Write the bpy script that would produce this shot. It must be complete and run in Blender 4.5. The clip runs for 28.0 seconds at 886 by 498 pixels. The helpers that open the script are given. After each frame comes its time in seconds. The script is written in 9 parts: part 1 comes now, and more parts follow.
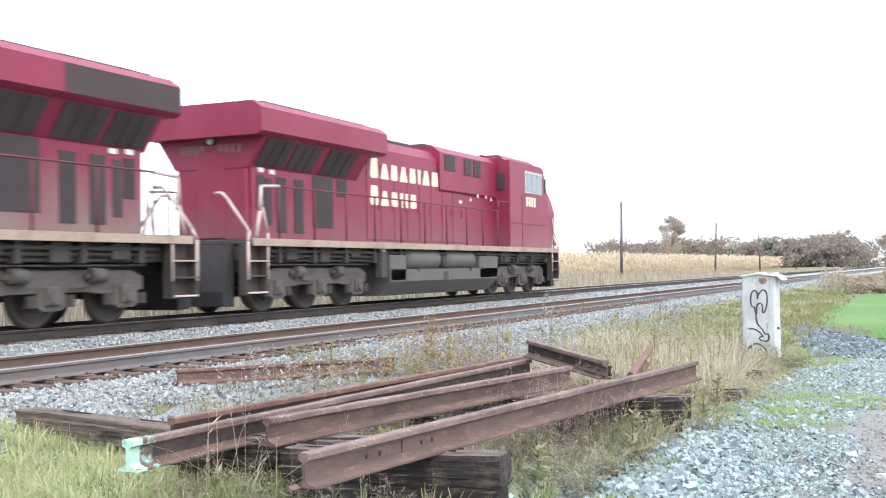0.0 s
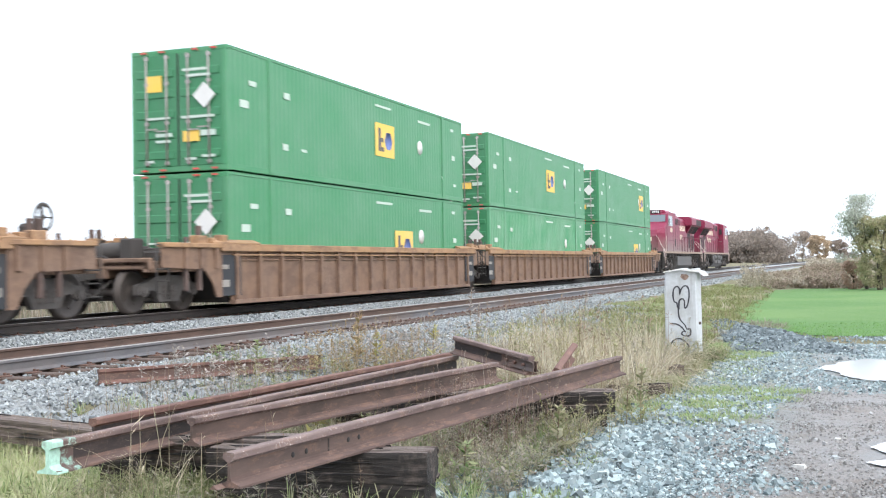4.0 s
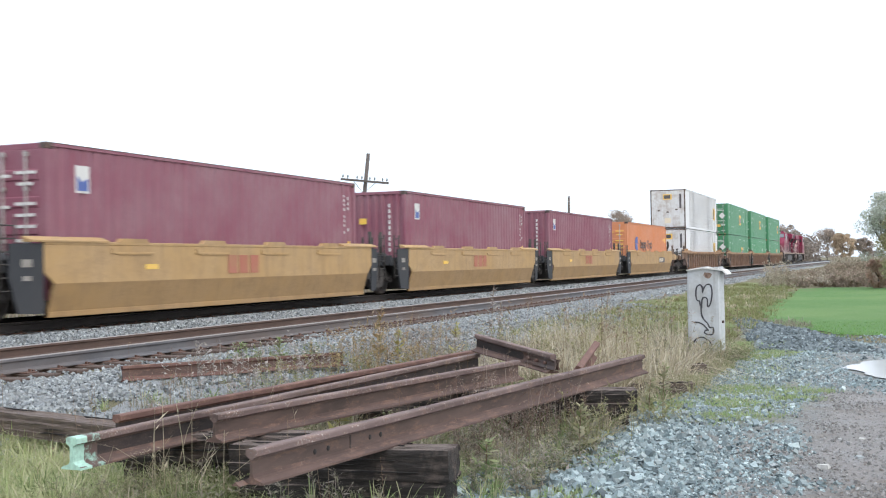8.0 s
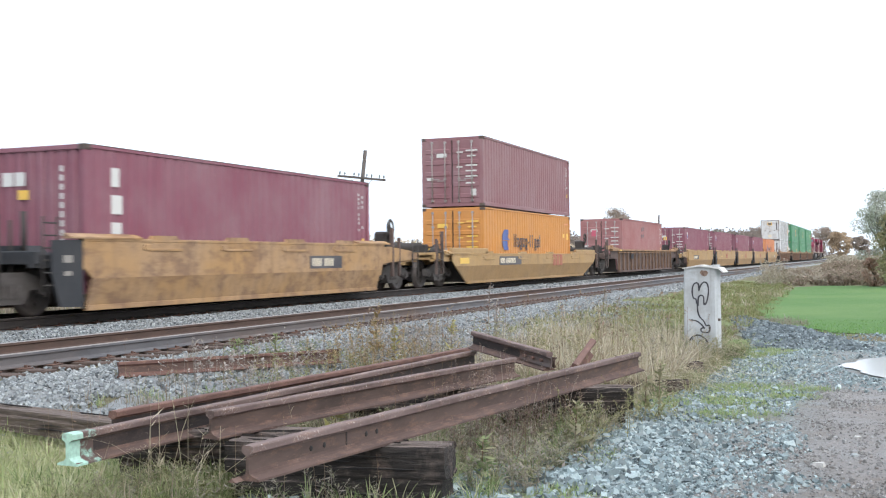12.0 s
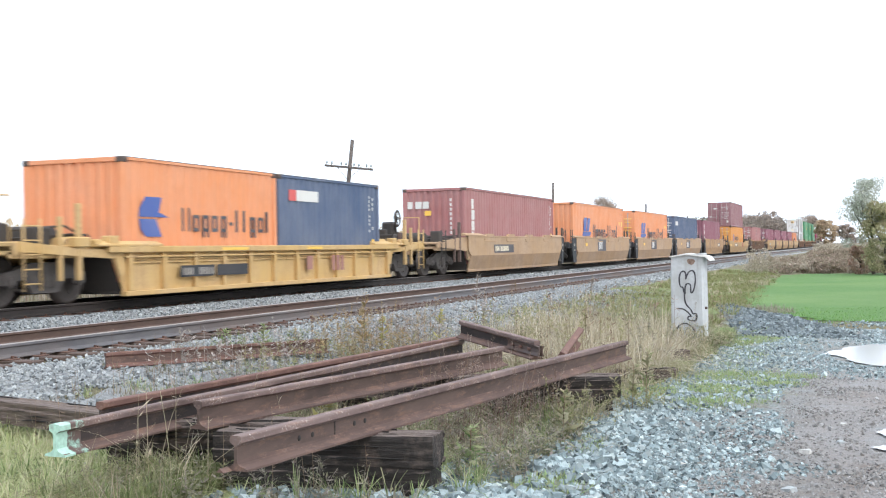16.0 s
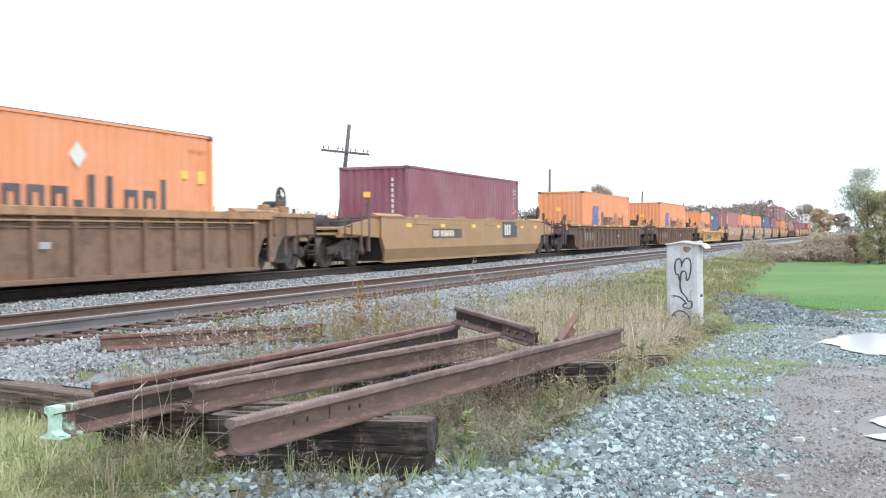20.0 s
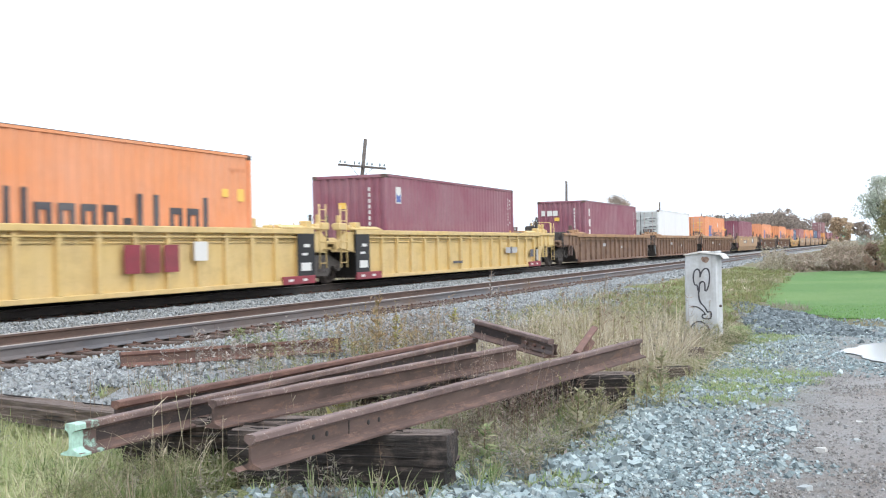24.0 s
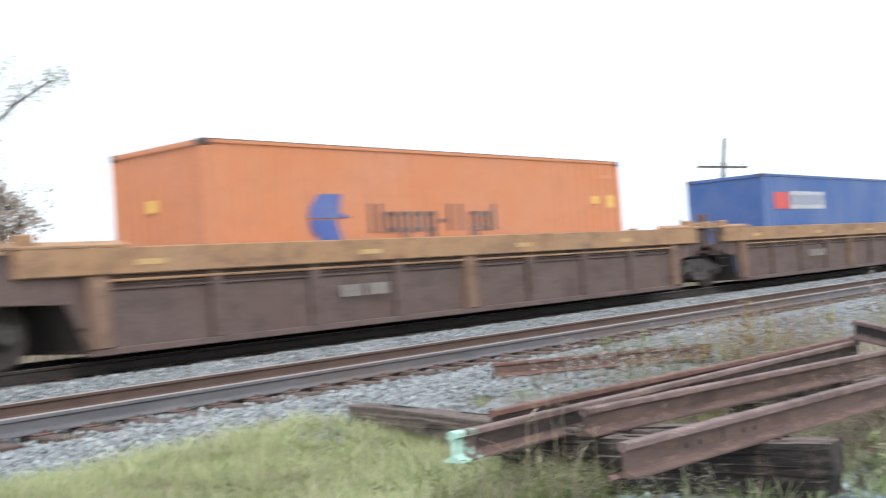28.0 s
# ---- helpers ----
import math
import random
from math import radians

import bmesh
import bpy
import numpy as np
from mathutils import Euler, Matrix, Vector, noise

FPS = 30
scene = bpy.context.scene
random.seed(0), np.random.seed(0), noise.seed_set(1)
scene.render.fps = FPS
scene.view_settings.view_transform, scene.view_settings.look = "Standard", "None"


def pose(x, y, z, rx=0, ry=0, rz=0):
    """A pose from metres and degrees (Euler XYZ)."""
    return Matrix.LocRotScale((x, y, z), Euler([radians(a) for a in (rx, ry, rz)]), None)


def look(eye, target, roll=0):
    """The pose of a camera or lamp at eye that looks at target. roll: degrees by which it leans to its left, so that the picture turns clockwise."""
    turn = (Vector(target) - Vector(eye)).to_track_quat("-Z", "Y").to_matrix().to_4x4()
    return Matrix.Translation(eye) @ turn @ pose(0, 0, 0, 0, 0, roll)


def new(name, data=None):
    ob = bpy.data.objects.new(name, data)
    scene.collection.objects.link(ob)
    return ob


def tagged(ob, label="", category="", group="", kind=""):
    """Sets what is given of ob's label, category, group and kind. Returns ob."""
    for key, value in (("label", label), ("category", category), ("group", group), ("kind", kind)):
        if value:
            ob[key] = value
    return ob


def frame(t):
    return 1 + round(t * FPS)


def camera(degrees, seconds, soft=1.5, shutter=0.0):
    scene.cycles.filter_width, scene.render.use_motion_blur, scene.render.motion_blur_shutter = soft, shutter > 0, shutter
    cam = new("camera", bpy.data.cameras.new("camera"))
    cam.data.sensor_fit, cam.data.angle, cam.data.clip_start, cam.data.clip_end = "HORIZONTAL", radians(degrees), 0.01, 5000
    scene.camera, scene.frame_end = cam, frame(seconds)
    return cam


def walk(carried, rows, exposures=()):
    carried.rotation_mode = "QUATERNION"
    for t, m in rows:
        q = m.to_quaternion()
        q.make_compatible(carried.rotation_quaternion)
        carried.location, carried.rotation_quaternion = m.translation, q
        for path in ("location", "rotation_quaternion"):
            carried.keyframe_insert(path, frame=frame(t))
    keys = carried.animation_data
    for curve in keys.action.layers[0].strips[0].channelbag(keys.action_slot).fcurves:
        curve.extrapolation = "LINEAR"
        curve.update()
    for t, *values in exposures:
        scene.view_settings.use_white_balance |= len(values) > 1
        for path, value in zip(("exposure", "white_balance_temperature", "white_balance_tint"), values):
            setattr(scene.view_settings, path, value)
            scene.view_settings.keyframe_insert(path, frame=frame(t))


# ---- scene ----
cam = camera(43.42, 28.0, soft=1.12, shutter=0.2)
EYE = (0.0, 0.0, 0.91)
# seconds, yaw, pitch, roll: a hand-held camera that only turns
HEADING = [
    (0, 24.28, 1.03, 0.85), (0.5, 23.07, 0.62, 0.03), (1, 21.72, 0.41, -0.31), (1.5, 20.98, 0.63, -0.72),
    (2, 20.88, 0.71, -0.32), (2.5, 20.61, 1.01, -0.10), (3, 20.68, 1.03, 0.43), (3.5, 20.52, 0.61, 1.10),
    (5.5, 20.78, 1.83, 0.29), (6, 21.25, 1.42, 0.22), (6.5, 21.21, 0.98, 0.21), (7, 21.37, 0.85, 0.37),
    (7.5, 21.57, 0.76, 0.57), (8, 21.63, 0.72, 0.92), (8.5, 21.37, 0.76, 0.87), (9, 21.31, 0.79, 0.79),
    (9.5, 21.31, 0.81, 0.71), (10, 21.65, 0.86, 0.75), (10.5, 21.77, 0.95, 0.77), (11, 21.50, 0.86, 0.54),
    (11.5, 21.51, 0.75, 0.59), (12, 21.46, 0.57, 0.74), (12.5, 21.49, 0.47, 0.62), (14.5, 20.91, 0.02, 0.55),
    (15, 20.95, 0.01, 0.66), (15.5, 20.82, 0.01, 0.87), (16, 20.82, 0.01, 0.93), (16.5, 20.88, -0.04, 0.89),
    (17, 20.86, -0.15, 0.92), (17.5, 20.74, -0.27, 0.82), (18, 20.71, -0.42, 0.69), (18.5, 20.61, -0.45, 0.59),
    (19, 20.54, -0.47, 0.50), (19.5, 20.55, -0.58, 0.44), (20, 20.62, -0.73, 0.47), (20.5, 21.32, -0.71, 0.27),
    (22.5, 21.66, -0.37, 0.62), (23, 21.52, -0.31, 0.70), (23.5, 21.33, -0.27, 0.91), (24, 21.51, -0.04, 1.13),
    (24.5, 21.37, 0.16, 1.13), (25, 21.24, 0.78, 1.05), (25.5, 21.35, 1.01, 0.90), (26, 21.42, 0.62, 0.66),
    (26.5, 21.69, 0.49, 0.93), (27, 22.02, 0.14, 0.74), (27.5, 24.37, 0.20, 1.27), (27.7, 28.83, 1.03, 4.14),
    (28, 40.03, 1.21, 4.05),
]
walk(cam, [(t, pose(*EYE, 90 + pitch, roll, yaw)) for t, yaw, pitch, roll in HEADING],
     exposures=[(0, 0.78), (1.0, 0.85), (1.7, 0.8), (3.0, 0.84), (3.5, 0.72), (5.5, 0.15), (8, 0.05), (12, 0.12), (15, 0.32), (17, 0.28), (20, 0.35), (22, 0.4), (23.5, 0.35), (25, 0.0), (26, -0.13), (27, 0.0), (28, 0.2)])

# ---- light: a bright, even overcast ----
world = bpy.data.worlds.new("overcast_sky")
scene.world = world
world.use_nodes = True
wn, wl = world.node_tree.nodes, world.node_tree.links
wn.clear()
sky = wn.new("ShaderNodeTexSky")
sky.sky_type = 'NISHITA'
sky.sun_disc = False
sky.sun_elevation, sky.sun_rotation = radians(38), radians(120)
sky.air_density, sky.dust_density = 1.0, 6.0
cloud = wn.new("ShaderNodeBackground")
cloud.inputs[0].default_value = (0.89, 0.99, 1.125, 1)
cloud.inputs[1].default_value = 1.13
clear = wn.new("ShaderNodeBackground")
clear.inputs[1].default_value = 0.05
both = wn.new("ShaderNodeAddShader")
wout = wn.new("ShaderNodeOutputWorld")
wl.new(sky.outputs[0], clear.inputs[0])
wl.new(cloud.outputs[0], both.inputs[0])
wl.new(clear.outputs[0], both.inputs[1])
wl.new(both.outputs[0], wout.inputs[0])

sun = new("sun", bpy.data.lights.new("sun", 'SUN'))
sun.data.energy, sun.data.angle, sun.data.color = 1.3, radians(70), (0.985, 0.99, 0.99)
sun.matrix_world = look((3, 2, 30), (-6, 12, 0))

# ---- small helpers ----
RNG = np.random.default_rng(7)


class Geo:
    """Collects faces for one mesh."""

    def __init__(self):
        self.v, self.f, self.s = [], [], []

    def add(self, verts, faces, smooth=False):
        o = len(self.v)
        self.v += [tuple(p) for p in verts]
        self.f += [tuple(i + o for i in q) for q in faces]
        self.s += [smooth] * len(faces)
        return self

    def box(self, x0, x1, y0, y1, z0, z1, c=0.0):
        if c <= 0:
            v = [(x, y, z) for z in (z0, z1) for y in (y0, y1) for x in (x0, x1)]
            return self.add(v, [(0, 2, 3, 1), (4, 5, 7, 6), (0, 1, 5, 4), (2, 6, 7, 3), (0, 4, 6, 2), (1, 3, 7, 5)])
        c = min(c, abs(x1 - x0) / 2.1, abs(y1 - y0) / 2.1, abs(z1 - z0) / 2.1)
        xs, ys, zs = (x0, x1), (y0, y1), (z0, z1)
        v, ix = [], {}
        for i in (0, 1):
            for j in (0, 1):
                for k in (0, 1):
                    sx, sy, sz = (c if i == 0 else -c), (c if j == 0 else -c), (c if k == 0 else -c)
                    for a, p in (("x", (xs[i], ys[j] + sy, zs[k] + sz)), ("y", (xs[i] + sx, ys[j], zs[k] + sz)), ("z", (xs[i] + sx, ys[j] + sy, zs[k]))):
                        ix[a, i, j, k] = len(v)
                        v.append(p)
        f = []
        ring = ((0, 0), (1, 0), (1, 1), (0, 1))
        for s in (0, 1):
            f.append(tuple(ix["x", s, a, b] for a, b in ring))
            f.append(tuple(ix["y", a, s, b] for a, b in ring))
            f.append(tuple(ix["z", a, b, s] for a, b in ring))
        for a in (0, 1):
            for b in (0, 1):
                f.append((ix["x", a, b, 0], ix["x", a, b, 1], ix["y", a, b, 1], ix["y", a, b, 0]))
                f.append((ix["x", a, 0, b], ix["x", a, 1, b], ix["z", a, 1, b], ix["z", a, 0, b]))
                f.append((ix["y", 0, a, b], ix["y", 1, a, b], ix["z", 1, a, b], ix["z", 0, a, b]))
                for k in (0, 1):
                    f.append((ix["x", a, b, k], ix["y", a, b, k], ix["z", a, b, k]))
        return self.add(v, f)

    def prism(self, poly, axis, lo, hi, smooth=False):
        """A polygon swept along an axis: (x, z) for y, (y, z) for x, (x, y) for z."""
        n = len(poly)
        put = {"x": lambda a, b, s: (s, a, b), "y": lambda a, b, s: (a, s, b), "z": lambda a, b, s: (a, b, s)}[axis]
        v = [put(a, b, lo) for a, b in poly] + [put(a, b, hi) for a, b in poly]
        f = [(i, (i + 1) % n, n + (i + 1) % n, n + i) for i in range(n)]
        self.add(v, f, smooth)
        o = len(self.v) - 2 * n
        self.f += [tuple(o + i for i in range(n))[::-1], tuple(o + n + i for i in range(n))]
        self.s += [False, False]
        return self

    def tube(self, p0, p1, r, n=8, r2=None, caps=True):
        p0, p1 = Vector(p0), Vector(p1)
        d = (p1 - p0).normalized()
        a = d.cross(Vector((0, 0, 1)) if abs(d.z) < 0.9 else Vector((1, 0, 0))).normalized()
        b = d.cross(a)
        r2 = r if r2 is None else r2
        ring = [(math.cos(2 * math.pi * i / n), math.sin(2 * math.pi * i / n)) for i in range(n)]
        v = [p0 + (a * x + b * y) * r for x, y in ring] + [p1 + (a * x + b * y) * r2 for x, y in ring]
        self.add(v, [(i, (i + 1) % n, n + (i + 1) % n, n + i) for i in range(n)], True)
        if caps:
            o = len(self.v) - 2 * n
            self.f += [tuple(o + i for i in range(n))[::-1], tuple(o + n + i for i in range(n))]
            self.s += [False, False]
        return self

    def bar(self, pts, r, n=6):
        for p, q in zip(pts, pts[1:]):
            self.tube(p, q, r, n)
        return self

    def lathe(self, profile, axis, centre, n=16):
        """profile: (radius, offset along the axis)."""
        m = len(profile)
        v = []
        for r, o in profile:
            for i in range(n):
                a = 2 * math.pi * i / n
                c, s = r * math.cos(a), r * math.sin(a)
                d = {"x": (o, c, s), "y": (c, o, s), "z": (c, s, o)}[axis]
                v.append((centre[0] + d[0], centre[1] + d[1], centre[2] + d[2]))
        f = [(k * n + i, k * n + (i + 1) % n, (k + 1) * n + (i + 1) % n, (k + 1) * n + i) for k in range(m - 1) for i in range(n)]
        return self.add(v, f, True)

    def turned(self, m):
        self.v = [tuple(m @ Vector(p)) for p in self.v]
        return self


def to_mesh(name, geo, material, fix=True):
    me = bpy.data.meshes.new(name)
    me.from_pydata(geo.v, [], geo.f)
    me.polygons.foreach_set("use_smooth", geo.s)
    if fix and len(geo.f) < 6000:
        bm = bmesh.new()
        bm.from_mesh(me)
        bmesh.ops.recalc_face_normals(bm, faces=bm.faces)
        bm.to_mesh(me)
        bm.free()
    me.materials.append(material)
    return me


def part(name, geo, material, parent, label=""):
    ob = new(name, to_mesh(name, geo, material))
    ob.parent = parent
    if label:
        ob["label"] = label
    return ob


def mesh_part(name, me, parent, m=None, label=""):
    ob = new(name, me)
    ob.parent = parent
    if m is not None:
        ob.matrix_basis = m
    if label:
        ob["label"] = label
    return ob


def thing(name, label, category, group="", m=None):
    ob = new(name)
    ob.empty_display_size = 0.3
    if m is not None:
        ob.matrix_basis = m
    return tagged(ob, label, category, group)


def array_mesh(name, verts, faces, material, smooth=False):
    """A big mesh from arrays: verts (n, 3), faces (m, k)."""
    me = bpy.data.meshes.new(name)
    m, k = faces.shape
    me.vertices.add(len(verts))
    me.vertices.foreach_set("co", np.asarray(verts, np.float32).ravel())
    me.loops.add(m * k)
    me.loops.foreach_set("vertex_index", np.asarray(faces, np.int32).ravel())
    me.polygons.add(m)
    me.polygons.foreach_set("loop_start", np.arange(0, m * k, k, dtype=np.int32))
    me.polygons.foreach_set("use_smooth", np.full(m, smooth))
    me.update(calc_edges=True)
    me.materials.append(material)
    return me

# ---- materials ----
def nodes_of(name, rough=0.6, metal=0.0):
    m = bpy.data.materials.new(name)
    m.use_nodes = True
    nt = m.node_tree
    b = nt.nodes["Principled BSDF"]
    b.inputs["Roughness"].default_value, b.inputs["Metallic"].default_value = rough, metal
    return m, nt, b


def noise_node(nt, vec, scale, detail=4.0, rough=0.6):
    n = nt.nodes.new("ShaderNodeTexNoise")
    n.inputs["Scale"].default_value, n.inputs["Detail"].default_value, n.inputs["Roughness"].default_value = scale, detail, rough
    nt.links.new(vec, n.inputs["Vector"])
    return n.outputs["Fac"]


def ramp(nt, fac, lo, hi):
    n = nt.nodes.new("ShaderNodeMapRange")
    n.inputs["From Min"].default_value, n.inputs["From Max"].default_value = lo, hi
    nt.links.new(fac, n.inputs["Value"])
    return n.outputs["Result"]


def mix(nt, fac, a, b):
    n = nt.nodes.new("ShaderNodeMix")
    n.data_type = 'RGBA'
    for sock, val in ((n.inputs["Factor"], fac), (n.inputs[6], a), (n.inputs[7], b)):
        if isinstance(val, (int, float)):
            sock.default_value = val
        elif isinstance(val, tuple):
            sock.default_value = (*val[:3], 1)
        else:
            nt.links.new(val, sock)
    return n.outputs[2]


def times(nt, a, b):
    n = nt.nodes.new("ShaderNodeMath")
    n.operation = 'MULTIPLY'
    for sock, val in zip(n.inputs, (a, b)):
        if isinstance(val, (int, float)):
            sock.default_value = val
        else:
            nt.links.new(val, sock)
    return n.outputs[0]


def bump(nt, b, fac, strength, dist=0.01):
    n = nt.nodes.new("ShaderNodeBump")
    n.inputs["Strength"].default_value, n.inputs["Distance"].default_value = strength, dist
    nt.links.new(fac, n.inputs["Height"])
    nt.links.new(n.outputs[0], b.inputs["Normal"])


def coords(nt, scale=(1, 1, 1), world_space=False, shift=True):
    tc = nt.nodes.new("ShaderNodeNewGeometry" if world_space else "ShaderNodeTexCoord")
    mp = nt.nodes.new("ShaderNodeMapping")
    mp.inputs["Scale"].default_value = scale
    nt.links.new(tc.outputs["Position" if world_space else "Object"], mp.inputs["Vector"])
    if shift and not world_space:
        oi = nt.nodes.new("ShaderNodeObjectInfo")
        cm = nt.nodes.new("ShaderNodeCombineXYZ")
        k = times(nt, oi.outputs["Random"], 37.0)
        for i in range(3):
            nt.links.new(k, cm.inputs[i])
        nt.links.new(cm.outputs[0], mp.inputs["Location"])
    return mp.outputs[0]


def paint(name, col, dirt=(0.12, 0.09, 0.07), dirty=0.35, rough=0.5, streak=0.5, metal=0.0, fade=0.12, bumpy=0.05, worn=0.0):
    """Weathered paint: blotches, streaks that run down, fine grain."""
    m, nt, b = nodes_of(name, rough, metal)
    v = coords(nt)
    st = coords(nt, (3.0, 3.0, 0.25))
    big = noise_node(nt, v, 0.7, 5)
    fine = noise_node(nt, v, 22.0, 6, 0.7)
    run = noise_node(nt, st, 2.2, 5, 0.65)
    faded = tuple(c * (1 - fade) + fade * 0.7 for c in col)
    c1 = mix(nt, ramp(nt, big, 0.35, 0.7), col, faded)
    c2 = mix(nt, times(nt, ramp(nt, run, 0.5, 0.85), dirty * streak), c1, dirt)
    c3 = mix(nt, times(nt, times(nt, ramp(nt, fine, 0.45, 0.8), ramp(nt, big, 0.4, 0.65)), dirty), c2, dirt)
    if worn:
        patch = noise_node(nt, coords(nt, (1.6, 1.0, 1.8)), 1.5, 9, 0.68)
        c3 = mix(nt, times(nt, ramp(nt, patch, 0.47, 0.62), worn), c3, dirt)
    nt.links.new(c3, b.inputs["Base Color"])
    nt.links.new(ramp_between(nt, fine, rough - 0.1, rough + 0.2), b.inputs["Roughness"])
    bump(nt, b, fine, bumpy, 0.01)
    return m


def ramp_between(nt, fac, lo, hi):
    n = nt.nodes.new("ShaderNodeMapRange")
    n.inputs["To Min"].default_value, n.inputs["To Max"].default_value = lo, hi
    nt.links.new(fac, n.inputs["Value"])
    return n.outputs["Result"]


def grainy(name, c1, c2, scale=8.0, rough=0.85, bumps=0.4, stretch=(1, 1, 1), c3=None, dist=0.01, world_space=False):
    """Two-tone grain with blotches: wood, stone, rust, earth."""
    m, nt, b = nodes_of(name, rough)
    v = coords(nt, stretch, world_space)
    fine = noise_node(nt, v, scale, 8, 0.7)
    big = noise_node(nt, v, scale * 0.12, 4)
    c = mix(nt, ramp(nt, fine, 0.3, 0.72), c1, c2)
    if c3:
        c = mix(nt, ramp(nt, big, 0.45, 0.7), c, c3)
    nt.links.new(c, b.inputs["Base Color"])
    bump(nt, b, fine, bumps, dist)
    return m


def island(name, cols, rough=0.85, bumps=0.3, scale=30.0, spec=0.3):
    """A heap of small pieces, each with a shade of its own."""
    m, nt, b = nodes_of(name, rough)
    b.inputs["Specular IOR Level"].default_value = spec
    geo = nt.nodes.new("ShaderNodeNewGeometry")
    rp = nt.nodes.new("ShaderNodeValToRGB")
    rp.color_ramp.interpolation = 'LINEAR'
    el = rp.color_ramp.elements
    while len(el) < len(cols):
        el.new(0.5)
    for i, (e, c) in enumerate(zip(el, cols)):
        e.position, e.color = i / max(1, len(cols) - 1), (*c, 1)
    nt.links.new(geo.outputs["Random Per Island"], rp.inputs[0])
    v = coords(nt, (1, 1, 1), True)
    fine = noise_node(nt, v, scale, 5, 0.7)
    c = mix(nt, times(nt, ramp(nt, fine, 0.4, 0.8), 0.35), rp.outputs[0], tuple(x * 0.55 for x in cols[0]))
    nt.links.new(c, b.inputs["Base Color"])
    if bumps:
        bump(nt, b, fine, bumps, 0.005)
    return m


def plain(name, col, rough=0.6, metal=0.0):
    m, nt, b = nodes_of(name, rough, metal)
    v = coords(nt)
    f = noise_node(nt, v, 6.0, 6, 0.7)
    nt.links.new(mix(nt, ramp(nt, f, 0.35, 0.75), col, tuple(c * 0.72 for c in col)), b.inputs["Base Color"])
    return m


def loco_paint(name, dusty):
    """Crimson paint with soot streaks and road dust thrown up along its foot."""
    m, nt, b = nodes_of(name, 0.42)
    v = coords(nt, shift=False)
    big = noise_node(nt, v, 0.8, 6)
    fine = noise_node(nt, v, 24.0, 6, 0.7)
    run = noise_node(nt, coords(nt, (3.0, 3.0, 0.22)), 2.2, 6, 0.65)
    c = mix(nt, ramp(nt, big, 0.35, 0.7), (0.205, 0.016, 0.051), (0.24, 0.029, 0.067))
    c = mix(nt, times(nt, ramp(nt, run, 0.52, 0.8), 0.35), c, (0.10, 0.03, 0.045))
    sep = nt.nodes.new("ShaderNodeSeparateXYZ")
    nt.links.new(v, sep.inputs[0])
    w = nt.nodes.new("ShaderNodeMath")
    w.operation = 'MULTIPLY_ADD'
    nt.links.new(noise_node(nt, v, 1.4, 8, 0.7), w.inputs[0])
    w.inputs[1].default_value = -1.6
    nt.links.new(sep.outputs[2], w.inputs[2])
    dust = times(nt, ramp(nt, w.outputs[0], 1.75 + 0.45 * (dusty > 0.5), 0.75), dusty)
    c = mix(nt, dust, c, mix(nt, fine, (0.16, 0.125, 0.115), (0.27, 0.22, 0.2)))
    nt.links.new(c, b.inputs["Base Color"])
    b.inputs["Specular IOR Level"].default_value = 0.36
    nt.links.new(ramp_between(nt, fine, 0.32, 0.62), b.inputs["Roughness"])
    bump(nt, b, fine, 0.05, 0.01)
    return m


RED_LOCO = loco_paint("loco_dusty_red_paint", 0.85)
RED_CLEAN = loco_paint("loco_red_paint", 0.3)
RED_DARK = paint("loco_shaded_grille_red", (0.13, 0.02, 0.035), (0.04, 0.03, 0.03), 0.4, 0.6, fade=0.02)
ROOF_SOOT = paint("sooty_roof", (0.052, 0.036, 0.04), (0.025, 0.023, 0.023), 0.6, 0.8, fade=0.01)
UNDER = paint("grimy_underframe", (0.045, 0.04, 0.037), (0.11, 0.09, 0.08), 0.6, 0.8, 0.5, fade=0.02)
TRUCK = paint("dusty_truck_steel", (0.095, 0.085, 0.08), (0.04, 0.032, 0.03), 0.7, 0.8, 0.5, worn=0.5, fade=0.02)
TANK = paint("grey_tank", (0.085, 0.082, 0.08), (0.16, 0.13, 0.11), 0.5, 0.6, 0.5, fade=0.02)
SILL = paint("dirty_cream_sill", (0.34, 0.25, 0.19), (0.1, 0.07, 0.06), 0.6, 0.7, worn=0.4)
BLACK = paint("black_paint", (0.018, 0.018, 0.02), (0.06, 0.05, 0.045), 0.4, 0.75, fade=0.02)
GRILLE = paint("dark_grille", (0.035, 0.026, 0.03), (0.08, 0.05, 0.05), 0.4, 0.7, fade=0.02)
STEEL = paint("worn_wheel_steel", (0.075, 0.063, 0.057), (0.04, 0.025, 0.02), 0.6, 0.55, 0.2, 0.4, fade=0.02)
RAILING = paint("pale_handrail_paint", (0.5, 0.4, 0.37), (0.25, 0.15, 0.13), 0.5, 0.5)
GLASS = nodes_of("cab_glass", 0.06)[0]
GLASS.node_tree.nodes["Principled BSDF"].inputs["Base Color"].default_value = (0.13, 0.155, 0.175, 1)
GLASS.node_tree.nodes["Principled BSDF"].inputs["Specular IOR Level"].default_value = 0.9

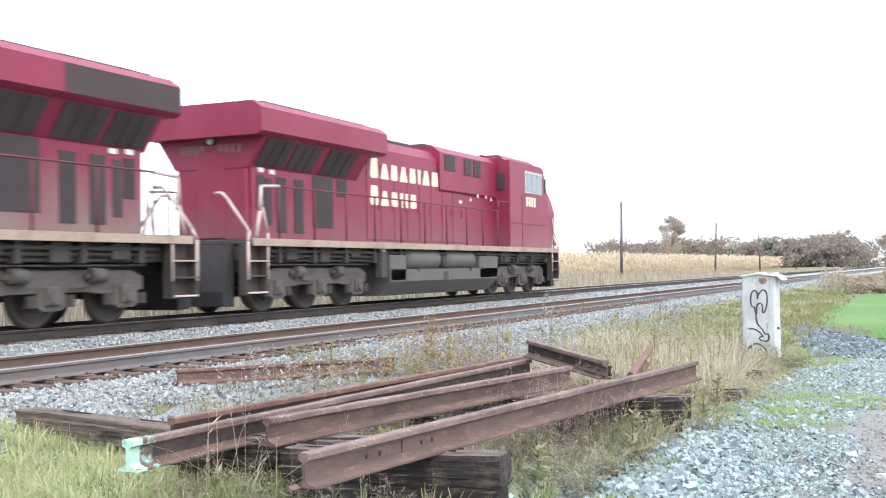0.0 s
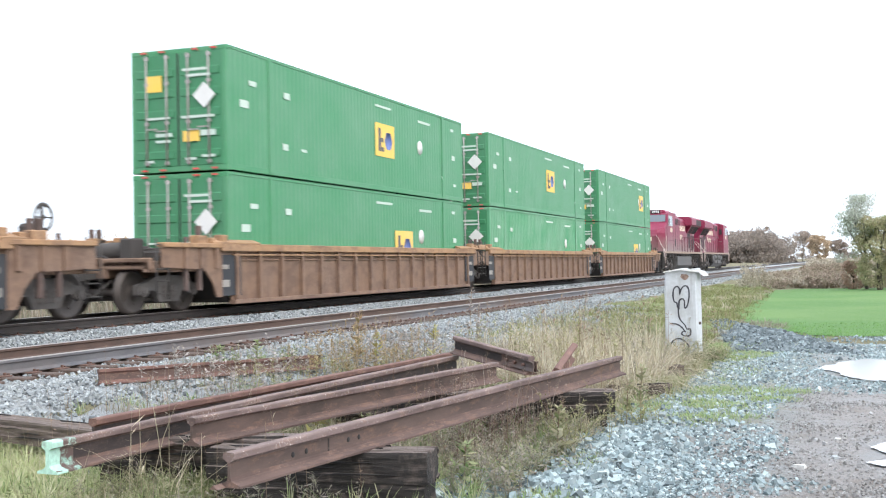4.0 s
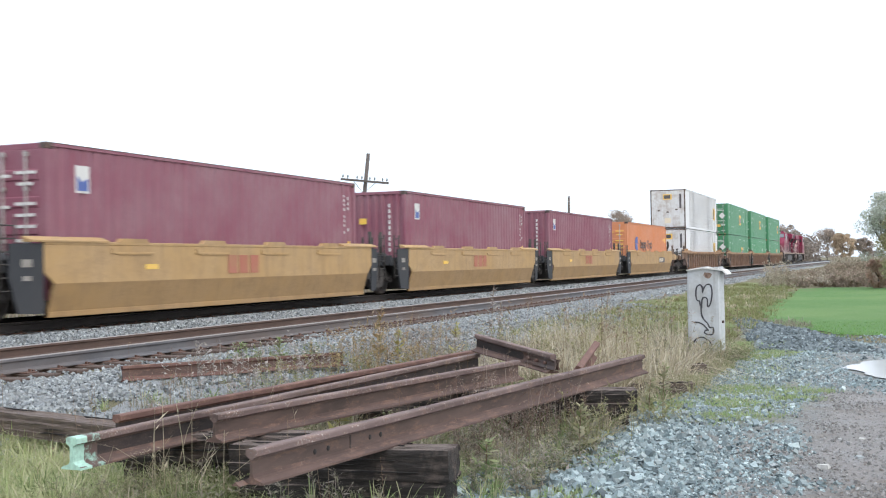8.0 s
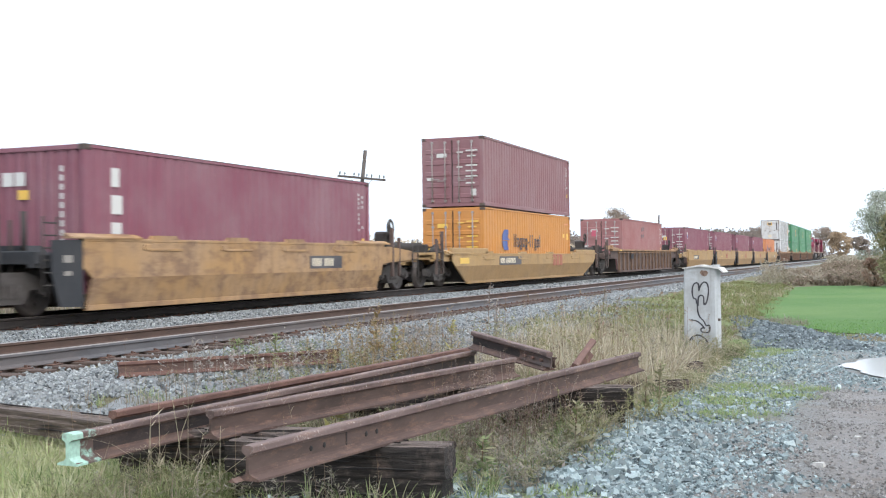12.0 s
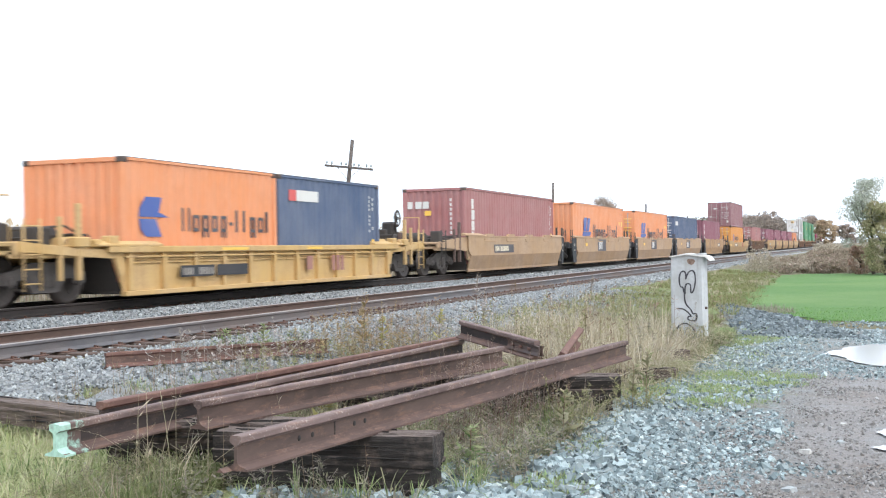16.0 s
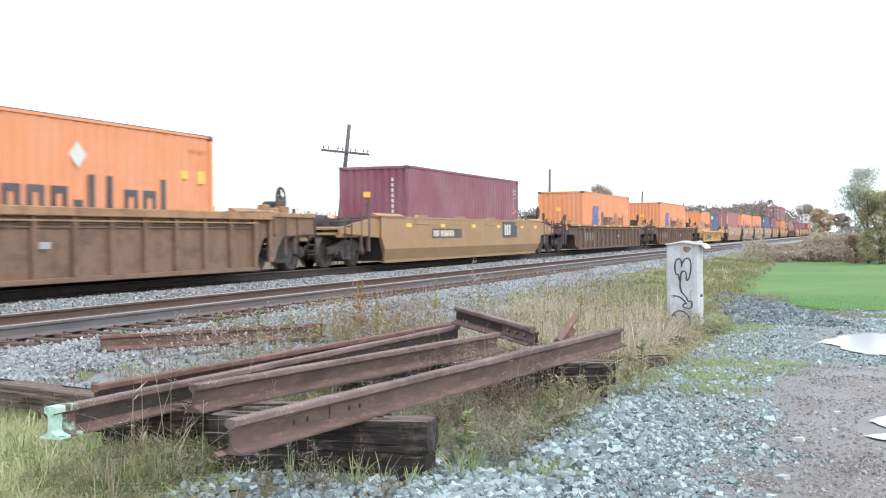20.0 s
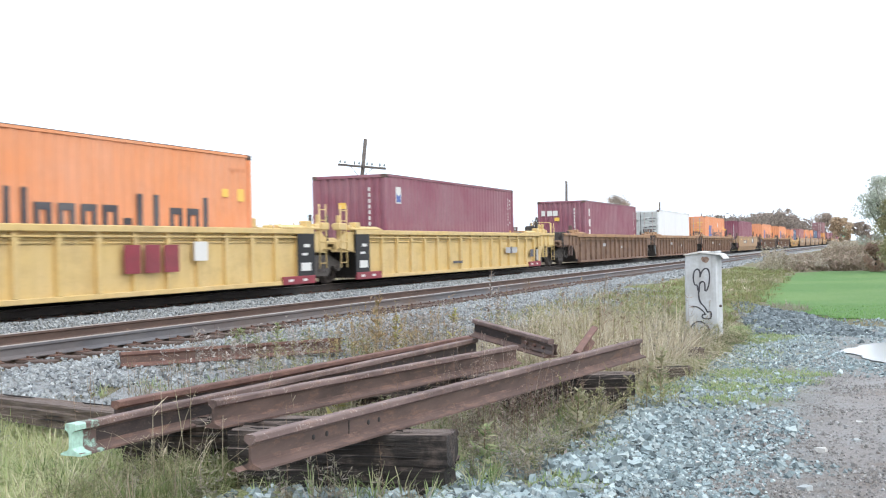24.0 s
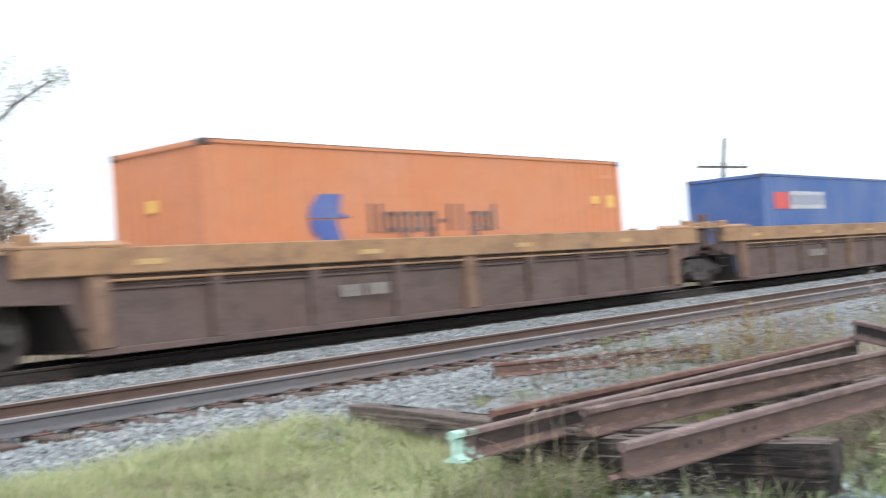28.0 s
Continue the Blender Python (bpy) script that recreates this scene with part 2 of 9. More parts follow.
OXIDE = paint("brown_car_paint", (0.215, 0.13, 0.085), (0.085, 0.05, 0.038), 0.85, 0.75, 1.0, worn=0.5, fade=0.05)
OXIDE_DARK = paint("dark_brown_car_paint", (0.125, 0.082, 0.07), (0.06, 0.043, 0.037), 0.8, 0.75, 0.9, worn=0.5, fade=0.05)
OXIDE_CHORD = paint("worn_tan_chord", (0.38, 0.22, 0.11), (0.13, 0.075, 0.055), 0.75, 0.75, 0.8, worn=0.6, fade=0.06)
OCHRE = paint("faded_ochre_car_paint", (0.45, 0.285, 0.12), (0.22, 0.14, 0.08), 0.8, 0.65, 0.9, worn=0.22, fade=0.08)
# lower panels repeat the side paint in a darker tone
OCHRE_LOW = paint("darker_ochre_lower_panel", (0.38, 0.235, 0.10), (0.18, 0.115, 0.065), 0.8, 0.7, 0.8, worn=0.25, fade=0.05)
OCHRE_YELLOW = paint("dull_yellow_car_paint", (0.55, 0.36, 0.135), (0.27, 0.16, 0.08), 0.75, 0.65, 0.8, worn=0.14)
OCHRE_TAN = paint("dull_tan_car_paint", (0.43, 0.28, 0.155), (0.22, 0.14, 0.10), 0.75, 0.65, 0.8, worn=0.25)
OCHRE_TAN_LOW = paint("dull_tan_lower_panel", (0.36, 0.23, 0.125), (0.19, 0.12, 0.085), 0.75, 0.7, 0.8, worn=0.3)
OCHRE_RUSTY = paint("rust_patched_car_paint", (0.43, 0.255, 0.11), (0.15, 0.085, 0.062), 0.85, 0.7, 0.9, worn=0.62)
OCHRE_BROWN = paint("brownish_car_paint", (0.36, 0.215, 0.10), (0.2, 0.12, 0.07), 0.75, 0.65, 0.8, worn=0.12)
OCHRE_BROWN_LOW = paint("brownish_lower_panel", (0.32, 0.19, 0.085), (0.17, 0.11, 0.065), 0.75, 0.7, 0.7, worn=0.2)
YELLOW = paint("yellow_car_paint", (0.62, 0.45, 0.18), (0.25, 0.15, 0.06), 0.45, 0.55, 0.8, worn=0.2)
DARK_END = paint("dark_grey_end_panel", (0.035, 0.038, 0.044), (0.09, 0.075, 0.065), 0.6, 0.8, fade=0.02)

MAROON = paint("maroon_container", (0.235, 0.075, 0.11), (0.13, 0.05, 0.05), 0.35, 0.55, 0.6)
MAROON_LIGHT = paint("faded_maroon_container", (0.35, 0.145, 0.145), (0.2, 0.09, 0.07), 0.35, 0.6, 0.6, worn=0.15)
# greyed maroon: the sky's glancing sheen is mixed into the colour
MAROON_GREY = paint("mauve_sheened_container", (0.25, 0.11, 0.125), (0.16, 0.08, 0.08), 0.3, 0.5, 0.6)
SALMON = paint("faded_red_container", (0.50, 0.20, 0.19), (0.22, 0.09, 0.07), 0.35, 0.6, 0.6, worn=0.15)
ORANGE = paint("orange_container", (0.72, 0.285, 0.125), (0.4, 0.15, 0.06), 0.22, 0.5, 0.6, worn=0.1)
NAVY = paint("navy_container", (0.06, 0.095, 0.18), (0.05, 0.05, 0.06), 0.3, 0.55, 0.6)
BLUE = paint("blue_container", (0.045, 0.115, 0.33), (0.05, 0.05, 0.09), 0.3, 0.5, 0.6)
GREYGREEN = paint("grey_green_container", (0.29, 0.385, 0.415), (0.2, 0.19, 0.17), 0.35, 0.6, 0.6)
GREYGREEN_DARK = paint("dark_teal_container_end", (0.15, 0.21, 0.23), (0.1, 0.1, 0.1), 0.35, 0.6)
WHITE_BOX = paint("white_container", (0.74, 0.76, 0.78), (0.36, 0.33, 0.3), 0.35, 0.5, 0.6)
GREEN = paint("green_container", (0.045, 0.235, 0.098), (0.04, 0.12, 0.06), 0.25, 0.4, 0.4, fade=0.07)
GREEN_LOW = paint("weathered_green_container", (0.08, 0.30, 0.15), (0.06, 0.14, 0.09), 0.35, 0.5, 0.6, fade=0.15)
GALV = paint("galvanised_bar", (0.42, 0.42, 0.42), (0.2, 0.18, 0.17), 0.4, 0.5, 0.3, 0.3)
GASKET = plain("black_gasket", (0.025, 0.022, 0.022), 0.8)
MARK_WHITE = paint("white_marking", (0.66, 0.66, 0.64), (0.4, 0.35, 0.33), 0.4, 0.5)
MARK_GREENISH = paint("pale_green_marking", (0.5, 0.6, 0.53), (0.3, 0.4, 0.33), 0.4, 0.5)
GREEN_DOOR = paint("green_door_end", (0.038, 0.2, 0.088), (0.04, 0.09, 0.05), 0.4, 0.5, 0.7, fade=0.04)
MARK_CREAM = paint("cream_marking", (0.74, 0.66, 0.5), (0.4, 0.2, 0.15), 0.4, 0.5)
MARK_FADED = paint("faded_marking", (0.30, 0.28, 0.25), (0.16, 0.13, 0.11), 0.5, 0.7, worn=0.5)
MARK_BLUE = paint("blue_marking", (0.055, 0.105, 0.35), (0.05, 0.06, 0.12), 0.25, 0.5)
MARK_BLACK = paint("black_marking", (0.045, 0.04, 0.05), (0.15, 0.08, 0.05), 0.3, 0.5)
MARK_YELLOW = paint("yellow_marking", (0.82, 0.52, 0.08), (0.4, 0.25, 0.1), 0.3, 0.5)
MARK_RED = paint("red_marking", (0.62, 0.06, 0.05), (0.3, 0.1, 0.08), 0.3, 0.5)
MARK_DULL = paint("dull_red_marking", (0.33, 0.13, 0.1), (0.3, 0.2, 0.1), 0.5, 0.6)
ORANGE_RED = paint("red_orange_container", (0.60, 0.225, 0.095), (0.33, 0.12, 0.05), 0.3, 0.5, 0.6, worn=0.15, fade=0.08)
ORANGE_GOLD = paint("yellow_orange_container", (0.60, 0.26, 0.06), (0.33, 0.14, 0.04), 0.3, 0.5, 0.6, worn=0.15, fade=0.05)
MARK_FADED_RED = paint("faded_red_marking", (0.40, 0.13, 0.085), (0.36, 0.22, 0.1), 0.6, 0.65, worn=0.4, fade=0.05)
SILL_RED = paint("dark_red_sill", (0.25, 0.028, 0.045), (0.1, 0.04, 0.04), 0.5, 0.6, worn=0.3, fade=0.04)
GRIMY = paint("grimy_corner_steel", (0.075, 0.058, 0.052), (0.16, 0.09, 0.06), 0.6, 0.7, worn=0.5, fade=0.03)
STAINED_WHITE = paint("rust_stained_white_door", (0.66, 0.67, 0.68), (0.30, 0.21, 0.15), 0.7, 0.6, 1.0, worn=0.4)
REEFER_END = paint("pale_grey_reefer_end", (0.46, 0.5, 0.5), (0.24, 0.23, 0.21), 0.5, 0.6, 0.8, worn=0.25)
BAR_STEEL = paint("dull_locking_bar", (0.33, 0.31, 0.3), (0.2, 0.12, 0.09), 0.5, 0.5, worn=0.3)
MARK_PINK = paint("pink_panel", (0.58, 0.06, 0.13), (0.35, 0.1, 0.1), 0.3, 0.5)
LAMP_GLASS = plain("lamp_lens", (0.75, 0.75, 0.72), 0.15)

RUST = grainy("rusty_rail", (0.06, 0.036, 0.029), (0.14, 0.084, 0.066), 9.0, 0.8, 0.35, (1, 1, 1), (0.095, 0.078, 0.076))
RUST_RED = grainy("red_rusted_rail", (0.10, 0.05, 0.039), (0.19, 0.092, 0.07), 9.0, 0.9, 0.4, (1, 1, 1), (0.15, 0.10, 0.088))


def rusted(name, dark, mid, bright, pale, flakes=0.8, specks=0.5):
    """Old rust: dark scale, orange flakes, pale specks; grain runs along the rail."""
    m, nt, b = nodes_of(name, 0.85)
    v = coords(nt, (1, 0.3, 1))
    w = coords(nt)
    big = noise_node(nt, v, 4.0, 5, 0.65)
    mid_n = noise_node(nt, v, 17.0, 7, 0.7)
    fine = noise_node(nt, w, 75.0, 4, 0.7)
    c = mix(nt, ramp(nt, big, 0.36, 0.64), dark, mid)
    c = mix(nt, times(nt, ramp(nt, mid_n, 0.5, 0.66), flakes), c, bright)
    c = mix(nt, times(nt, times(nt, ramp(nt, fine, 0.56, 0.7), ramp(nt, mid_n, 0.46, 0.58)), specks), c, pale)
    nt.links.new(c, b.inputs["Base Color"])
    bump(nt, b, mid_n, 0.45, 0.006)
    return m


# rail tones set apart: pale heads, darker webs, brown feet
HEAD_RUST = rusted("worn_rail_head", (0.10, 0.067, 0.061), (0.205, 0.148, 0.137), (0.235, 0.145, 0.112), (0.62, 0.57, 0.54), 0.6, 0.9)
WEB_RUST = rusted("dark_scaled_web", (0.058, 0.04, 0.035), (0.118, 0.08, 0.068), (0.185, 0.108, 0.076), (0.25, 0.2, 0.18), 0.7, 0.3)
WEB_BLACK = rusted("near_black_web", (0.018, 0.015, 0.015), (0.048, 0.036, 0.035), (0.11, 0.07, 0.055), (0.25, 0.2, 0.18), 0.4, 0.3)
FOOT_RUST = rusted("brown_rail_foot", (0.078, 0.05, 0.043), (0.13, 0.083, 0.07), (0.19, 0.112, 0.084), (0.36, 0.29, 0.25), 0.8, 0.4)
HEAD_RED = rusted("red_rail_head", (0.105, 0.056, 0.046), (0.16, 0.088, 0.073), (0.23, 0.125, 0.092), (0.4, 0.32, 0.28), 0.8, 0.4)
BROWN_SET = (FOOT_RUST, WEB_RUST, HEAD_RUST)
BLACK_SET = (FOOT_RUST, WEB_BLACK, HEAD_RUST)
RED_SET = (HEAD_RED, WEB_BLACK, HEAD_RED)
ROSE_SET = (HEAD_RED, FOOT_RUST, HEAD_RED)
RAIL_SIDE = grainy("blue_grey_rail_web", (0.105, 0.105, 0.115), (0.17, 0.165, 0.17), 6.0, 0.7, 0.2, (1, 0.3, 1), (0.15, 0.11, 0.09))
RAIL_BROWN = grainy("brown_rail_web", (0.075, 0.05, 0.04), (0.135, 0.085, 0.066), 6.0, 0.8, 0.2, (1, 0.3, 1))
# the train's shade is mixed into this rail colour
RAIL_SHADED = grainy("train_shaded_rail_web", (0.025, 0.021, 0.02), (0.055, 0.045, 0.04), 6.0, 0.8, 0.2, (1, 0.3, 1))
RAIL_TOP = nodes_of("polished_rail_head", 0.42, 0.75)[0]
RAIL_TOP.node_tree.nodes["Principled BSDF"].inputs["Base Color"].default_value = (0.40, 0.36, 0.34, 1)
def flaking(name, col, under, scale, lo, hi):
    """Paint that has flaked off in patches."""
    m, nt, b = nodes_of(name, 0.8)
    v = coords(nt)
    n = noise_node(nt, v, scale, 6, 0.7)
    fine = noise_node(nt, v, 40.0, 4, 0.7)
    top = mix(nt, ramp(nt, fine, 0.3, 0.7), col, tuple(c * 0.7 for c in col))
    nt.links.new(mix(nt, ramp(nt, n, lo, hi), under, top), b.inputs["Base Color"])
    bump(nt, b, n, 0.3, 0.004)
    return m


GREEN_END = flaking("pale_green_painted_end", (0.46, 0.7, 0.6), (0.25, 0.3, 0.26), 11.0, 0.22, 0.4)
GREEN_FADE = flaking("worn_green_overspray", (0.42, 0.66, 0.56), (0.12, 0.08, 0.07), 14.0, 0.5, 0.62)
DUST = flaking("road_dust_on_red", (0.20, 0.145, 0.145), (0.24, 0.06, 0.085), 3.0, 0.25, 0.6)
TIE_OLD = grainy("weathered_grey_timber", (0.075, 0.055, 0.045), (0.24, 0.19, 0.165), 8.0, 0.95, 0.8, (7, 0.8, 7), (0.13, 0.105, 0.095), 0.02)


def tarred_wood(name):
    """Tarred timber: black sides with bare brown patches; upward faces painted paler, as lit and weathered."""
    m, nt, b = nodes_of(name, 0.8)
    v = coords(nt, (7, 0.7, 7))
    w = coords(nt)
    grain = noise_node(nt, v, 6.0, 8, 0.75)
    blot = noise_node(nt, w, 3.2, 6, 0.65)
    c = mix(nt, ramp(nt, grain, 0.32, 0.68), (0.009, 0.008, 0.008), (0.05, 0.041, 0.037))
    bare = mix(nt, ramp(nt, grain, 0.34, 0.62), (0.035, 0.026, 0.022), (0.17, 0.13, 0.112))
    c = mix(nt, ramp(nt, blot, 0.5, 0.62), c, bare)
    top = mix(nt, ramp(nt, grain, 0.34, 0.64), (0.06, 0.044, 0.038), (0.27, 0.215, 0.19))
    # upward faces get a paler tone: sky light as well as weathering
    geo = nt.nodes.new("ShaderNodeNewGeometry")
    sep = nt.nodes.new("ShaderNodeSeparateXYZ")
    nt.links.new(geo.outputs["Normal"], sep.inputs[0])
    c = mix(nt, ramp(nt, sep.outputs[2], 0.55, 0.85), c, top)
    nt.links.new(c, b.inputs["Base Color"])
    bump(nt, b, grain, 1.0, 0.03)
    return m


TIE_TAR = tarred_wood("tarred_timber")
CONCRETE = paint("whitewashed_concrete", (0.5, 0.53, 0.555), (0.24, 0.23, 0.21), 0.85, 0.8, 0.9, fade=0.12, bumpy=0.3, worn=0.35)
RUST_STAIN = grainy("rust_stain", (0.10, 0.055, 0.04), (0.34, 0.25, 0.2), 22.0, 0.9, 0.3)
SCRIBBLE = plain("dark_spray_paint", (0.05, 0.05, 0.06), 0.6)
POLE_WOOD = grainy("weathered_pole", (0.07, 0.06, 0.055), (0.17, 0.15, 0.14), 12.0, 0.9, 0.4, (3, 3, 0.4))
INSULATOR = plain("insulator_glass", (0.25, 0.3, 0.32), 0.3)
BARK = grainy("bark", (0.05, 0.04, 0.035), (0.13, 0.11, 0.095), 14.0, 0.95, 0.5, (1, 1, 0.4))
MARK_GHOST = paint("ghost_marking", (0.22, 0.29, 0.30), (0.2, 0.2, 0.19), 0.4, 0.6)

# ---- ground: one sheet to the horizon ----
MAIN_X, SIDE_X = -14.78, -10.78      # centre lines of the two tracks, which run along y
SIDE_TOP = -0.18                     # rail head of the near track; the far track's is z = 0
GROUND_Z = -0.44


PUDDLES = ((0.36, 15.75, 0.82, 1.5), (0.22, 9.3, 0.15, 0.26), (0.2, 8.62, 0.17, 0.13))


def smooth01(x):
    x = min(1.0, max(0.0, x))
    return x * x * (3 - 2 * x)


def ground_z(x, y):
    z = GROUND_Z
    z -= 0.15 * smooth01((x + 7.6) / 2.2)
    z += 0.42 * smooth01((-17.5 - x) / 9.0)
    z += 0.05 * noise.noise((x * 0.35, y * 0.35, 0.0)) * (1 if abs(x) < 40 else 0.3)
    z += 0.02 * noise.noise((x * 1.7, y * 1.7, 3.0))
    for px, py, rx, ry in PUDDLES:
        d = math.hypot((x - px) / (rx + 0.35), (y - py) / (ry + 0.35))
        z += (-0.6 - z) * smooth01((1.5 - d) / 0.5)
    if x > -9.0:
        z += 0.35 * smooth01((y - 60) / 60) * smooth01((x + 9) / 6)
    return z


def ground_material():
    m, nt, b = nodes_of("ground_grass_and_gravel", 0.95)
    v = coords(nt, (1, 1, 1), True)
    fine = noise_node(nt, v, 26.0, 8, 0.75)
    mid = noise_node(nt, v, 1.6, 6, 0.6)
    grass = mix(nt, ramp(nt, fine, 0.3, 0.7), (0.075, 0.075, 0.04), (0.21, 0.19, 0.10))
    grass = mix(nt, ramp(nt, mid, 0.42, 0.6), grass, mix(nt, ramp(nt, fine, 0.4, 0.65), (0.11, 0.095, 0.06), (0.26, 0.225, 0.13)))
    nt.links.new(grass, b.inputs["Base Color"])
    bump(nt, b, fine, 0.7, 0.05)
    return m


def axis_steps(lo, hi, fine_lo, fine_hi, step):
    a = list(np.arange(fine_lo, fine_hi + 1e-6, step))
    s = step
    while a[-1] < hi:
        s *= 1.22
        a.append(a[-1] + s)
    s = step
    while a[0] > lo:
        s *= 1.22
        a.insert(0, a[0] - s)
    return a


xs = axis_steps(-2400, 2400, -20, 10, 0.5)
ys = axis_steps(-2400, 3000, -4, 44, 0.5)
gv = np.array([(x, y, ground_z(x, y)) for y in ys for x in xs])
nx, ny = len(xs), len(ys)
gi = np.arange(nx * ny).reshape(ny, nx)
gf = np.stack([gi[:-1, :-1], gi[:-1, 1:], gi[1:, 1:], gi[1:, :-1]], -1).reshape(-1, 4)
tagged(new("ground", array_mesh("ground", gv, gf, ground_material(), True)), "flat rough grassland with dry autumn grass", "ground", kind="structure")


def sheet_material(name, c1, c2, c3, scale, bumps, big=0.8):
    m, nt, b = nodes_of(name, 0.95)
    v = coords(nt, (1, 1, 1), True)
    fine = noise_node(nt, v, scale, 9, 0.78)
    mid = noise_node(nt, v, big, 5, 0.6)
    c = mix(nt, ramp(nt, fine, 0.32, 0.68), c1, c2)
    c = mix(nt, ramp(nt, mid, 0.42, 0.68), c, c3)
    nt.links.new(c, b.inputs["Base Color"])
    bump(nt, b, fine, bumps, 0.03)
    return m


BALLAST_M = sheet_material("ballast_bed", (0.13, 0.14, 0.145), (0.42, 0.44, 0.445), (0.26, 0.265, 0.265), 34.0, 1.0)
GRAVEL_M = sheet_material("packed_gravel", (0.13, 0.145, 0.145), (0.33, 0.35, 0.34), (0.20, 0.19, 0.175), 34.0, 0.9, 0.7)


def yard_material():
    """Packed blue-grey gravel that gives way to brown mud on the driven side, with moss in patches."""
    m, nt, b = nodes_of("yard_gravel_and_mud", 0.9)
    v = coords(nt, (1, 1, 1), True)
    fine = noise_node(nt, v, 34.0, 9, 0.78)
    mid = noise_node(nt, v, 3.2, 6, 0.65)
    big = noise_node(nt, v, 0.75, 5, 0.6)
    sep = nt.nodes.new("ShaderNodeSeparateXYZ")
    nt.links.new(v, sep.inputs[0])

    def wobbly(sock, amount):
        a = nt.nodes.new("ShaderNodeMath")
        a.operation = 'MULTIPLY_ADD'
        nt.links.new(big, a.inputs[0])
        a.inputs[1].default_value = amount
        nt.links.new(sock, a.inputs[2])
        return a.outputs[0]
    driven = times(nt, ramp(nt, wobbly(sep.outputs[0], 1.6), -0.2, 0.5), ramp(nt, wobbly(sep.outputs[1], -3.0), 13.0, 11.4))
    stone = mix(nt, ramp(nt, fine, 0.34, 0.66), (0.055, 0.066, 0.068), (0.38, 0.425, 0.43))
    stone = mix(nt, times(nt, ramp(nt, mid, 0.42, 0.6), 0.8), stone, (0.21, 0.19, 0.165))
    mud = mix(nt, ramp(nt, fine, 0.3, 0.7), (0.15, 0.135, 0.128), (0.38, 0.36, 0.345))
    mud = mix(nt, times(nt, ramp(nt, mid, 0.4, 0.62), 0.75), mud, mix(nt, ramp(nt, big, 0.4, 0.6), (0.2, 0.165, 0.14), (0.3, 0.31, 0.315)))
    base = mix(nt, driven, stone, mud)
    moss = times(nt, times(nt, ramp(nt, noise_node(nt, v, 1.3, 7, 0.72), 0.42, 0.54), ramp(nt, sep.outputs[1], 9.5, 12.0)), ramp(nt, sep.outputs[0], -0.6, -1.0))
    base = mix(nt, times(nt, moss, 0.3), base, mix(nt, ramp(nt, fine, 0.3, 0.7), (0.14, 0.2, 0.07), (0.3, 0.35, 0.17)))
    nt.links.new(base, b.inputs["Base Color"])
    nt.links.new(ramp_between(nt, mid, 0.55, 1.0), b.inputs["Roughness"])
    bump(nt, b, fine, 0.9, 0.03)
    return m


GRAVEL_M = yard_material()
LAWN_M = sheet_material("mown_lawn", (0.06, 0.138, 0.034), (0.118, 0.235, 0.062), (0.132, 0.225, 0.07), 30.0, 0.8, 0.22)
MEADOW_M = sheet_material("matted_grass", (0.17, 0.19, 0.08), (0.34, 0.34, 0.17), (0.24, 0.28, 0.12), 24.0, 0.9, 1.1)
VERGE_M = sheet_material("grassy_verge", (0.10, 0.125, 0.045), (0.25, 0.255, 0.115), (0.15, 0.2, 0.07), 20.0, 0.8, 0.5)


def swept_bed(name, label, prof, mat, y0, y1, step):
    """A bed with an uneven surface: profile points (x, z) along y."""
    ysb = np.arange(y0, y1 + step, step)
    v = []
    for y in ysb:
        for k, (x, z) in enumerate(prof):
            j = 0.0 if k in (0, len(prof) - 1) else 0.03
            v.append((x + 0.12 * noise.noise((x, y * 0.8, 5.0)), y, z + j * noise.noise((x * 2.1, y * 2.1, 1.0)) + j * 0.7 * noise.noise((x * 7, y * 7, 2.0))))
    n = len(prof)
    i = np.arange(len(v)).reshape(len(ysb), n)
    f = np.stack([i[:-1, :-1], i[:-1, 1:], i[1:, 1:], i[1:, :-1]], -1).reshape(-1, 4)
    return tagged(new(name, array_mesh(name, np.array(v), f, mat, True)), label, "ballast", kind="structure")


BED = [(-18.4, -0.62), (-17.4, -0.36), (-16.5, -0.21), (-15.6, -0.2), (-14.78, -0.21), (-14.0, -0.2), (-13.45, -0.2), (-13.1, -0.2),
       (-12.75, -0.26), (-12.4, -0.36), (-12.1, -0.40), (-11.6, -0.43), (-11.2, -0.43), (-10.78, -0.43), (-10.3, -0.43), (-9.9, -0.445),
       (-9.5, -0.45), (-9.1, -0.41), (-8.7, -0.40), (-8.3, -0.41), (-7.9, -0.42), (-7.5, -0.45), (-7.0, -0.58)]
swept_bed("ballast_near", "grey crushed-stone ballast under two tracks", BED, BALLAST_M, -22, 70, 0.3)
swept_bed("ballast_far", "grey crushed-stone ballast running into the distance", BED, BALLAST_M, 70, 900, 6.0)


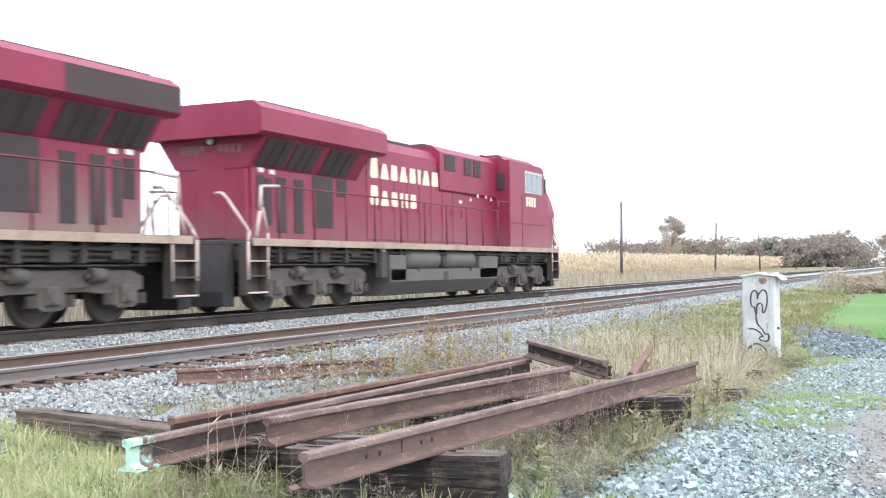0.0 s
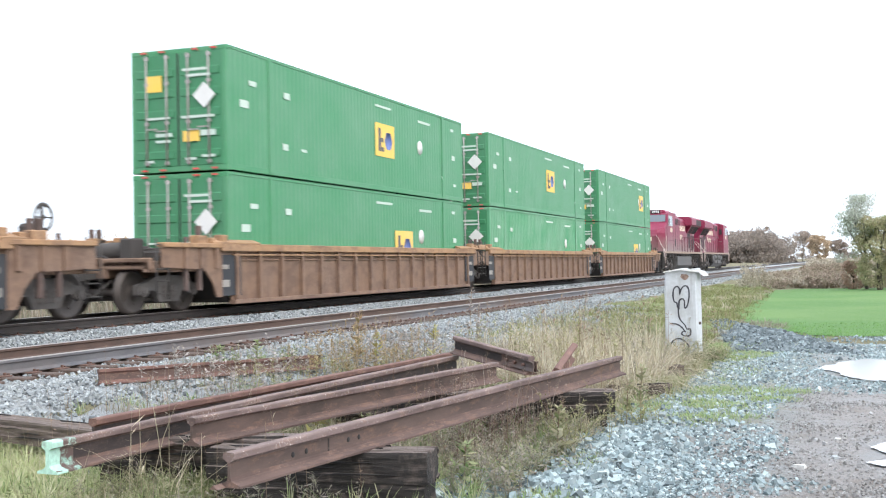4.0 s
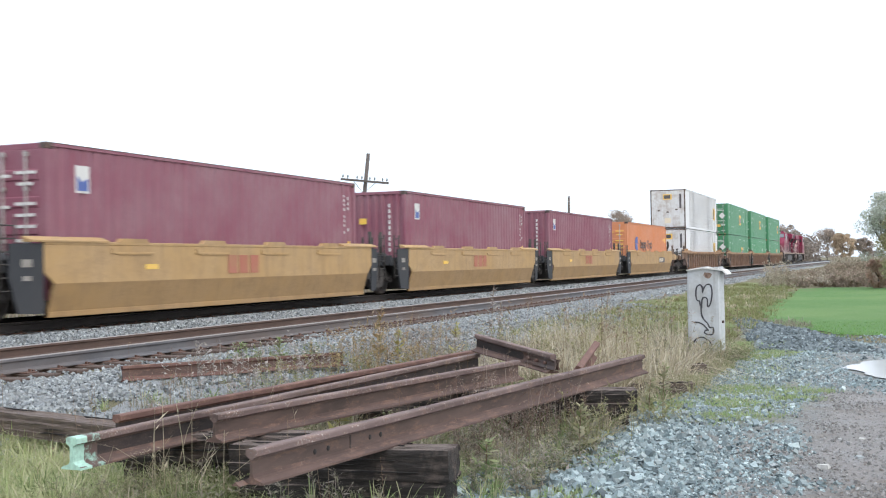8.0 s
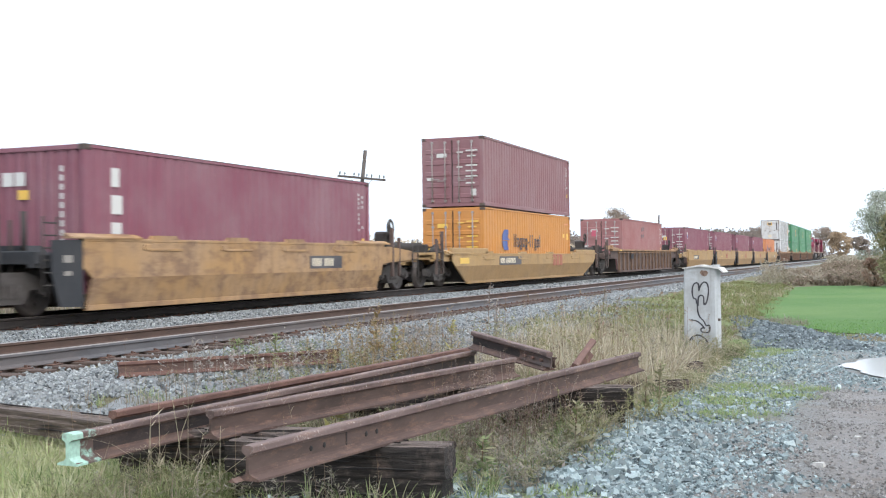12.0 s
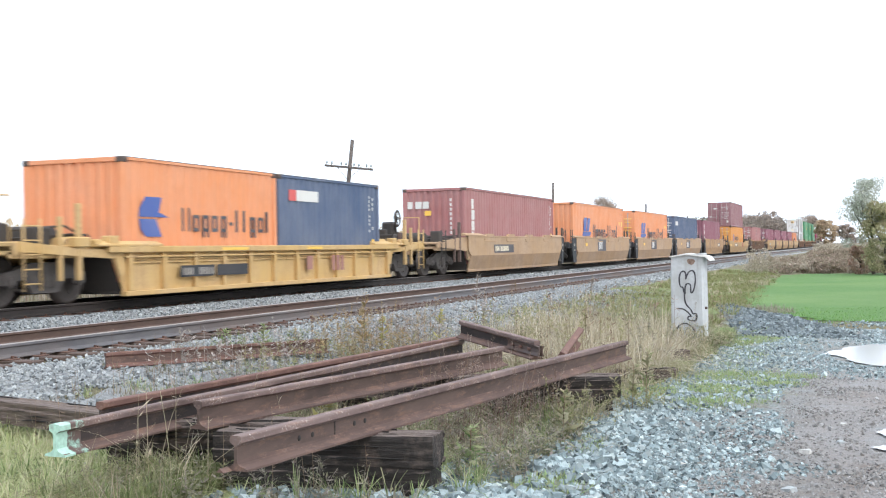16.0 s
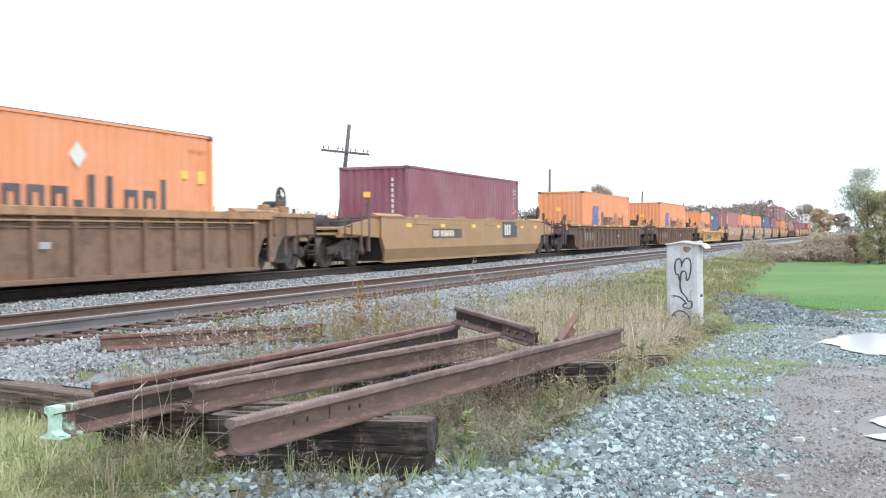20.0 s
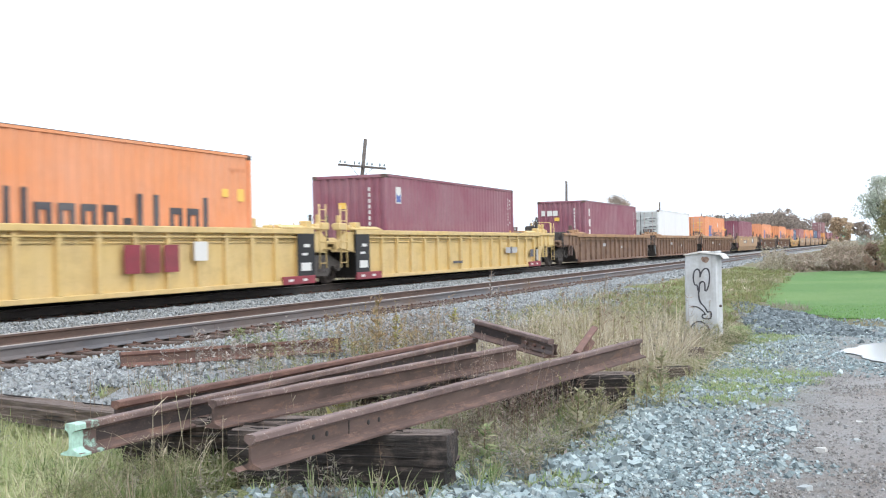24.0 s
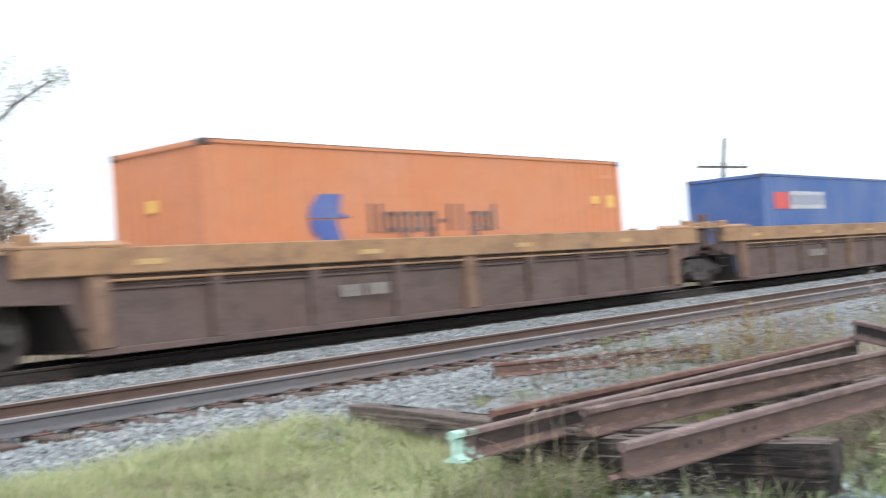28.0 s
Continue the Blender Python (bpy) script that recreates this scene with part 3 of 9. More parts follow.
def outline_sheet(name, label, category, pts, mat, lift, step=0.6, wobble=0.25):
    """A patch of surface with a ragged outline, laid on the ground."""
    out = []
    for (ax, ay), (bx, by) in zip(pts, pts[1:] + pts[:1]):
        n = max(1, int(math.hypot(bx - ax, by - ay) / step))
        for k in range(n):
            x, y = ax + (bx - ax) * k / n, ay + (by - ay) * k / n
            out.append((x + wobble * noise.noise((x * 0.9, y * 0.9, 8.0)), y + wobble * noise.noise((x * 0.9, y * 0.9, 4.0))))
    bm = bmesh.new()
    bm.faces.new([bm.verts.new((x, y, 0)) for x, y in out])
    bmesh.ops.triangulate(bm, faces=bm.faces[:])
    for it in range(7):
        long = [e for e in bm.edges if e.calc_length() > max(0.9, 0.05 * (e.verts[0].co.y + e.verts[1].co.y) / 2)]
        if not long or len(bm.faces) > 9000:
            break
        bmesh.ops.subdivide_edges(bm, edges=long, cuts=1)
        bmesh.ops.triangulate(bm, faces=bm.faces[:])
    for vert in bm.verts:
        vert.co.z = ground_z(vert.co.x, vert.co.y) + lift
    bmesh.ops.recalc_face_normals(bm, faces=bm.faces)
    me = bpy.data.meshes.new(name)
    bm.to_mesh(me)
    bm.free()
    me.materials.append(mat)
    return tagged(new(name, me), label, category, kind="structure")


outline_sheet("driveway", "wet grey gravel yard with muddy patches", "gravel",
              [(-2.4, 2.2), (-2.5, 5.5), (-2.5, 6.8), (-2.4, 8.9), (-2.25, 10.7), (-1.95, 13.4), (-1.9, 18.5), (-3.2, 26.0), (-2.3, 25.4), (-0.6, 20.6), (1.1, 20.3), (10, 21), (13, 2), (4, -4), (-2, -4)], GRAVEL_M, 0.012)
outline_sheet("lawn", "bright green mown lawn", "lawn",
              [(-0.8, 22.0), (-2.2, 26), (-3.4, 32.5), (-3.7, 42), (-3.6, 54), (-2.6, 57), (2, 57), (18, 56), (18, 22.5), (2, 22.3)], LAWN_M, 0.016, 0.5, 0.45)

outline_sheet("ballast_spill", "grey stone spilled down from the siding among weeds", "gravel",
              [(-7.3, 5.2), (-6.6, 7.5), (-5.4, 9.5), (-5.0, 12), (-5.2, 16), (-5.6, 22), (-6.2, 30), (-7.3, 34)], BALLAST_M, 0.012, 0.5, 0.5)
outline_sheet("grass_patch", "matted green and straw grass beside the pile", "grass",
              [(-8.2, 2.6), (-7.6, 5.6), (-6.6, 7.2), (-5.2, 7.6), (-3.7, 6.4), (-3.4, 4.4), (-2.6, 3.6), (-2.6, 2.0), (-6, 1.0)], MEADOW_M, 0.014, 0.5, 0.4)
outline_sheet("verge", "low olive grass bank between track and lawn", "grass",
              [(-2.3, 19.5), (-3.2, 26), (-3.3, 27.5), (-3.9, 36), (-4.4, 50), (-4.2, 64), (-7.2, 64), (-7.2, 34), (-6.3, 28), (-5.2, 20)], VERGE_M, 0.014, 0.6, 0.4)

# ---- the two tracks ----
RAIL_H = 0.18


def rail_profile(h=RAIL_H, base=0.14, head=0.073):
    w = 0.009
    right = [(base / 2, 0), (base / 2, 0.012), (0.022, 0.03), (w, 0.045), (w, h - 0.055), (0.02, h - 0.045), (head / 2, h - 0.038), (head / 2, h - 0.008), (head / 2 - 0.008, h)]
    return right + [(-a, b) for a, b in reversed(right)]


def rail_mesh(name, y0, y1, side_mat, h=RAIL_H, step=6.0):
    """A running rail: worn bright head, dark web and foot."""
    g = Geo()
    prof = rail_profile(h)
    cuts = list(np.arange(y0, y1, step)) + [y1]
    n = len(prof)
    for y in cuts:
        g.v += [(a, y, b - h) for a, b in prof]
    for k in range(len(cuts) - 1):
        for i in range(n):
            g.f.append((k * n + i, k * n + (i + 1) % n, (k + 1) * n + (i + 1) % n, (k + 1) * n + i))
            g.s.append(False)
    me = to_mesh(name, g, side_mat)
    me.materials.append(RAIL_TOP)
    for p in me.polygons:
        if p.center.z > -0.006:
            p.material_index = 1
    return me


def tie_geo(length=2.6, w=0.23, h=0.18):
    return Geo().box(-length / 2, length / 2, -w / 2, w / 2, -h, 0, 0.012)


TRACK_TIE = grainy("track_tie_wood", (0.055, 0.038, 0.032), (0.16, 0.115, 0.095), 9.0, 0.95, 0.6, (2, 8, 8), (0.10, 0.07, 0.06), 0.02)
PLATE = grainy("rusty_tie_plate", (0.08, 0.045, 0.035), (0.17, 0.095, 0.07), 14.0, 0.9, 0.3)


def track(name, label, cx, top, mats, ties):
    t = tagged(thing(name, label, "railway track"), kind="structure")
    for side, mat in ((0.753, mats[0]), (-0.753, mats[1])):
        mesh_part("rail", rail_mesh("rail", -24, 900, mat), t, pose(cx + side, 0, top))
    tie = to_mesh("tie", tie_geo(), TRACK_TIE)
    plate = to_mesh("tie_plate", Geo().box(-0.18, 0.18, -0.095, 0.095, 0, 0.014, 0.004)
                    .box(-0.12, -0.085, -0.05, -0.03, 0.01, 0.045).box(0.085, 0.12, 0.03, 0.05, 0.01, 0.045), PLATE)
    anchor = to_mesh("rail_anchor", Geo().box(-0.09, 0.09, -0.016, 0.016, 0, 0.03, 0.004), PLATE)
    k = 0
    y = -6.0
    while y < 95 and k < ties:
        jig = 0.05 * noise.noise((cx, y * 3, 0))
        zt = top - RAIL_H - 0.014
        mesh_part("tie", tie, t, pose(cx + jig, y, zt, 0, 0, 1.5 * noise.noise((y, cx, 2))))
        if y < 45:
            for s in (0.753, -0.753):
                mesh_part("tie_plate", plate, t, pose(cx + s, y, zt))
        if y < 30 and cx > -12:
            mesh_part("rail_anchor", anchor, t, pose(cx + 0.753, y + 0.13, zt))
        y += 0.53
        k += 1
    return t


track("track_siding", "rusty siding track on timber ties in grey ballast", SIDE_X, SIDE_TOP, (RAIL_SIDE, RAIL_BROWN), 190)
track("track_main", "main-line track on timber ties, rails coloured as in the train's shade", MAIN_X, 0.0, (RAIL_SHADED, RAIL_SHADED), 110)

# ---- the train: rigid things that roll along the main track ----
SPEED = 21.1
RIDERS = []      # (thing, place along the train)
WHEELS = []


def rides(ob, u):
    """u: where the thing stands along the train, as y at the clip's start."""
    ob.matrix_basis = pose(MAIN_X, u, 0)
    RIDERS.append((ob, u))
    return ob


def wheel_geo(r=0.46, gauge=0.72):
    g = Geo()
    for s in (1, -1):
        g.lathe([(0.02, s * (gauge + 0.075)), (0.11, s * (gauge + 0.08)), (0.13, s * (gauge + 0.03)), (r * 0.78, s * (gauge + 0.02)), (r * 0.84, s * (gauge + 0.065)),
                 (r, s * (gauge + 0.06)), (r + 0.002, s * (gauge - 0.04)), (r + 0.028, s * (gauge - 0.05)), (r + 0.02, s * (gauge - 0.08)), (0.08, s * (gauge - 0.06))], "x", (0, 0, 0), 22)
        for k in range(5):
            a = k * 2 * math.pi / 5
            g.tube((s * (gauge + 0.02), 0.25 * math.cos(a), 0.25 * math.sin(a)), (s * (gauge + 0.045), 0.25 * math.cos(a), 0.25 * math.sin(a)), 0.035, 6)
    g.tube((-gauge, 0, 0), (gauge, 0, 0), 0.085, 10)
    return g


WHEEL_ME = to_mesh("wheelset", wheel_geo(), STEEL)
BIG_WHEEL_ME = to_mesh("wheelset", wheel_geo(0.53), STEEL)


def add_wheel(parent, y, r=0.46):
    w = new("wheelset", WHEEL_ME if r < 0.5 else BIG_WHEEL_ME)
    w.parent = parent
    w.matrix_parent_inverse = pose(0, y, r)
    WHEELS.append((w, r))
    return w


def side_frame_geo(x, wb=1.78, r=0.46):
    """The cast side frame of a freight truck: arched top, spring window, journal ends."""
    h = wb / 2
    prof = [(-h - 0.17, r - 0.06), (-h - 0.17, r + 0.14), (-h + 0.12, r + 0.2), (-0.42, r + 0.33), (0.42, r + 0.33), (h - 0.12, r + 0.2), (h + 0.17, r + 0.14), (h + 0.17, r - 0.06),
            (h - 0.14, r - 0.06), (h - 0.2, r + 0.03), (0.5, r + 0.02), (0.36, r - 0.22), (-0.36, r - 0.22), (-0.5, r + 0.02), (-h + 0.2, r + 0.03), (-h + 0.14, r - 0.06)]
    g = Geo().prism(prof, "x", x - 0.07, x + 0.07)
    s = 1 if x > 0 else -1
    for k in (-0.17, 0.0, 0.17):
        g.lathe([(0.065, -0.14), (0.075, -0.1), (0.06, -0.06), (0.075, -0.02), (0.06, 0.02), (0.075, 0.06), (0.065, 0.1)], "z", (x + s * 0.05, k, r + 0.02), 8)
    for k in (-h, h):
        g.tube((x, k, r), (x + s * 0.12, k, r), 0.11, 10)
        g.tube((x + s * 0.12, k, r), (x + s * 0.15, k, r), 0.075, 8)
    return g


SIDE_FRAME_ME = {s: to_mesh("side_frame", side_frame_geo(s * 0.97), TRUCK) for s in (1, -1)}
BOLSTER_ME = to_mesh("bolster", Geo().box(-1.0, 1.0, -0.2, 0.2, 0.4, 0.66, 0.03).box(-0.6, 0.6, -0.75, -0.68, 0.28, 0.4).box(-0.6, 0.6, 0.68, 0.75, 0.28, 0.4)
                     .tube((-0.9, -0.5, 0.3), (0.9, -0.5, 0.3), 0.03).tube((-0.9, 0.5, 0.3), (0.9, 0.5, 0.3), 0.03), UNDER)


def add_truck(parent, y):
    for s in (1, -1):
        mesh_part("side_frame", SIDE_FRAME_ME[s], parent, pose(0, y, 0))
    mesh_part("bolster", BOLSTER_ME, parent, pose(0, y, 0))
    for d in (-0.89, 0.89):
        add_wheel(parent, y + d)


# -- lettering as plain blocks --
def blocks(parent, name, material, x, y, z, height, spec, label="", thick=0.006, gap=0.24):
    """A word as plain bars on a side wall, one a letter: 'T' tall, 'x' low, 'p' low with a tail, 'i' thin, '-' a dash, ' ' a space. y is the word's rear end."""
    for ch in spec:
        w = height * {"i": 0.18, "-": 0.3, "W": 0.55, "M": 0.9, "H": 0.62, "x": 0.5, "p": 0.5}.get(ch, 0.42)
        z0, z1 = {"x": (0, 0.72), "i": (0, 1), "p": (-0.25, 0.72), "-": (0.3, 0.45)}.get(ch, (0, 1))
        k = height * 0.15
        if ch in "xpH" and material in (MARK_BLACK, MARK_WHITE):      # two slim strokes, or a plain ring
            g = Geo().box(x, x + thick, y, y + k, z + (0 if ch == "x" else z0 * height), z + z1 * height).box(x, x + thick, y + w - k, y + w, z + z0 * height, z + z1 * height)
            if ch != "H":
                g.box(x, x + thick, y + k, y + w - k, z + z1 * height - k, z + z1 * height).box(x, x + thick, y + k, y + w - k, z, z + k)
            part(name, g, material, parent, label)
        elif ch != " ":
            part(name, Geo().box(x, x + thick, y, y + (k * 1.3 if ch == "T" and material is MARK_BLACK else w), z + z0 * height, z + z1 * height), material, parent, label)
        y += w + height * gap


def marks(parent, material, boxes, name="marking"):
    """Small flat marks, each a part: boxes of x0, x1, y0, y1, z0, z1."""
    for bx in boxes:
        part(name, Geo().box(*bx), material, parent)


def plate(parent, name, material, x, y0, y1, z0, z1, label="", thick=0.006):
    return part(name, Geo().box(x, x + thick, y0, y1, z0, z1), material, parent, label)


def end_plate(parent, name, material, y, x0, x1, z0, z1, label="", thick=0.006):
    """A flat mark on the rear end, facing back along the train."""
    return part(name, Geo().box(x0, x1, y - thick, y, z0, z1), material, parent, label)


# -- containers --
def corrugated(g, n, lo, hi, base, depth, z0, z1, axis, sign):
    """A wall of trapezoid folds between lo and hi; base is the outer face, depth goes inwards."""
    p = (hi - lo) / n
    line = []
    for k in range(n):
        a = lo + k * p
        line += [(a, 0), (a + p * 0.36, 0), (a + p * 0.5, 1), (a + p * 0.86, 1)]
    line.append((hi, 0))
    v = []
    for a, d in line:
        q = base - sign * depth * d
        for z in (z0, z1):
            v.append((q, a, z) if axis == "x" else (a, q, z))
    g.add(v, [(2 * i, 2 * i + 2, 2 * i + 3, 2 * i + 1) for i in range(len(line) - 1)])


def container(u_rear, u_front, z, height, material, label, doors=True, width=2.438, folds=38, depth=0.026, end_material=None, frame_material=None, long_box=False, bars=None, shallow=False):
    """A freight container at height z above the rail; its rear end faces back along the train."""
    c = rides(thing("shipping_container", label, "container", "containers on the train"), (u_rear + u_front) / 2)
    fm = frame_material or material
    em = end_material or material
    h, w = (u_front - u_rear) / 2, width / 2
    zt, zb = z + height, z
    casting = fm if long_box and material is not WHITE_BOX else GRIMY
    inset = h - 2.0 if long_box else None
    g = Geo()
    for s in (1, -1):
        if shallow:
            corrugated(g, folds, -h + 0.1, h - 0.1, s * (w - 0.006), 0.006, zb + 0.12, zt - 0.08, "x", s)
        else:
            corrugated(g, folds, -h + 0.1, h - 0.1, s * (w - 0.014), depth, zb + 0.15, zt - 0.07, "x", s)
        part("side_wall", g, material, c)
        g = Geo()
    corrugated(g, 9, -w + 0.1, w - 0.1, h - 0.02, 0.04, zb + 0.12, zt - 0.1, "y", 1)
    part("end_wall", g, em, c)
    for s in (1, -1):
        part("roof_seam", Geo().box(s * w - 0.012, s * w + 0.003, -h + 0.18, h - 0.18, zt - 0.012, zt - 0.001), casting, c, "grimy roof edge")
    part("roof", Geo().box(-w + 0.02, w - 0.02, -h + 0.05, h - 0.05, zt - 0.05, zt - 0.012), material, c)
    for s in (1, -1):
        a, b = (w - 0.06, w) if s > 0 else (-w, -w + 0.06)
        part("top_rail", Geo().box(a, b, -h + 0.15, h - 0.15, zt - 0.075, zt - 0.006, 0.008), fm, c)
        part("bottom_rail", Geo().box(a, b, -h + 0.15, h - 0.15, zb + 0.012, zb + 0.16, 0.01), fm, c)
    for s in (1, -1):
        for e in (1, -1):
            part("corner_post", Geo().box(s * w - (0.11 if s > 0 else 0), s * w + (0 if s > 0 else 0.11), e * h - (0.14 if e > 0 else 0), e * h + (0 if e > 0 else 0.14), zb + 0.11, zt - 0.11, 0.012), fm, c)
            for zz in (zb, zt - 0.118):
                part("corner_casting", Geo().box(s * (w + 0.004) - (0.17 if s > 0 else 0), s * (w + 0.004) + (0 if s > 0 else 0.17), e * (h + 0.004) - (0.18 if e > 0 else 0),
                                                 e * (h + 0.004) + (0 if e > 0 else 0.18), zz, zz + 0.118, 0.012)
                     .lathe([(0.001, 0), (0.035, 0.003), (0.036, 0)], "x", (s * (w + 0.005), e * (h - 0.09), zz + 0.06), 8), casting, c)
    if long_box:
        for s in (1, -1):
            for e in (1, -1):
                x0 = s * w - (0.012 if s > 0 else 0.016)
                part("stacking_post", Geo().box(x0, x0 + 0.028, e * 6.05 - 0.09, e * 6.05 + 0.09, zb + 0.05, zt - 0.02, 0.004), fm, c)
    if doors:
        for s in (1, -1):
            leaf = part("door_leaf", door_leaf_geo(s, w, h, zb, zt), em, c)
            for k in (0.33, 0.86):
                bar_x = s * (w - 0.12) * (0.25 if k < 0.5 else 0.72)
                lb = Geo().tube((bar_x, -h - 0.045, zb + 0.16), (bar_x, -h - 0.045, zt - 0.14), 0.022, 6)
                for zz in (zb + 0.22, zb + height * 0.4, zb + height * 0.72, zt - 0.2):
                    lb.box(bar_x - 0.05, bar_x + 0.05, -h - 0.06, -h - 0.012, zz - 0.035, zz + 0.035)
                grip = sorted((bar_x, bar_x + s * 0.3 * (1 if k < 0.5 else -1)))
                lb.box(grip[0], grip[1], -h - 0.075, -h - 0.055, zb + 0.92 + 0.1 * k, zb + 0.95 + 0.1 * k)
                part("locking_bar", lb, bars or fm, leaf)
        part("door_gasket", Geo().box(-0.018, 0.018, -h - 0.012, -h + 0.02, zb + 0.15, zt - 0.13), GASKET, c)
        part("door_header", Geo().box(-w + 0.1, w - 0.1, -h, -h + 0.08, zt - 0.12, zt - 0.01, 0.008), fm, c)
        part("door_sill", Geo().box(-w + 0.1, w - 0.1, -h, -h + 0.08, zb + 0.01, zb + 0.14, 0.008), fm, c)
    else:
        g = Geo()
        if shallow:
            corrugated(g, 14, -w + 0.1, w - 0.1, -h + 0.012, 0.012, zb + 0.12, zt - 0.1, "y", -1)
        else:
            corrugated(g, 9, -w + 0.1, w - 0.1, -h + 0.016, 0.045, zb + 0.12, zt - 0.1, "y", -1)
        part("end_wall", g, em, c)
        part("end_rail", Geo().box(-w + 0.1, w - 0.1, -h, -h + 0.06, zt - 0.1, zt - 0.006, 0.008), fm, c)
        part("end_sill", Geo().box(-w + 0.1, w - 0.1, -h, -h + 0.06, zb + 0.01, zb + 0.13, 0.008), fm, c)
    return c


def door_leaf_geo(s, w, h, zb, zt):
    x0, x1 = (0.02, w - 0.1) if s > 0 else (-w + 0.1, -0.02)
    g = Geo().box(x0, x1, -h - 0.008, -h + 0.04, zb + 0.14, zt - 0.12, 0.008)
    n = 5
    for k in range(n):
        z0 = zb + 0.3 + k * (zt - zb - 0.5) / n
        z1 = z0 + (zt - zb - 0.5) / n * 0.45
        g.prism([(-h - 0.032, z0 + 0.03), (-h - 0.032, z1 - 0.03), (-h - 0.004, z1), (-h - 0.004, z0)], "x", x0 + 0.08, x1 - 0.08)
    return g

# -- well cars --
CACHE = {}


def shared(key, name, build, material):
    """One mesh for alike parts."""
    if key not in CACHE:
        CACHE[key] = to_mesh(name, build(), material)
    return CACHE[key]


STYLES = {
    # lb: half length of the well's foot, lt: of its top chord, top: height of the chord
    "brown": dict(lb=8.15, lt=8.75, top=1.47, chord=0.17, paint=OXIDE, chord_paint=OXIDE_CHORD, rib=1.03, end=10.1),
    "dark": dict(lb=8.15, lt=9.9, top=1.38, chord=0.10, paint=OXIDE_DARK, chord_paint=OXIDE_CHORD, rib=1.03, end=10.3),
    "yellow": dict(lb=8.15, lt=8.75, top=1.46, chord=0.13, paint=YELLOW, chord_paint=YELLOW, rib=1.05, end=10.1),
    "wide": dict(lb=8.25, lt=9.3, top=1.58, chord=0.38, paint=OXIDE_DARK, chord_paint=OXIDE_CHORD, rib=1.9, end=10.1),
    "smooth": dict(lb=6.25, lt=6.5, top=1.38, kink=0.66, paint=OCHRE, low_paint=OCHRE_LOW, end=8.1),
    "smooth_tan": dict(lb=6.25, lt=6.5, top=1.38, kink=0.66, paint=OCHRE_TAN, low_paint=OCHRE_TAN_LOW, end=8.1),
    "smooth_rusty": dict(lb=6.25, lt=6.5, top=1.38, kink=0.66, paint=OCHRE_RUSTY, low_paint=OCHRE_RUSTY, end=8.1),
    "smooth_long": dict(lb=8.25, lt=8.75, top=1.47, kink=0.5, paint=OCHRE_BROWN, low_paint=OCHRE_BROWN_LOW, end=10.1),
    "smooth_low": dict(lb=8.15, lt=9.9, top=1.12, kink=0.7, paint=OCHRE, low_paint=OCHRE_LOW, end=10.1),
    "yellow_short": dict(lb=6.35, lt=6.9, top=1.07, chord=0.13, paint=OCHRE_YELLOW, chord_paint=OCHRE_YELLOW, rib=1.15, end=8.1),
}


SHORT = ("smooth", "smooth_tan", "smooth_rusty")      # the short smooth units


def end_outline(lb, lt, low, top, arch=0.82):
    """Side wall outline (y, z), cut up over the trucks at both ends."""
    return [(-lb, low), (lb, low), (lb + 0.12, low + 0.35), (lb + 0.3, arch), (lt, arch + 0.1), (lt, top), (-lt, top), (-lt, arch + 0.1), (-lb - 0.3, arch), (-lb - 0.12, low + 0.35)]


def coupler_geo(sign, y):
    e = sign
    return (Geo().box(-0.09, 0.09, min(y - e * 0.9, y - e * 0.12), max(y - e * 0.9, y - e * 0.12), 0.72, 0.9, 0.02)
            .box(-0.17, 0.13, min(y - e * 0.3, y + e * 0.02), max(y - e * 0.3, y + e * 0.02), 0.68, 0.97, 0.04)
            .tube((0.3, y - e * 0.8, 0.7), (0.25, y - e * 0.3, 0.38), 0.03).tube((0.25, y - e * 0.3, 0.38), (0.2, y + e * 0.02, 0.5), 0.03))


def add_ladder(parent, material, x, y, z0, z1, w=0.42, rungs=4):
    """A side ladder: two uprights and its rungs."""
    up = shared(("lad", z0, z1, material.name), "ladder", lambda: Geo().tube((0, 0, z0), (0, 0, z1), 0.02, 6), material)
    rung = shared(("rung", w, material.name), "rung", lambda: Geo().tube((0, -w / 2, 0), (0, w / 2, 0), 0.014, 5), material)
    lad = mesh_part("ladder", up, parent, pose(x, y - w / 2, 0))
    mesh_part("ladder_upright", up, lad, pose(0, w, 0))
    for i in range(rungs):
        mesh_part("rung", rung, lad, pose(0, w / 2, z0 + (i + 0.5) * (z1 - z0) / rungs))
    return lad


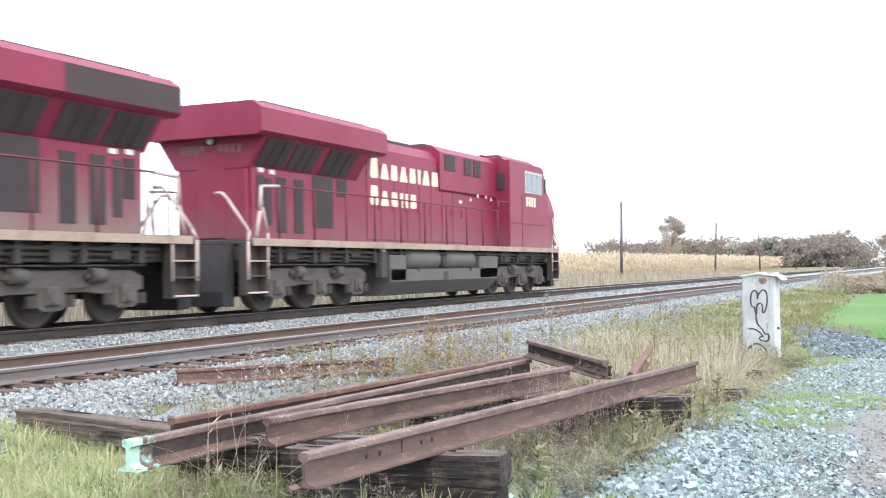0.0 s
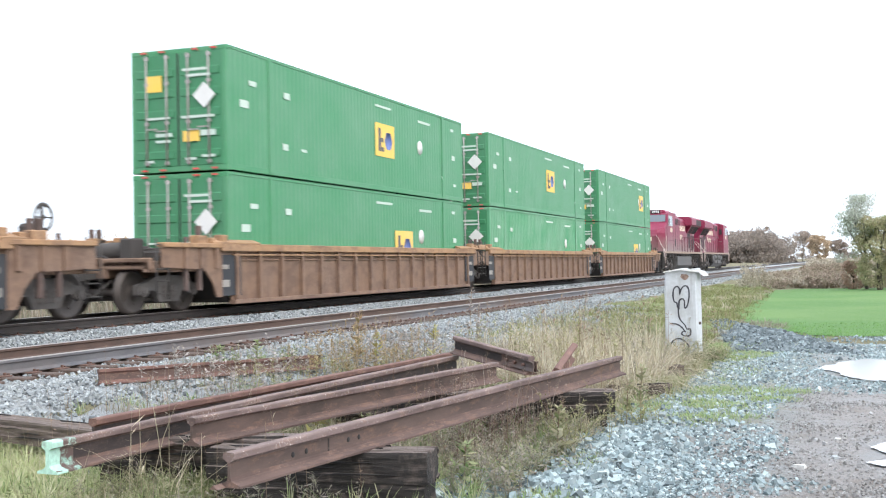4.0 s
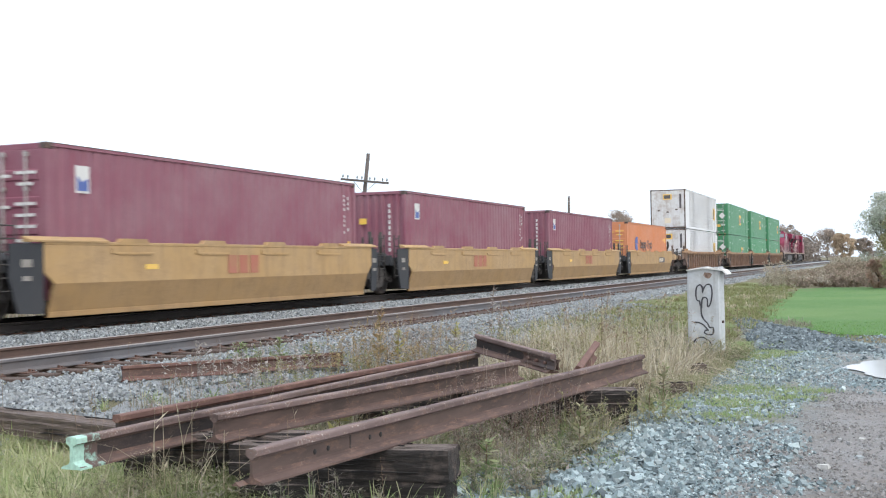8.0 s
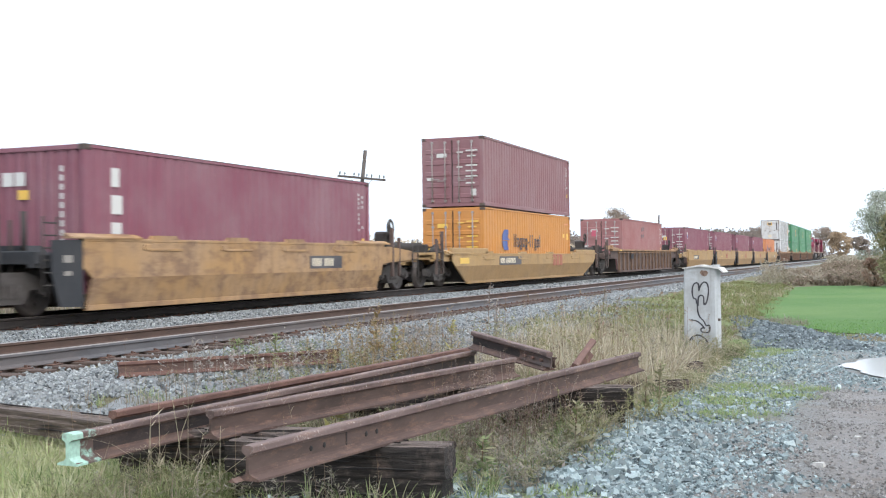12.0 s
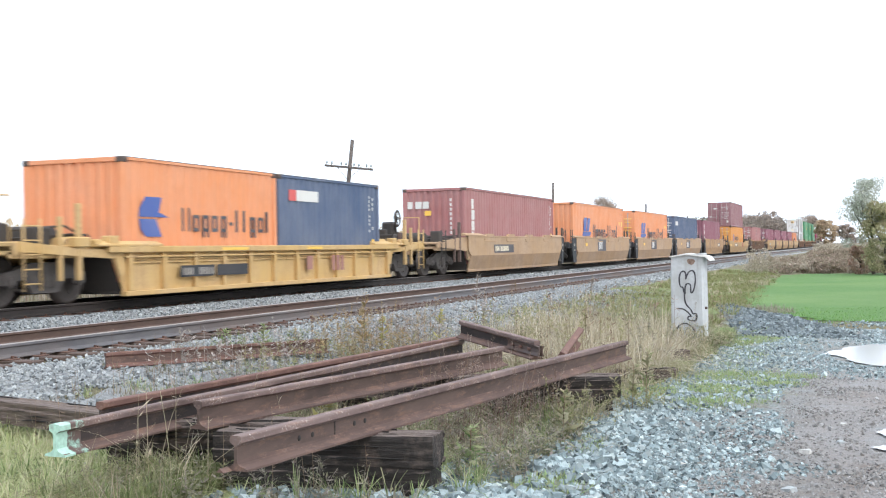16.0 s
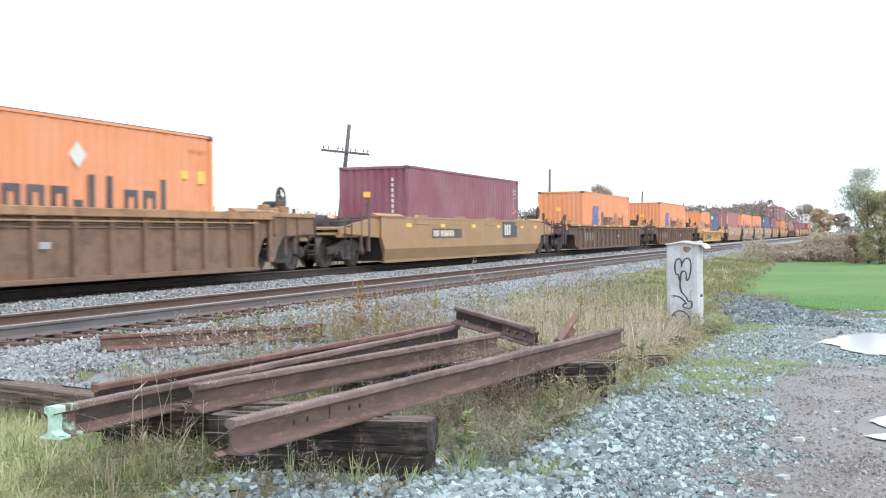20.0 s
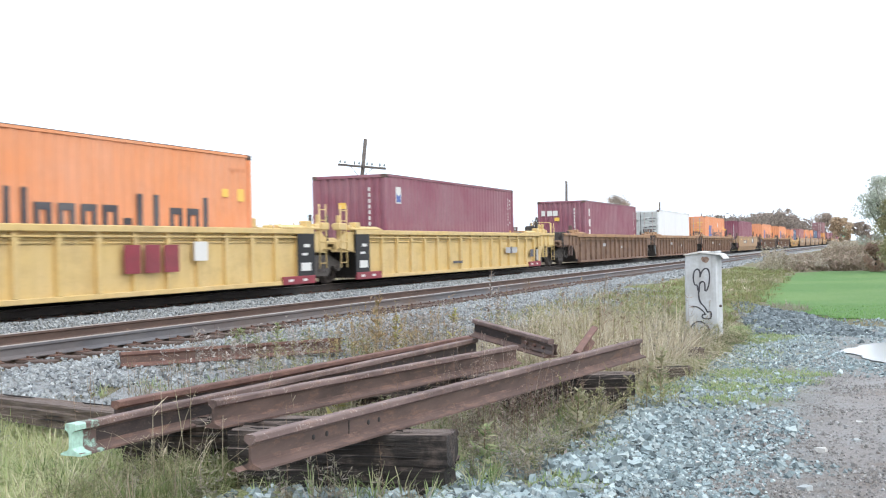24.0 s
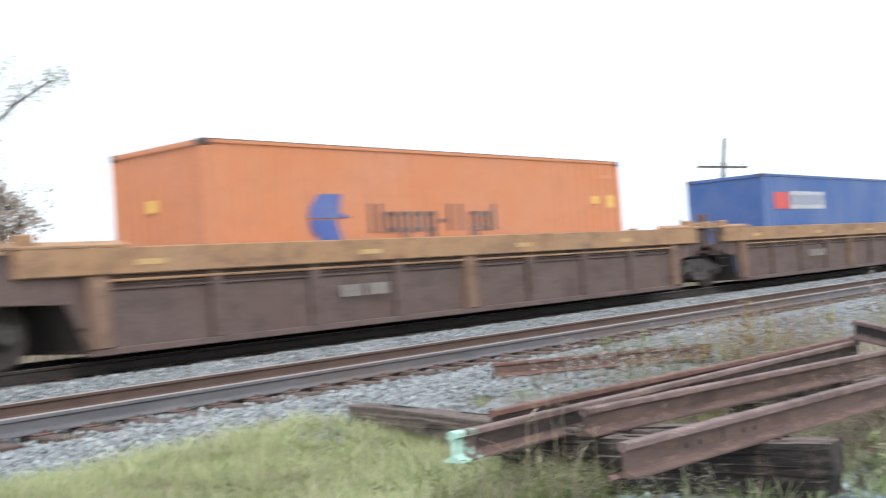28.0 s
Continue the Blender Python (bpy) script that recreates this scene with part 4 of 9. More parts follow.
def well_unit(u, style, rear, front, label, signs=()):
    """One well with its end platforms. rear, front: 'car' for a car's own end with truck and coupler, 'share' where it owns the shared truck, 'hung' where the next one does."""
    st = STYLES[style]
    c = rides(thing("well_car", label, "well car", "well cars of the train"), u)
    lb, lt, top = st["lb"], st["lt"], st["top"]
    pm = st["paint"]
    smooth = "kink" in st
    for s in (1, -1):
        if smooth:
            kink = st["kink"]
            if style == "smooth_low":
                for e in (1, -1):
                    y0, y1 = sorted((e * 6.3, e * 9.95))
                    mesh_part("end_coaming", shared((style, "coam", s, e), "end_coaming", lambda: Geo().box(s * 1.44 - 0.05, s * 1.44 + 0.06, y0, y1, top, top + 0.2, 0.015), pm), c)

            def upper():
                out = end_outline(lb, lt, kink, top, max(0.86, kink + 0.02))
                out = [(-lt + 0.25, kink), (lt - 0.25, kink), (lt, max(kink, 0.86)), (lt, top), (-lt, top), (-lt, max(kink, 0.86))]
                return Geo().prism(out, "x", s * 1.47 - 0.02, s * 1.47 + 0.02).box(s * 1.44 - 0.06, s * 1.44 + 0.06, -lt, lt, top - 0.05, top + 0.012, 0.01)

            def lower():
                a, b = s * 1.49, s * 1.33
                z0 = 0.10
                y1 = lt - 0.25
                v = [(a, -y1, kink), (a, y1, kink), (b, lb, z0), (b, -lb, z0), (a - s * 0.05, -y1, kink), (a - s * 0.05, y1, kink), (b - s * 0.05, lb, z0), (b - s * 0.05, -lb, z0)]
                g = Geo().add(v, [(0, 1, 2, 3), (4, 5, 6, 7), (0, 4, 5, 1), (3, 2, 6, 7), (0, 3, 7, 4), (1, 2, 6, 5)])
                return g.box(b - 0.05, b + 0.03, -lb, lb, z0 - 0.03, z0 + 0.07, 0.008)

            mesh_part("side_panel", shared((style, "up", s), "side_panel", upper, pm), c)
            mesh_part("lower_panel", shared((style, "low", s), "lower_panel", lower, st["low_paint"]), c)
            for k in (-0.62, -0.2, 0.2, 0.62):
                mesh_part("container_guide", shared((style, "guide", s), "container_guide",
                          lambda: Geo().prism([(-0.46, top), (0.46, top), (0.38, top + 0.085), (-0.38, top + 0.085)], "x", s * 1.44 - 0.05, s * 1.44 + 0.06), pm), c, pose(0, k * lt, 0))
                mesh_part("stiffener", shared((style, "stiff", s), "stiffener", lambda: Geo().box(s * 1.5 - 0.012, s * 1.5 + 0.012, -0.55, 0.55, top - 0.22, top - 0.17, 0.005)
                          .box(s * 1.5 - 0.012, s * 1.5 + 0.012, -0.7, -0.5, top - 0.2, top - 0.09, 0.005), pm), c, pose(0, k * lt, 0))
        else:
            ch = st["chord"]
            mesh_part("side_panel", shared((style, "pan", s), "side_panel", lambda: Geo().prism(end_outline(lb, lt, 0.14, top - 0.02), "x", s * 1.38 - 0.012, s * 1.38 + 0.012), pm), c)
            mesh_part("top_chord", shared((style, "cho", s), "top_chord", lambda: Geo().box(s * 1.42 - 0.1, s * 1.42 + 0.1, -lt, lt, top - ch, top, 0.015)
                      .box(s * 1.42 - 0.09, s * 1.42 + 0.06, -lb, lb, top - ch - 0.1, top - ch - 0.06, 0.008), st["chord_paint"]), c)
            mesh_part("bottom_chord", shared((style, "bot", s), "bottom_chord", lambda: Geo().box(s * 1.4 - 0.08, s * 1.4 + 0.09, -lb, lb, 0.1, 0.2, 0.012), pm), c)
            n = int(2 * lb / st["rib"])
            for k in range(n + 1):
                yk = -lb + 0.15 + k * (2 * lb - 0.3) / n
                big = style == "wide" and k % 4 == 0
                key = (style, "rib", s, big)
                wd = 0.16 if big else (0.1 if style == "wide" else 0.065)
                out = 0.13 if big else 0.10
                # heavy posts and dark-car ribs get a lighter brown to look lit
                mesh_part("rib", shared(key, "rib", lambda: Geo().prism([(s * 1.385, 0.19), (s * (1.385 + out), 0.21), (s * (1.385 + out), top - ch - 0.16), (s * (1.385 + out * 0.7), top - ch), (s * 1.385, top - ch)], "y", -wd, wd),
                          OXIDE if big or style == "dark" else pm), c, pose(0, yk, 0))
    mesh_part("well_floor", shared((style, "floor"), "well_floor", lambda: Geo().box(-1.3, 1.3, -lb, lb, 0.14, 0.24, 0.02)
              .prism([(-lb, 0.2), (-lb - 0.35, 1.0), (-lb - 0.3, 1.0), (-lb + 0.05, 0.2)], "x", -1.3, 1.3).prism([(lb, 0.2), (lb + 0.35, 1.0), (lb + 0.3, 1.0), (lb - 0.05, 0.2)], "x", -1.3, 1.3), UNDER), c)
    for e, kind in ((-1, rear), (1, front)):
        own = kind == "car"
        tip = st["end"] + 1.15 if own else {"smooth": 7.6, "smooth_tan": 7.6, "smooth_rusty": 7.6, "yellow_short": 7.7}.get(style, 9.65)
        y0, y1 = sorted((e * (lb + 0.3), e * tip))
        ends = DARK_END if style in SHORT and not own else pm
        key = (style, "plat", e, own)
        mesh_part("end_platform", shared(key, "end_platform", lambda: Geo().box(-1.32, 1.32, y0, y1, 0.98, 1.1, 0.02)
                  .box(-0.32, 0.32, y0, y1, 0.74, 1.0, 0.03).box(-1.4, 1.4, y0 if e < 0 else y1 - 0.1, y0 + 0.1 if e < 0 else y1, 0.92, 1.16, 0.02)
                  .box(-1.35, -1.2, y0, y1, 0.86, 1.0, 0.015).box(1.2, 1.35, y0, y1, 0.86, 1.0, 0.015)
                  .prism([(-1.0, 1.08), (1.0, 1.08), (0.8, 1.26), (-0.8, 1.26)], "y", min(e * (lb + 0.5), e * (lb + 1.1)), max(e * (lb + 0.5), e * (lb + 1.1))), ends), c)
        # curved guards that carry the side walls out over the truck
        for s in (1, -1):
            if (own and (lt > 9.5 or style in ("brown", "yellow"))) or (style in SHORT and not own):
                break
            mesh_part("end_guard", shared((style, "guard", e, s, own), "end_guard", lambda: Geo().prism(
                [(e * (lt - 0.5), top - 0.06), (e * (lt + 0.55), top - 0.06), (e * (tip - 0.05), 1.16), (e * (tip - 0.05), 0.98), (e * (lb + 0.5), 0.84), (e * (lb + 0.28), 0.84), (e * (lb + 0.15), 0.5), (e * (lb - 0.02), 0.5)],
                "x", s * 1.40 - 0.03, s * 1.40 + 0.03), ends), c)
        for s in (1, -1):
            mesh_part("deflector", shared((style, "defl", e, s), "deflector", lambda: Geo().prism(
                [(s * 1.33, top + 0.0), (s * 1.52, top + 0.0), (s * 1.52, top + 0.03), (s * 1.33, top + 0.10)], "y", min(e * (lt - 1.7), e * (lt + 0.35)), max(e * (lt - 1.7), e * (lt + 0.35))), st.get("chord_paint", pm)), c)
        if not smooth:
            # brackets and lashing boxes on the chord's ends, and stiffening bars under the chord
            cp = st["chord_paint"]
            for s in (1, -1):
                for d, hh, ll in ((0.15, 0.2, 0.14), (0.62, 0.13, 0.1), (1.05, 0.17, 0.2)):
                    mesh_part("bracket", shared((style, "brk", hh, ll, s), "bracket", lambda: Geo().box(s * 1.36 - 0.1, s * 1.36 + 0.12, -ll, ll, top - 0.02, top + hh, 0.02), cp), c, pose(0, e * (lt - 0.35 + d), 0))
                y0, y1 = sorted((e * 0.05, e * (lb - 0.1)))
                mesh_part("stiffener", shared((style, "bars", s, e), "stiffener", lambda: Geo().tube((s * 1.41, y0, top - st["chord"] - 0.13), (s * 1.41, y1, top - st["chord"] - 0.13), 0.018, 6)
                          .tube((s * 1.41, y0, top - st["chord"] - 0.2), (s * 1.41, y1, top - st["chord"] - 0.2), 0.018, 6), pm), c)
                mesh_part("lashing_post", shared((style, "lash", s), "lashing_post", lambda: Geo().box(s * 1.3 - 0.05, s * 1.3 + 0.05, -0.05, 0.05, 1.1, top + 0.38, 0.012)
                          .box(s * 1.3 - 0.12, s * 1.3 + 0.06, -0.2, 0.2, top + 0.06, top + 0.14, 0.012), cp if style == "yellow" else OXIDE_DARK), c, pose(0, e * (lt + 0.62), 0))
        if own or kind == "share":
            add_truck(c, e * (st["end"] if own else {"smooth": 7.85, "smooth_tan": 7.85, "smooth_rusty": 7.85, "yellow_short": 8.0}.get(style, 9.87)))
        if own:
            # brake gear, pipes and brackets crowding the platform
            rr = random.Random(int(u * 10) + e)
            for k in range(8):
                xa, ya, za = rr.uniform(-1.1, 1.0), e * rr.uniform(lt + 0.2, tip - 0.25), rr.uniform(1.1, 1.18)
                part("brake_box", Geo().box(xa - rr.uniform(0.08, 0.25), xa + rr.uniform(0.08, 0.25), ya - rr.uniform(0.08, 0.28), ya + rr.uniform(0.08, 0.28), 1.08, za + rr.uniform(0.08, 0.42), 0.03), UNDER, c)
            for k in range(4):
                za = rr.uniform(1.18, 1.45)
                part("air_pipe", Geo().bar([(1.28, e * (lt + 0.1), 1.1), (1.22, e * (lt + 0.3 + 0.2 * k), za), (rr.uniform(-0.6, 0.9), e * (tip - 0.25 - 0.1 * k), za - 0.1), (rr.uniform(-0.6, 0.9), e * (tip - 0.2), 1.08)], 0.022, 5), UNDER, c)
            for s in (1, -1):
                part("ladder_post", Geo().box(s * 1.4 - 0.05, s * 1.4 + 0.05, e * (lt + 0.75) - 0.05, e * (lt + 0.75) + 0.05, 0.45, 1.85, 0.01).box(s * 1.4 - 0.04, s * 1.4 + 0.04, e * (lt + 1.25) - 0.04, e * (lt + 1.25) + 0.04, 0.45, 1.6, 0.01), pm if style.startswith("yellow") else OXIDE_DARK, c)
            part("coupler", coupler_geo(e, e * (st["end"] + 1.78)), UNDER, c)
            for s in (1, -1):
                add_ladder(c, pm if style.startswith("yellow") else UNDER, s * 1.44, e * (tip - 0.35), 0.3, 1.55 if style != "yellow" else 1.9, 0.42, 5)
            if style.startswith("yellow"):
                part("handrail", Geo().bar([(1.25, e * (tip - 0.02), 1.1), (1.25, e * (tip - 0.02), 1.95), (0.4, e * (tip - 0.02), 1.95), (0.4, e * (tip - 0.02), 1.1)], 0.016), pm, c)
            if e > 0:
                stand = part("brake_stand", Geo().box(0.45, 0.85, tip - 1.25, tip - 0.95, 1.08, 1.8, 0.06).tube((-0.7, tip - 0.9, 1.35), (0.2, tip - 0.9, 1.35), 0.2, 12)
                             .tube((0.9, tip - 1.1, 1.3), (0.9, tip - 1.1, 2.1), 0.03).box(0.2, 1.1, tip - 1.7, tip - 1.4, 1.06, 1.4, 0.03), UNDER, c, "grimy brake gear")
                part("brake_wheel", Geo().lathe([(0.22, -0.03), (0.28, 0), (0.22, 0.03), (0.2, 0), (0.22, -0.03)], "x", (0.95, tip - 1.1, 1.9), 18).tube((0.93, tip - 1.1, 1.9), (0.97, tip - 1.1, 1.9), 0.05)
                     .tube((0.95, tip - 1.35, 1.9), (0.95, tip - 0.85, 1.9), 0.012).tube((0.95, tip - 1.1, 1.65), (0.95, tip - 1.1, 2.15), 0.012), UNDER, stand)
            else:
                part("air_reservoir", Geo().tube((-0.6, -tip + 0.5, 1.3), (0.7, -tip + 0.5, 1.3), 0.19, 12).box(-0.9, -0.3, -tip + 0.9, -tip + 1.5, 1.08, 1.5, 0.03)
                     .tube((0.8, -tip + 1.0, 1.1), (0.8, -tip + 1.6, 1.35), 0.12, 10), UNDER, c)
        else:
            add_ladder(c, pm if style.startswith("yellow") else UNDER, 1.44, e * (tip - 0.3), 0.45, 2.1 if style.startswith("yellow") else 1.75, 0.36, 6)
            part("joint_casting", Geo().box(-0.35, 0.35, min(e * (tip - 0.4), e * (tip + 0.2)), max(e * (tip - 0.4), e * (tip + 0.2)), 0.6, 1.05, 0.05)
                 .tube((0.75, e * (tip - 0.1), 0.55), (0.75, e * (tip - 0.1), 1.7), 0.03).tube((1.0, e * (tip - 0.15), 1.1), (1.0, e * (tip - 0.15), 1.85), 0.05), UNDER, c)
        if style in SHORT and not own:
            for s in (1, -1):
                wide, foot = (0.42, 0.3) if e > 0 else (0.8, 0.6)
                part("end_panel", Geo().prism([(e * (lt + 0.004), top - 0.02), (e * (lt + wide), top - 0.04), (e * (lt + wide), 0.75), (e * (lt + foot), 0.18), (e * (lt + 0.004), 0.15)],
                                              "x", s * 1.46 - 0.02, s * 1.46 + 0.02), DARK_END, c)
                if s > 0:
                    yc = e * (lt + wide * 0.5)
                    marks(c, MARK_FADED, [(1.482, 1.487, yc - 0.12, yc + 0.12, 0.95, 1.08), (1.482, 1.487, yc - 0.1, yc + 0.1, 0.72, 0.8)])
        if style in ("yellow", "brown") and own:
            for s in (1, -1):
                y0, y1 = sorted((e * (lt - 0.1), e * (tip - 0.3)))
                part("end_side", Geo().prism([(e * (lt - 0.1), top - 0.02), (e * (tip - 0.3), top - 0.02), (e * (tip - 0.3), 0.96), (e * (lt + 0.62), 0.9), (e * (lt + 0.3), 0.62), (e * (lt + 0.12), 0.28), (e * (lt - 0.1), 0.28)],
                                             "x", s * 1.44 - 0.02, s * 1.44 + 0.02), pm, c)
                part("end_chord", Geo().box(s * 1.43 - 0.08, s * 1.43 + 0.1, y0, y1, top - 0.1, top + 0.004, 0.015), st["chord_paint"], c)
                for d in (0.15, 0.75, 1.35):
                    part("rib", Geo().box(s * 1.47 - 0.03, s * 1.47 + 0.04, e * (lt + d) - 0.06, e * (lt + d) + 0.06, 0.92, top - 0.1, 0.01), pm, c)
                if style == "brown":
                    continue
                y0, y1 = sorted((e * (lt - 1.6), e * (lt + 0.0)))
                part("red_sill", Geo().box(s * 1.5 - 0.03, s * 1.5 + 0.03, y0, y1, 0.1, 0.3, 0.01), SILL_RED, c, "dark red foot sill")
                marks(c, MARK_WHITE, [(s * 1.531, s * 1.536, y0 + d, y0 + d + 0.22, 0.17, 0.23) for d in (0.25, 0.95)])
                marks(c, MARK_BLACK, [(s * 1.492, s * 1.497, e * (lt - 1.15) - 0.22, e * (lt - 1.15) + 0.22, 0.5, 0.8)])
                marks(c, GALV, [(s * 1.492, s * 1.5, e * (lt - 0.4) - 0.12, e * (lt - 0.4) + 0.12, 0.35, 0.8)])
        elif style == "yellow":
            for s in (1, -1):
                y0, y1 = sorted((e * (lt - 0.85), e * (lt + 0.02)))
                part("black_panel", Geo().box(s * 1.5 - 0.012, s * 1.5 + 0.012, y0, y1, 0.24, top - 0.02, 0.004), BLACK, c, "black data panel")
                y0, y1 = sorted((e * (lt - 1.6), e * (lt + 0.0)))
                part("red_sill", Geo().box(s * 1.5 - 0.03, s * 1.5 + 0.03, y0, y1, 0.1, 0.3, 0.01), SILL_RED, c, "dark red foot sill")
                marks(c, MARK_WHITE, [(s * 1.531, s * 1.536, y0 + d, y0 + d + 0.22, 0.17, 0.23) for d in (0.25, 0.95)])
                yc = e * (lt - 0.45)
                marks(c, MARK_WHITE, [(s * 1.515, s * 1.52, yc - 0.25, yc + 0.25, 0.42, 0.62), (s * 1.515, s * 1.52, yc - 0.2, yc + 0.1, 0.8, 0.86), (s * 1.515, s * 1.52, yc - 0.1, yc + 0.2, 1.0, 1.08)])
        if style == "brown" and u > -90:
            y0, y1 = sorted((e * (lt - 0.95), e * (lt - 0.05)))
            part("dark_panel", Geo().box(1.41, 1.44, y0, y1, 0.3, 1.22, 0.004), DARK_END, c, "dark data panel")
            yc = e * (lt - 0.33)
            marks(c, MARK_FADED, [(1.441, 1.446, yc - 0.3, yc + 0.1, 0.5, 0.66), (1.441, 1.446, yc - 0.3, yc + 0.06, 0.9, 1.0)])
    face = 1.492 if smooth else 1.5
    for kind, *a in signs:
        if kind == "plate":      # material, y0, y1, z0, z1
            mat, a0, a1, b0, b1 = a
            on_chord = not smooth and b1 > top - st["chord"]
            plate(c, "marking_panel", mat, 1.521 if on_chord else face, a0, a1, b0, b1)
        elif kind == "word":     # material, y, z, height, spec
            mat, yy, zz, hh, spec = a
            blocks(c, "lettering", mat, face + 0.007, yy, zz, hh, spec)
    return c


def reporting(y, z, n=9):
    """A black panel with a row of light marks."""
    return [("plate", MARK_BLACK, y, y + 0.19 * n + 0.25, z, z + 0.32), ("word", MARK_CREAM, y + 0.12, z + 0.06, 0.2, "TTTT TTTTTTTTTT"[:n + 1])]


def reporting_big(y, z):
    return [("plate", MARK_BLACK, y, y + 1.95, z, z + 0.62), ("word", MARK_WHITE, y + 0.28, z + 0.1, 0.42, "TTT")]


BROWN_L = "rust-brown ribbed well car with tan top chord"
DARK_L = "weathered dark brown ribbed well car of the train"
OCHRE_L = "dirty faded ochre smooth-sided well car"
YELLOW_L = "bright yellow ribbed well car with black panels and red foot sills"
WIDE_L = "dark brown well car with deep tan top chord and heavy posts"

well_unit(-15.35, "brown", "share", "car", BROWN_L)
well_unit(-34.95, "brown", "share", "hung", BROWN_L)
well_unit(-54.2, "brown", "car", "hung", BROWN_L)
well_unit(-78.2, "brown", "car", "car", BROWN_L)
FIVE = (-100.0, -115.95, -131.55, -147.2, -162.95)
for k, u in enumerate(FIVE):
    well_unit(u, "smooth", "car" if k == 4 else "share", "car" if k == 0 else "hung", OCHRE_L,
              [("word", MARK_FADED_RED, -0.8, 0.76, 0.4, "MMM"), ("plate", MARK_YELLOW, -3.7, -3.3, 0.88, 0.98)] if 0 < k < 4 else reporting(1.9, 0.72) if k == 0 else reporting(-3.9, 0.72, 12))
well_unit(-184.8, "dark", "car", "car", DARK_L, [("plate", DARK_END, -5.2, -4.5, 0.85, 1.1), ("plate", MARK_YELLOW, -8.2, -7.7, 1.28, 1.36)])
well_unit(-208.6, "smooth_low", "car", "car", OCHRE_L, reporting(-5.0, 0.70, 13) + [("word", MARK_FADED_RED, 2.3, 0.62, 0.48, "MMM"), ("plate", MARK_YELLOW, -9.2, -8.3, 0.78, 0.98)])
FIVE_B = (-230.5, -246.5, -261.9, -277.65, -293.55)
for k, u in enumerate(FIVE_B):
    well_unit(u, "smooth_tan" if k else "smooth_rusty", "car" if k == 4 else "share", "car" if k == 0 else "hung", "dull tan smooth-sided well car, scuffed" if k else "rust-patched ochre smooth-sided well car, badly scraped",
              reporting_big(-1.9, 0.68) + [("plate", MARK_YELLOW, -4.6, -4.2, 0.95, 1.1)] if 0 < k < 4 else reporting(2.0, 0.74, 8) if k == 0 else reporting(-3.6, 0.74, 12))
well_unit(-313.4, "yellow_short", "car", "car", "weathered yellow ribbed well car, rolling on the main track",
          [("word", MARK_DULL, 2.4, 0.4, 0.4, "TTT"), ("plate", DARK_END, -4.6, -3.3, 0.42, 0.66), ("plate", DARK_END, -3.2, -1.9, 0.42, 0.66), ("word", MARK_FADED, -4.5, 0.46, 0.15, "TTTT  TTTTTT"), ("plate", MARK_DULL, 1.0, 1.3, 0.45, 0.8), ("plate", MARK_YELLOW, -3.0, -1.9, 0.97, 1.03), ("plate", MARK_YELLOW, 1.0, 1.8, 0.97, 1.03)])
for u in (-335.3, -359.1):
    well_unit(u, "dark", "car", "car", DARK_L, [("plate", MARK_YELLOW, k, k + 0.45, 1.3, 1.37) for k in (-8.4, -5.0, -1.8, 1.6, 5.1, 8.6)]
              + [("word", MARK_FADED, -7.0, 0.55, 0.42, "T T T T"), ("plate", GALV, 1.2, 1.6, 0.7, 0.82)])
well_unit(-383.1, "smooth_long", "car", "car", OCHRE_L, reporting(-4.6, 0.80, 14) + reporting_big(3.1, 0.78)
          + [("plate", MARK_YELLOW, k, k + 0.4, 1.16, 1.28) for k in (-6.8, -3.8, -0.6, 2.4, 5.6, 7.6)])
THREE = (-407.1, -427.0, -446.7)
for k, u in enumerate(THREE):
    well_unit(u, "brown", "car" if k == 2 else "share", "car" if k == 0 else "hung", BROWN_L, [("plate", GALV, 0.6, 0.9, 0.72, 0.84), ("plate", GALV, -3.6, -3.0, 0.85, 1.0)])
THREE_Y = (-470.4, -490.3, -510.05)
for k, u in enumerate(THREE_Y):
    signs = [[("plate", GALV, 4.2, 4.75, 0.68, 0.9), ("plate", MARK_BLACK, 4.75, 4.95, 0.66, 0.92), ("plate", GALV, 4.95, 5.6, 0.68, 0.9), ("plate", MARK_BLACK, -1.4, -0.5, 0.4, 0.48)],
             [("plate", MARK_WHITE, 3.5, 4.0, 0.75, 1.15), ("word", SILL_RED, 1.2, 0.54, 0.55, "MMM")],
             [("plate", MARK_WHITE, 2.75, 3.25, 0.75, 1.15), ("plate", SILL_RED, 4.5, 4.75, 0.6, 0.75), ("plate", MARK_BLACK, -2.2, -1.5, 0.4, 0.48)]][k]
    well_unit(u, "yellow", "car" if k == 2 else "share", "car" if k == 0 else "hung", YELLOW_L, signs)
THREE_W = (-534.1, -554.0, -574.15)
for k, u in enumerate(THREE_W):
    well_unit(u, "wide", "car" if k == 2 else "share", "car" if k == 0 else "hung", WIDE_L,
              [("plate", OCHRE_YELLOW, j, j + 0.5, 1.32, 1.4) for j in (-7.5, -3.0, 1.5, 5.5)] + [("word", MARK_FADED, -3.5, 0.62, 0.2, "TTTT TTTT")])

# -- what the cars carry --
FLOOR = 0.25
HC, STD = 2.896, 2.591


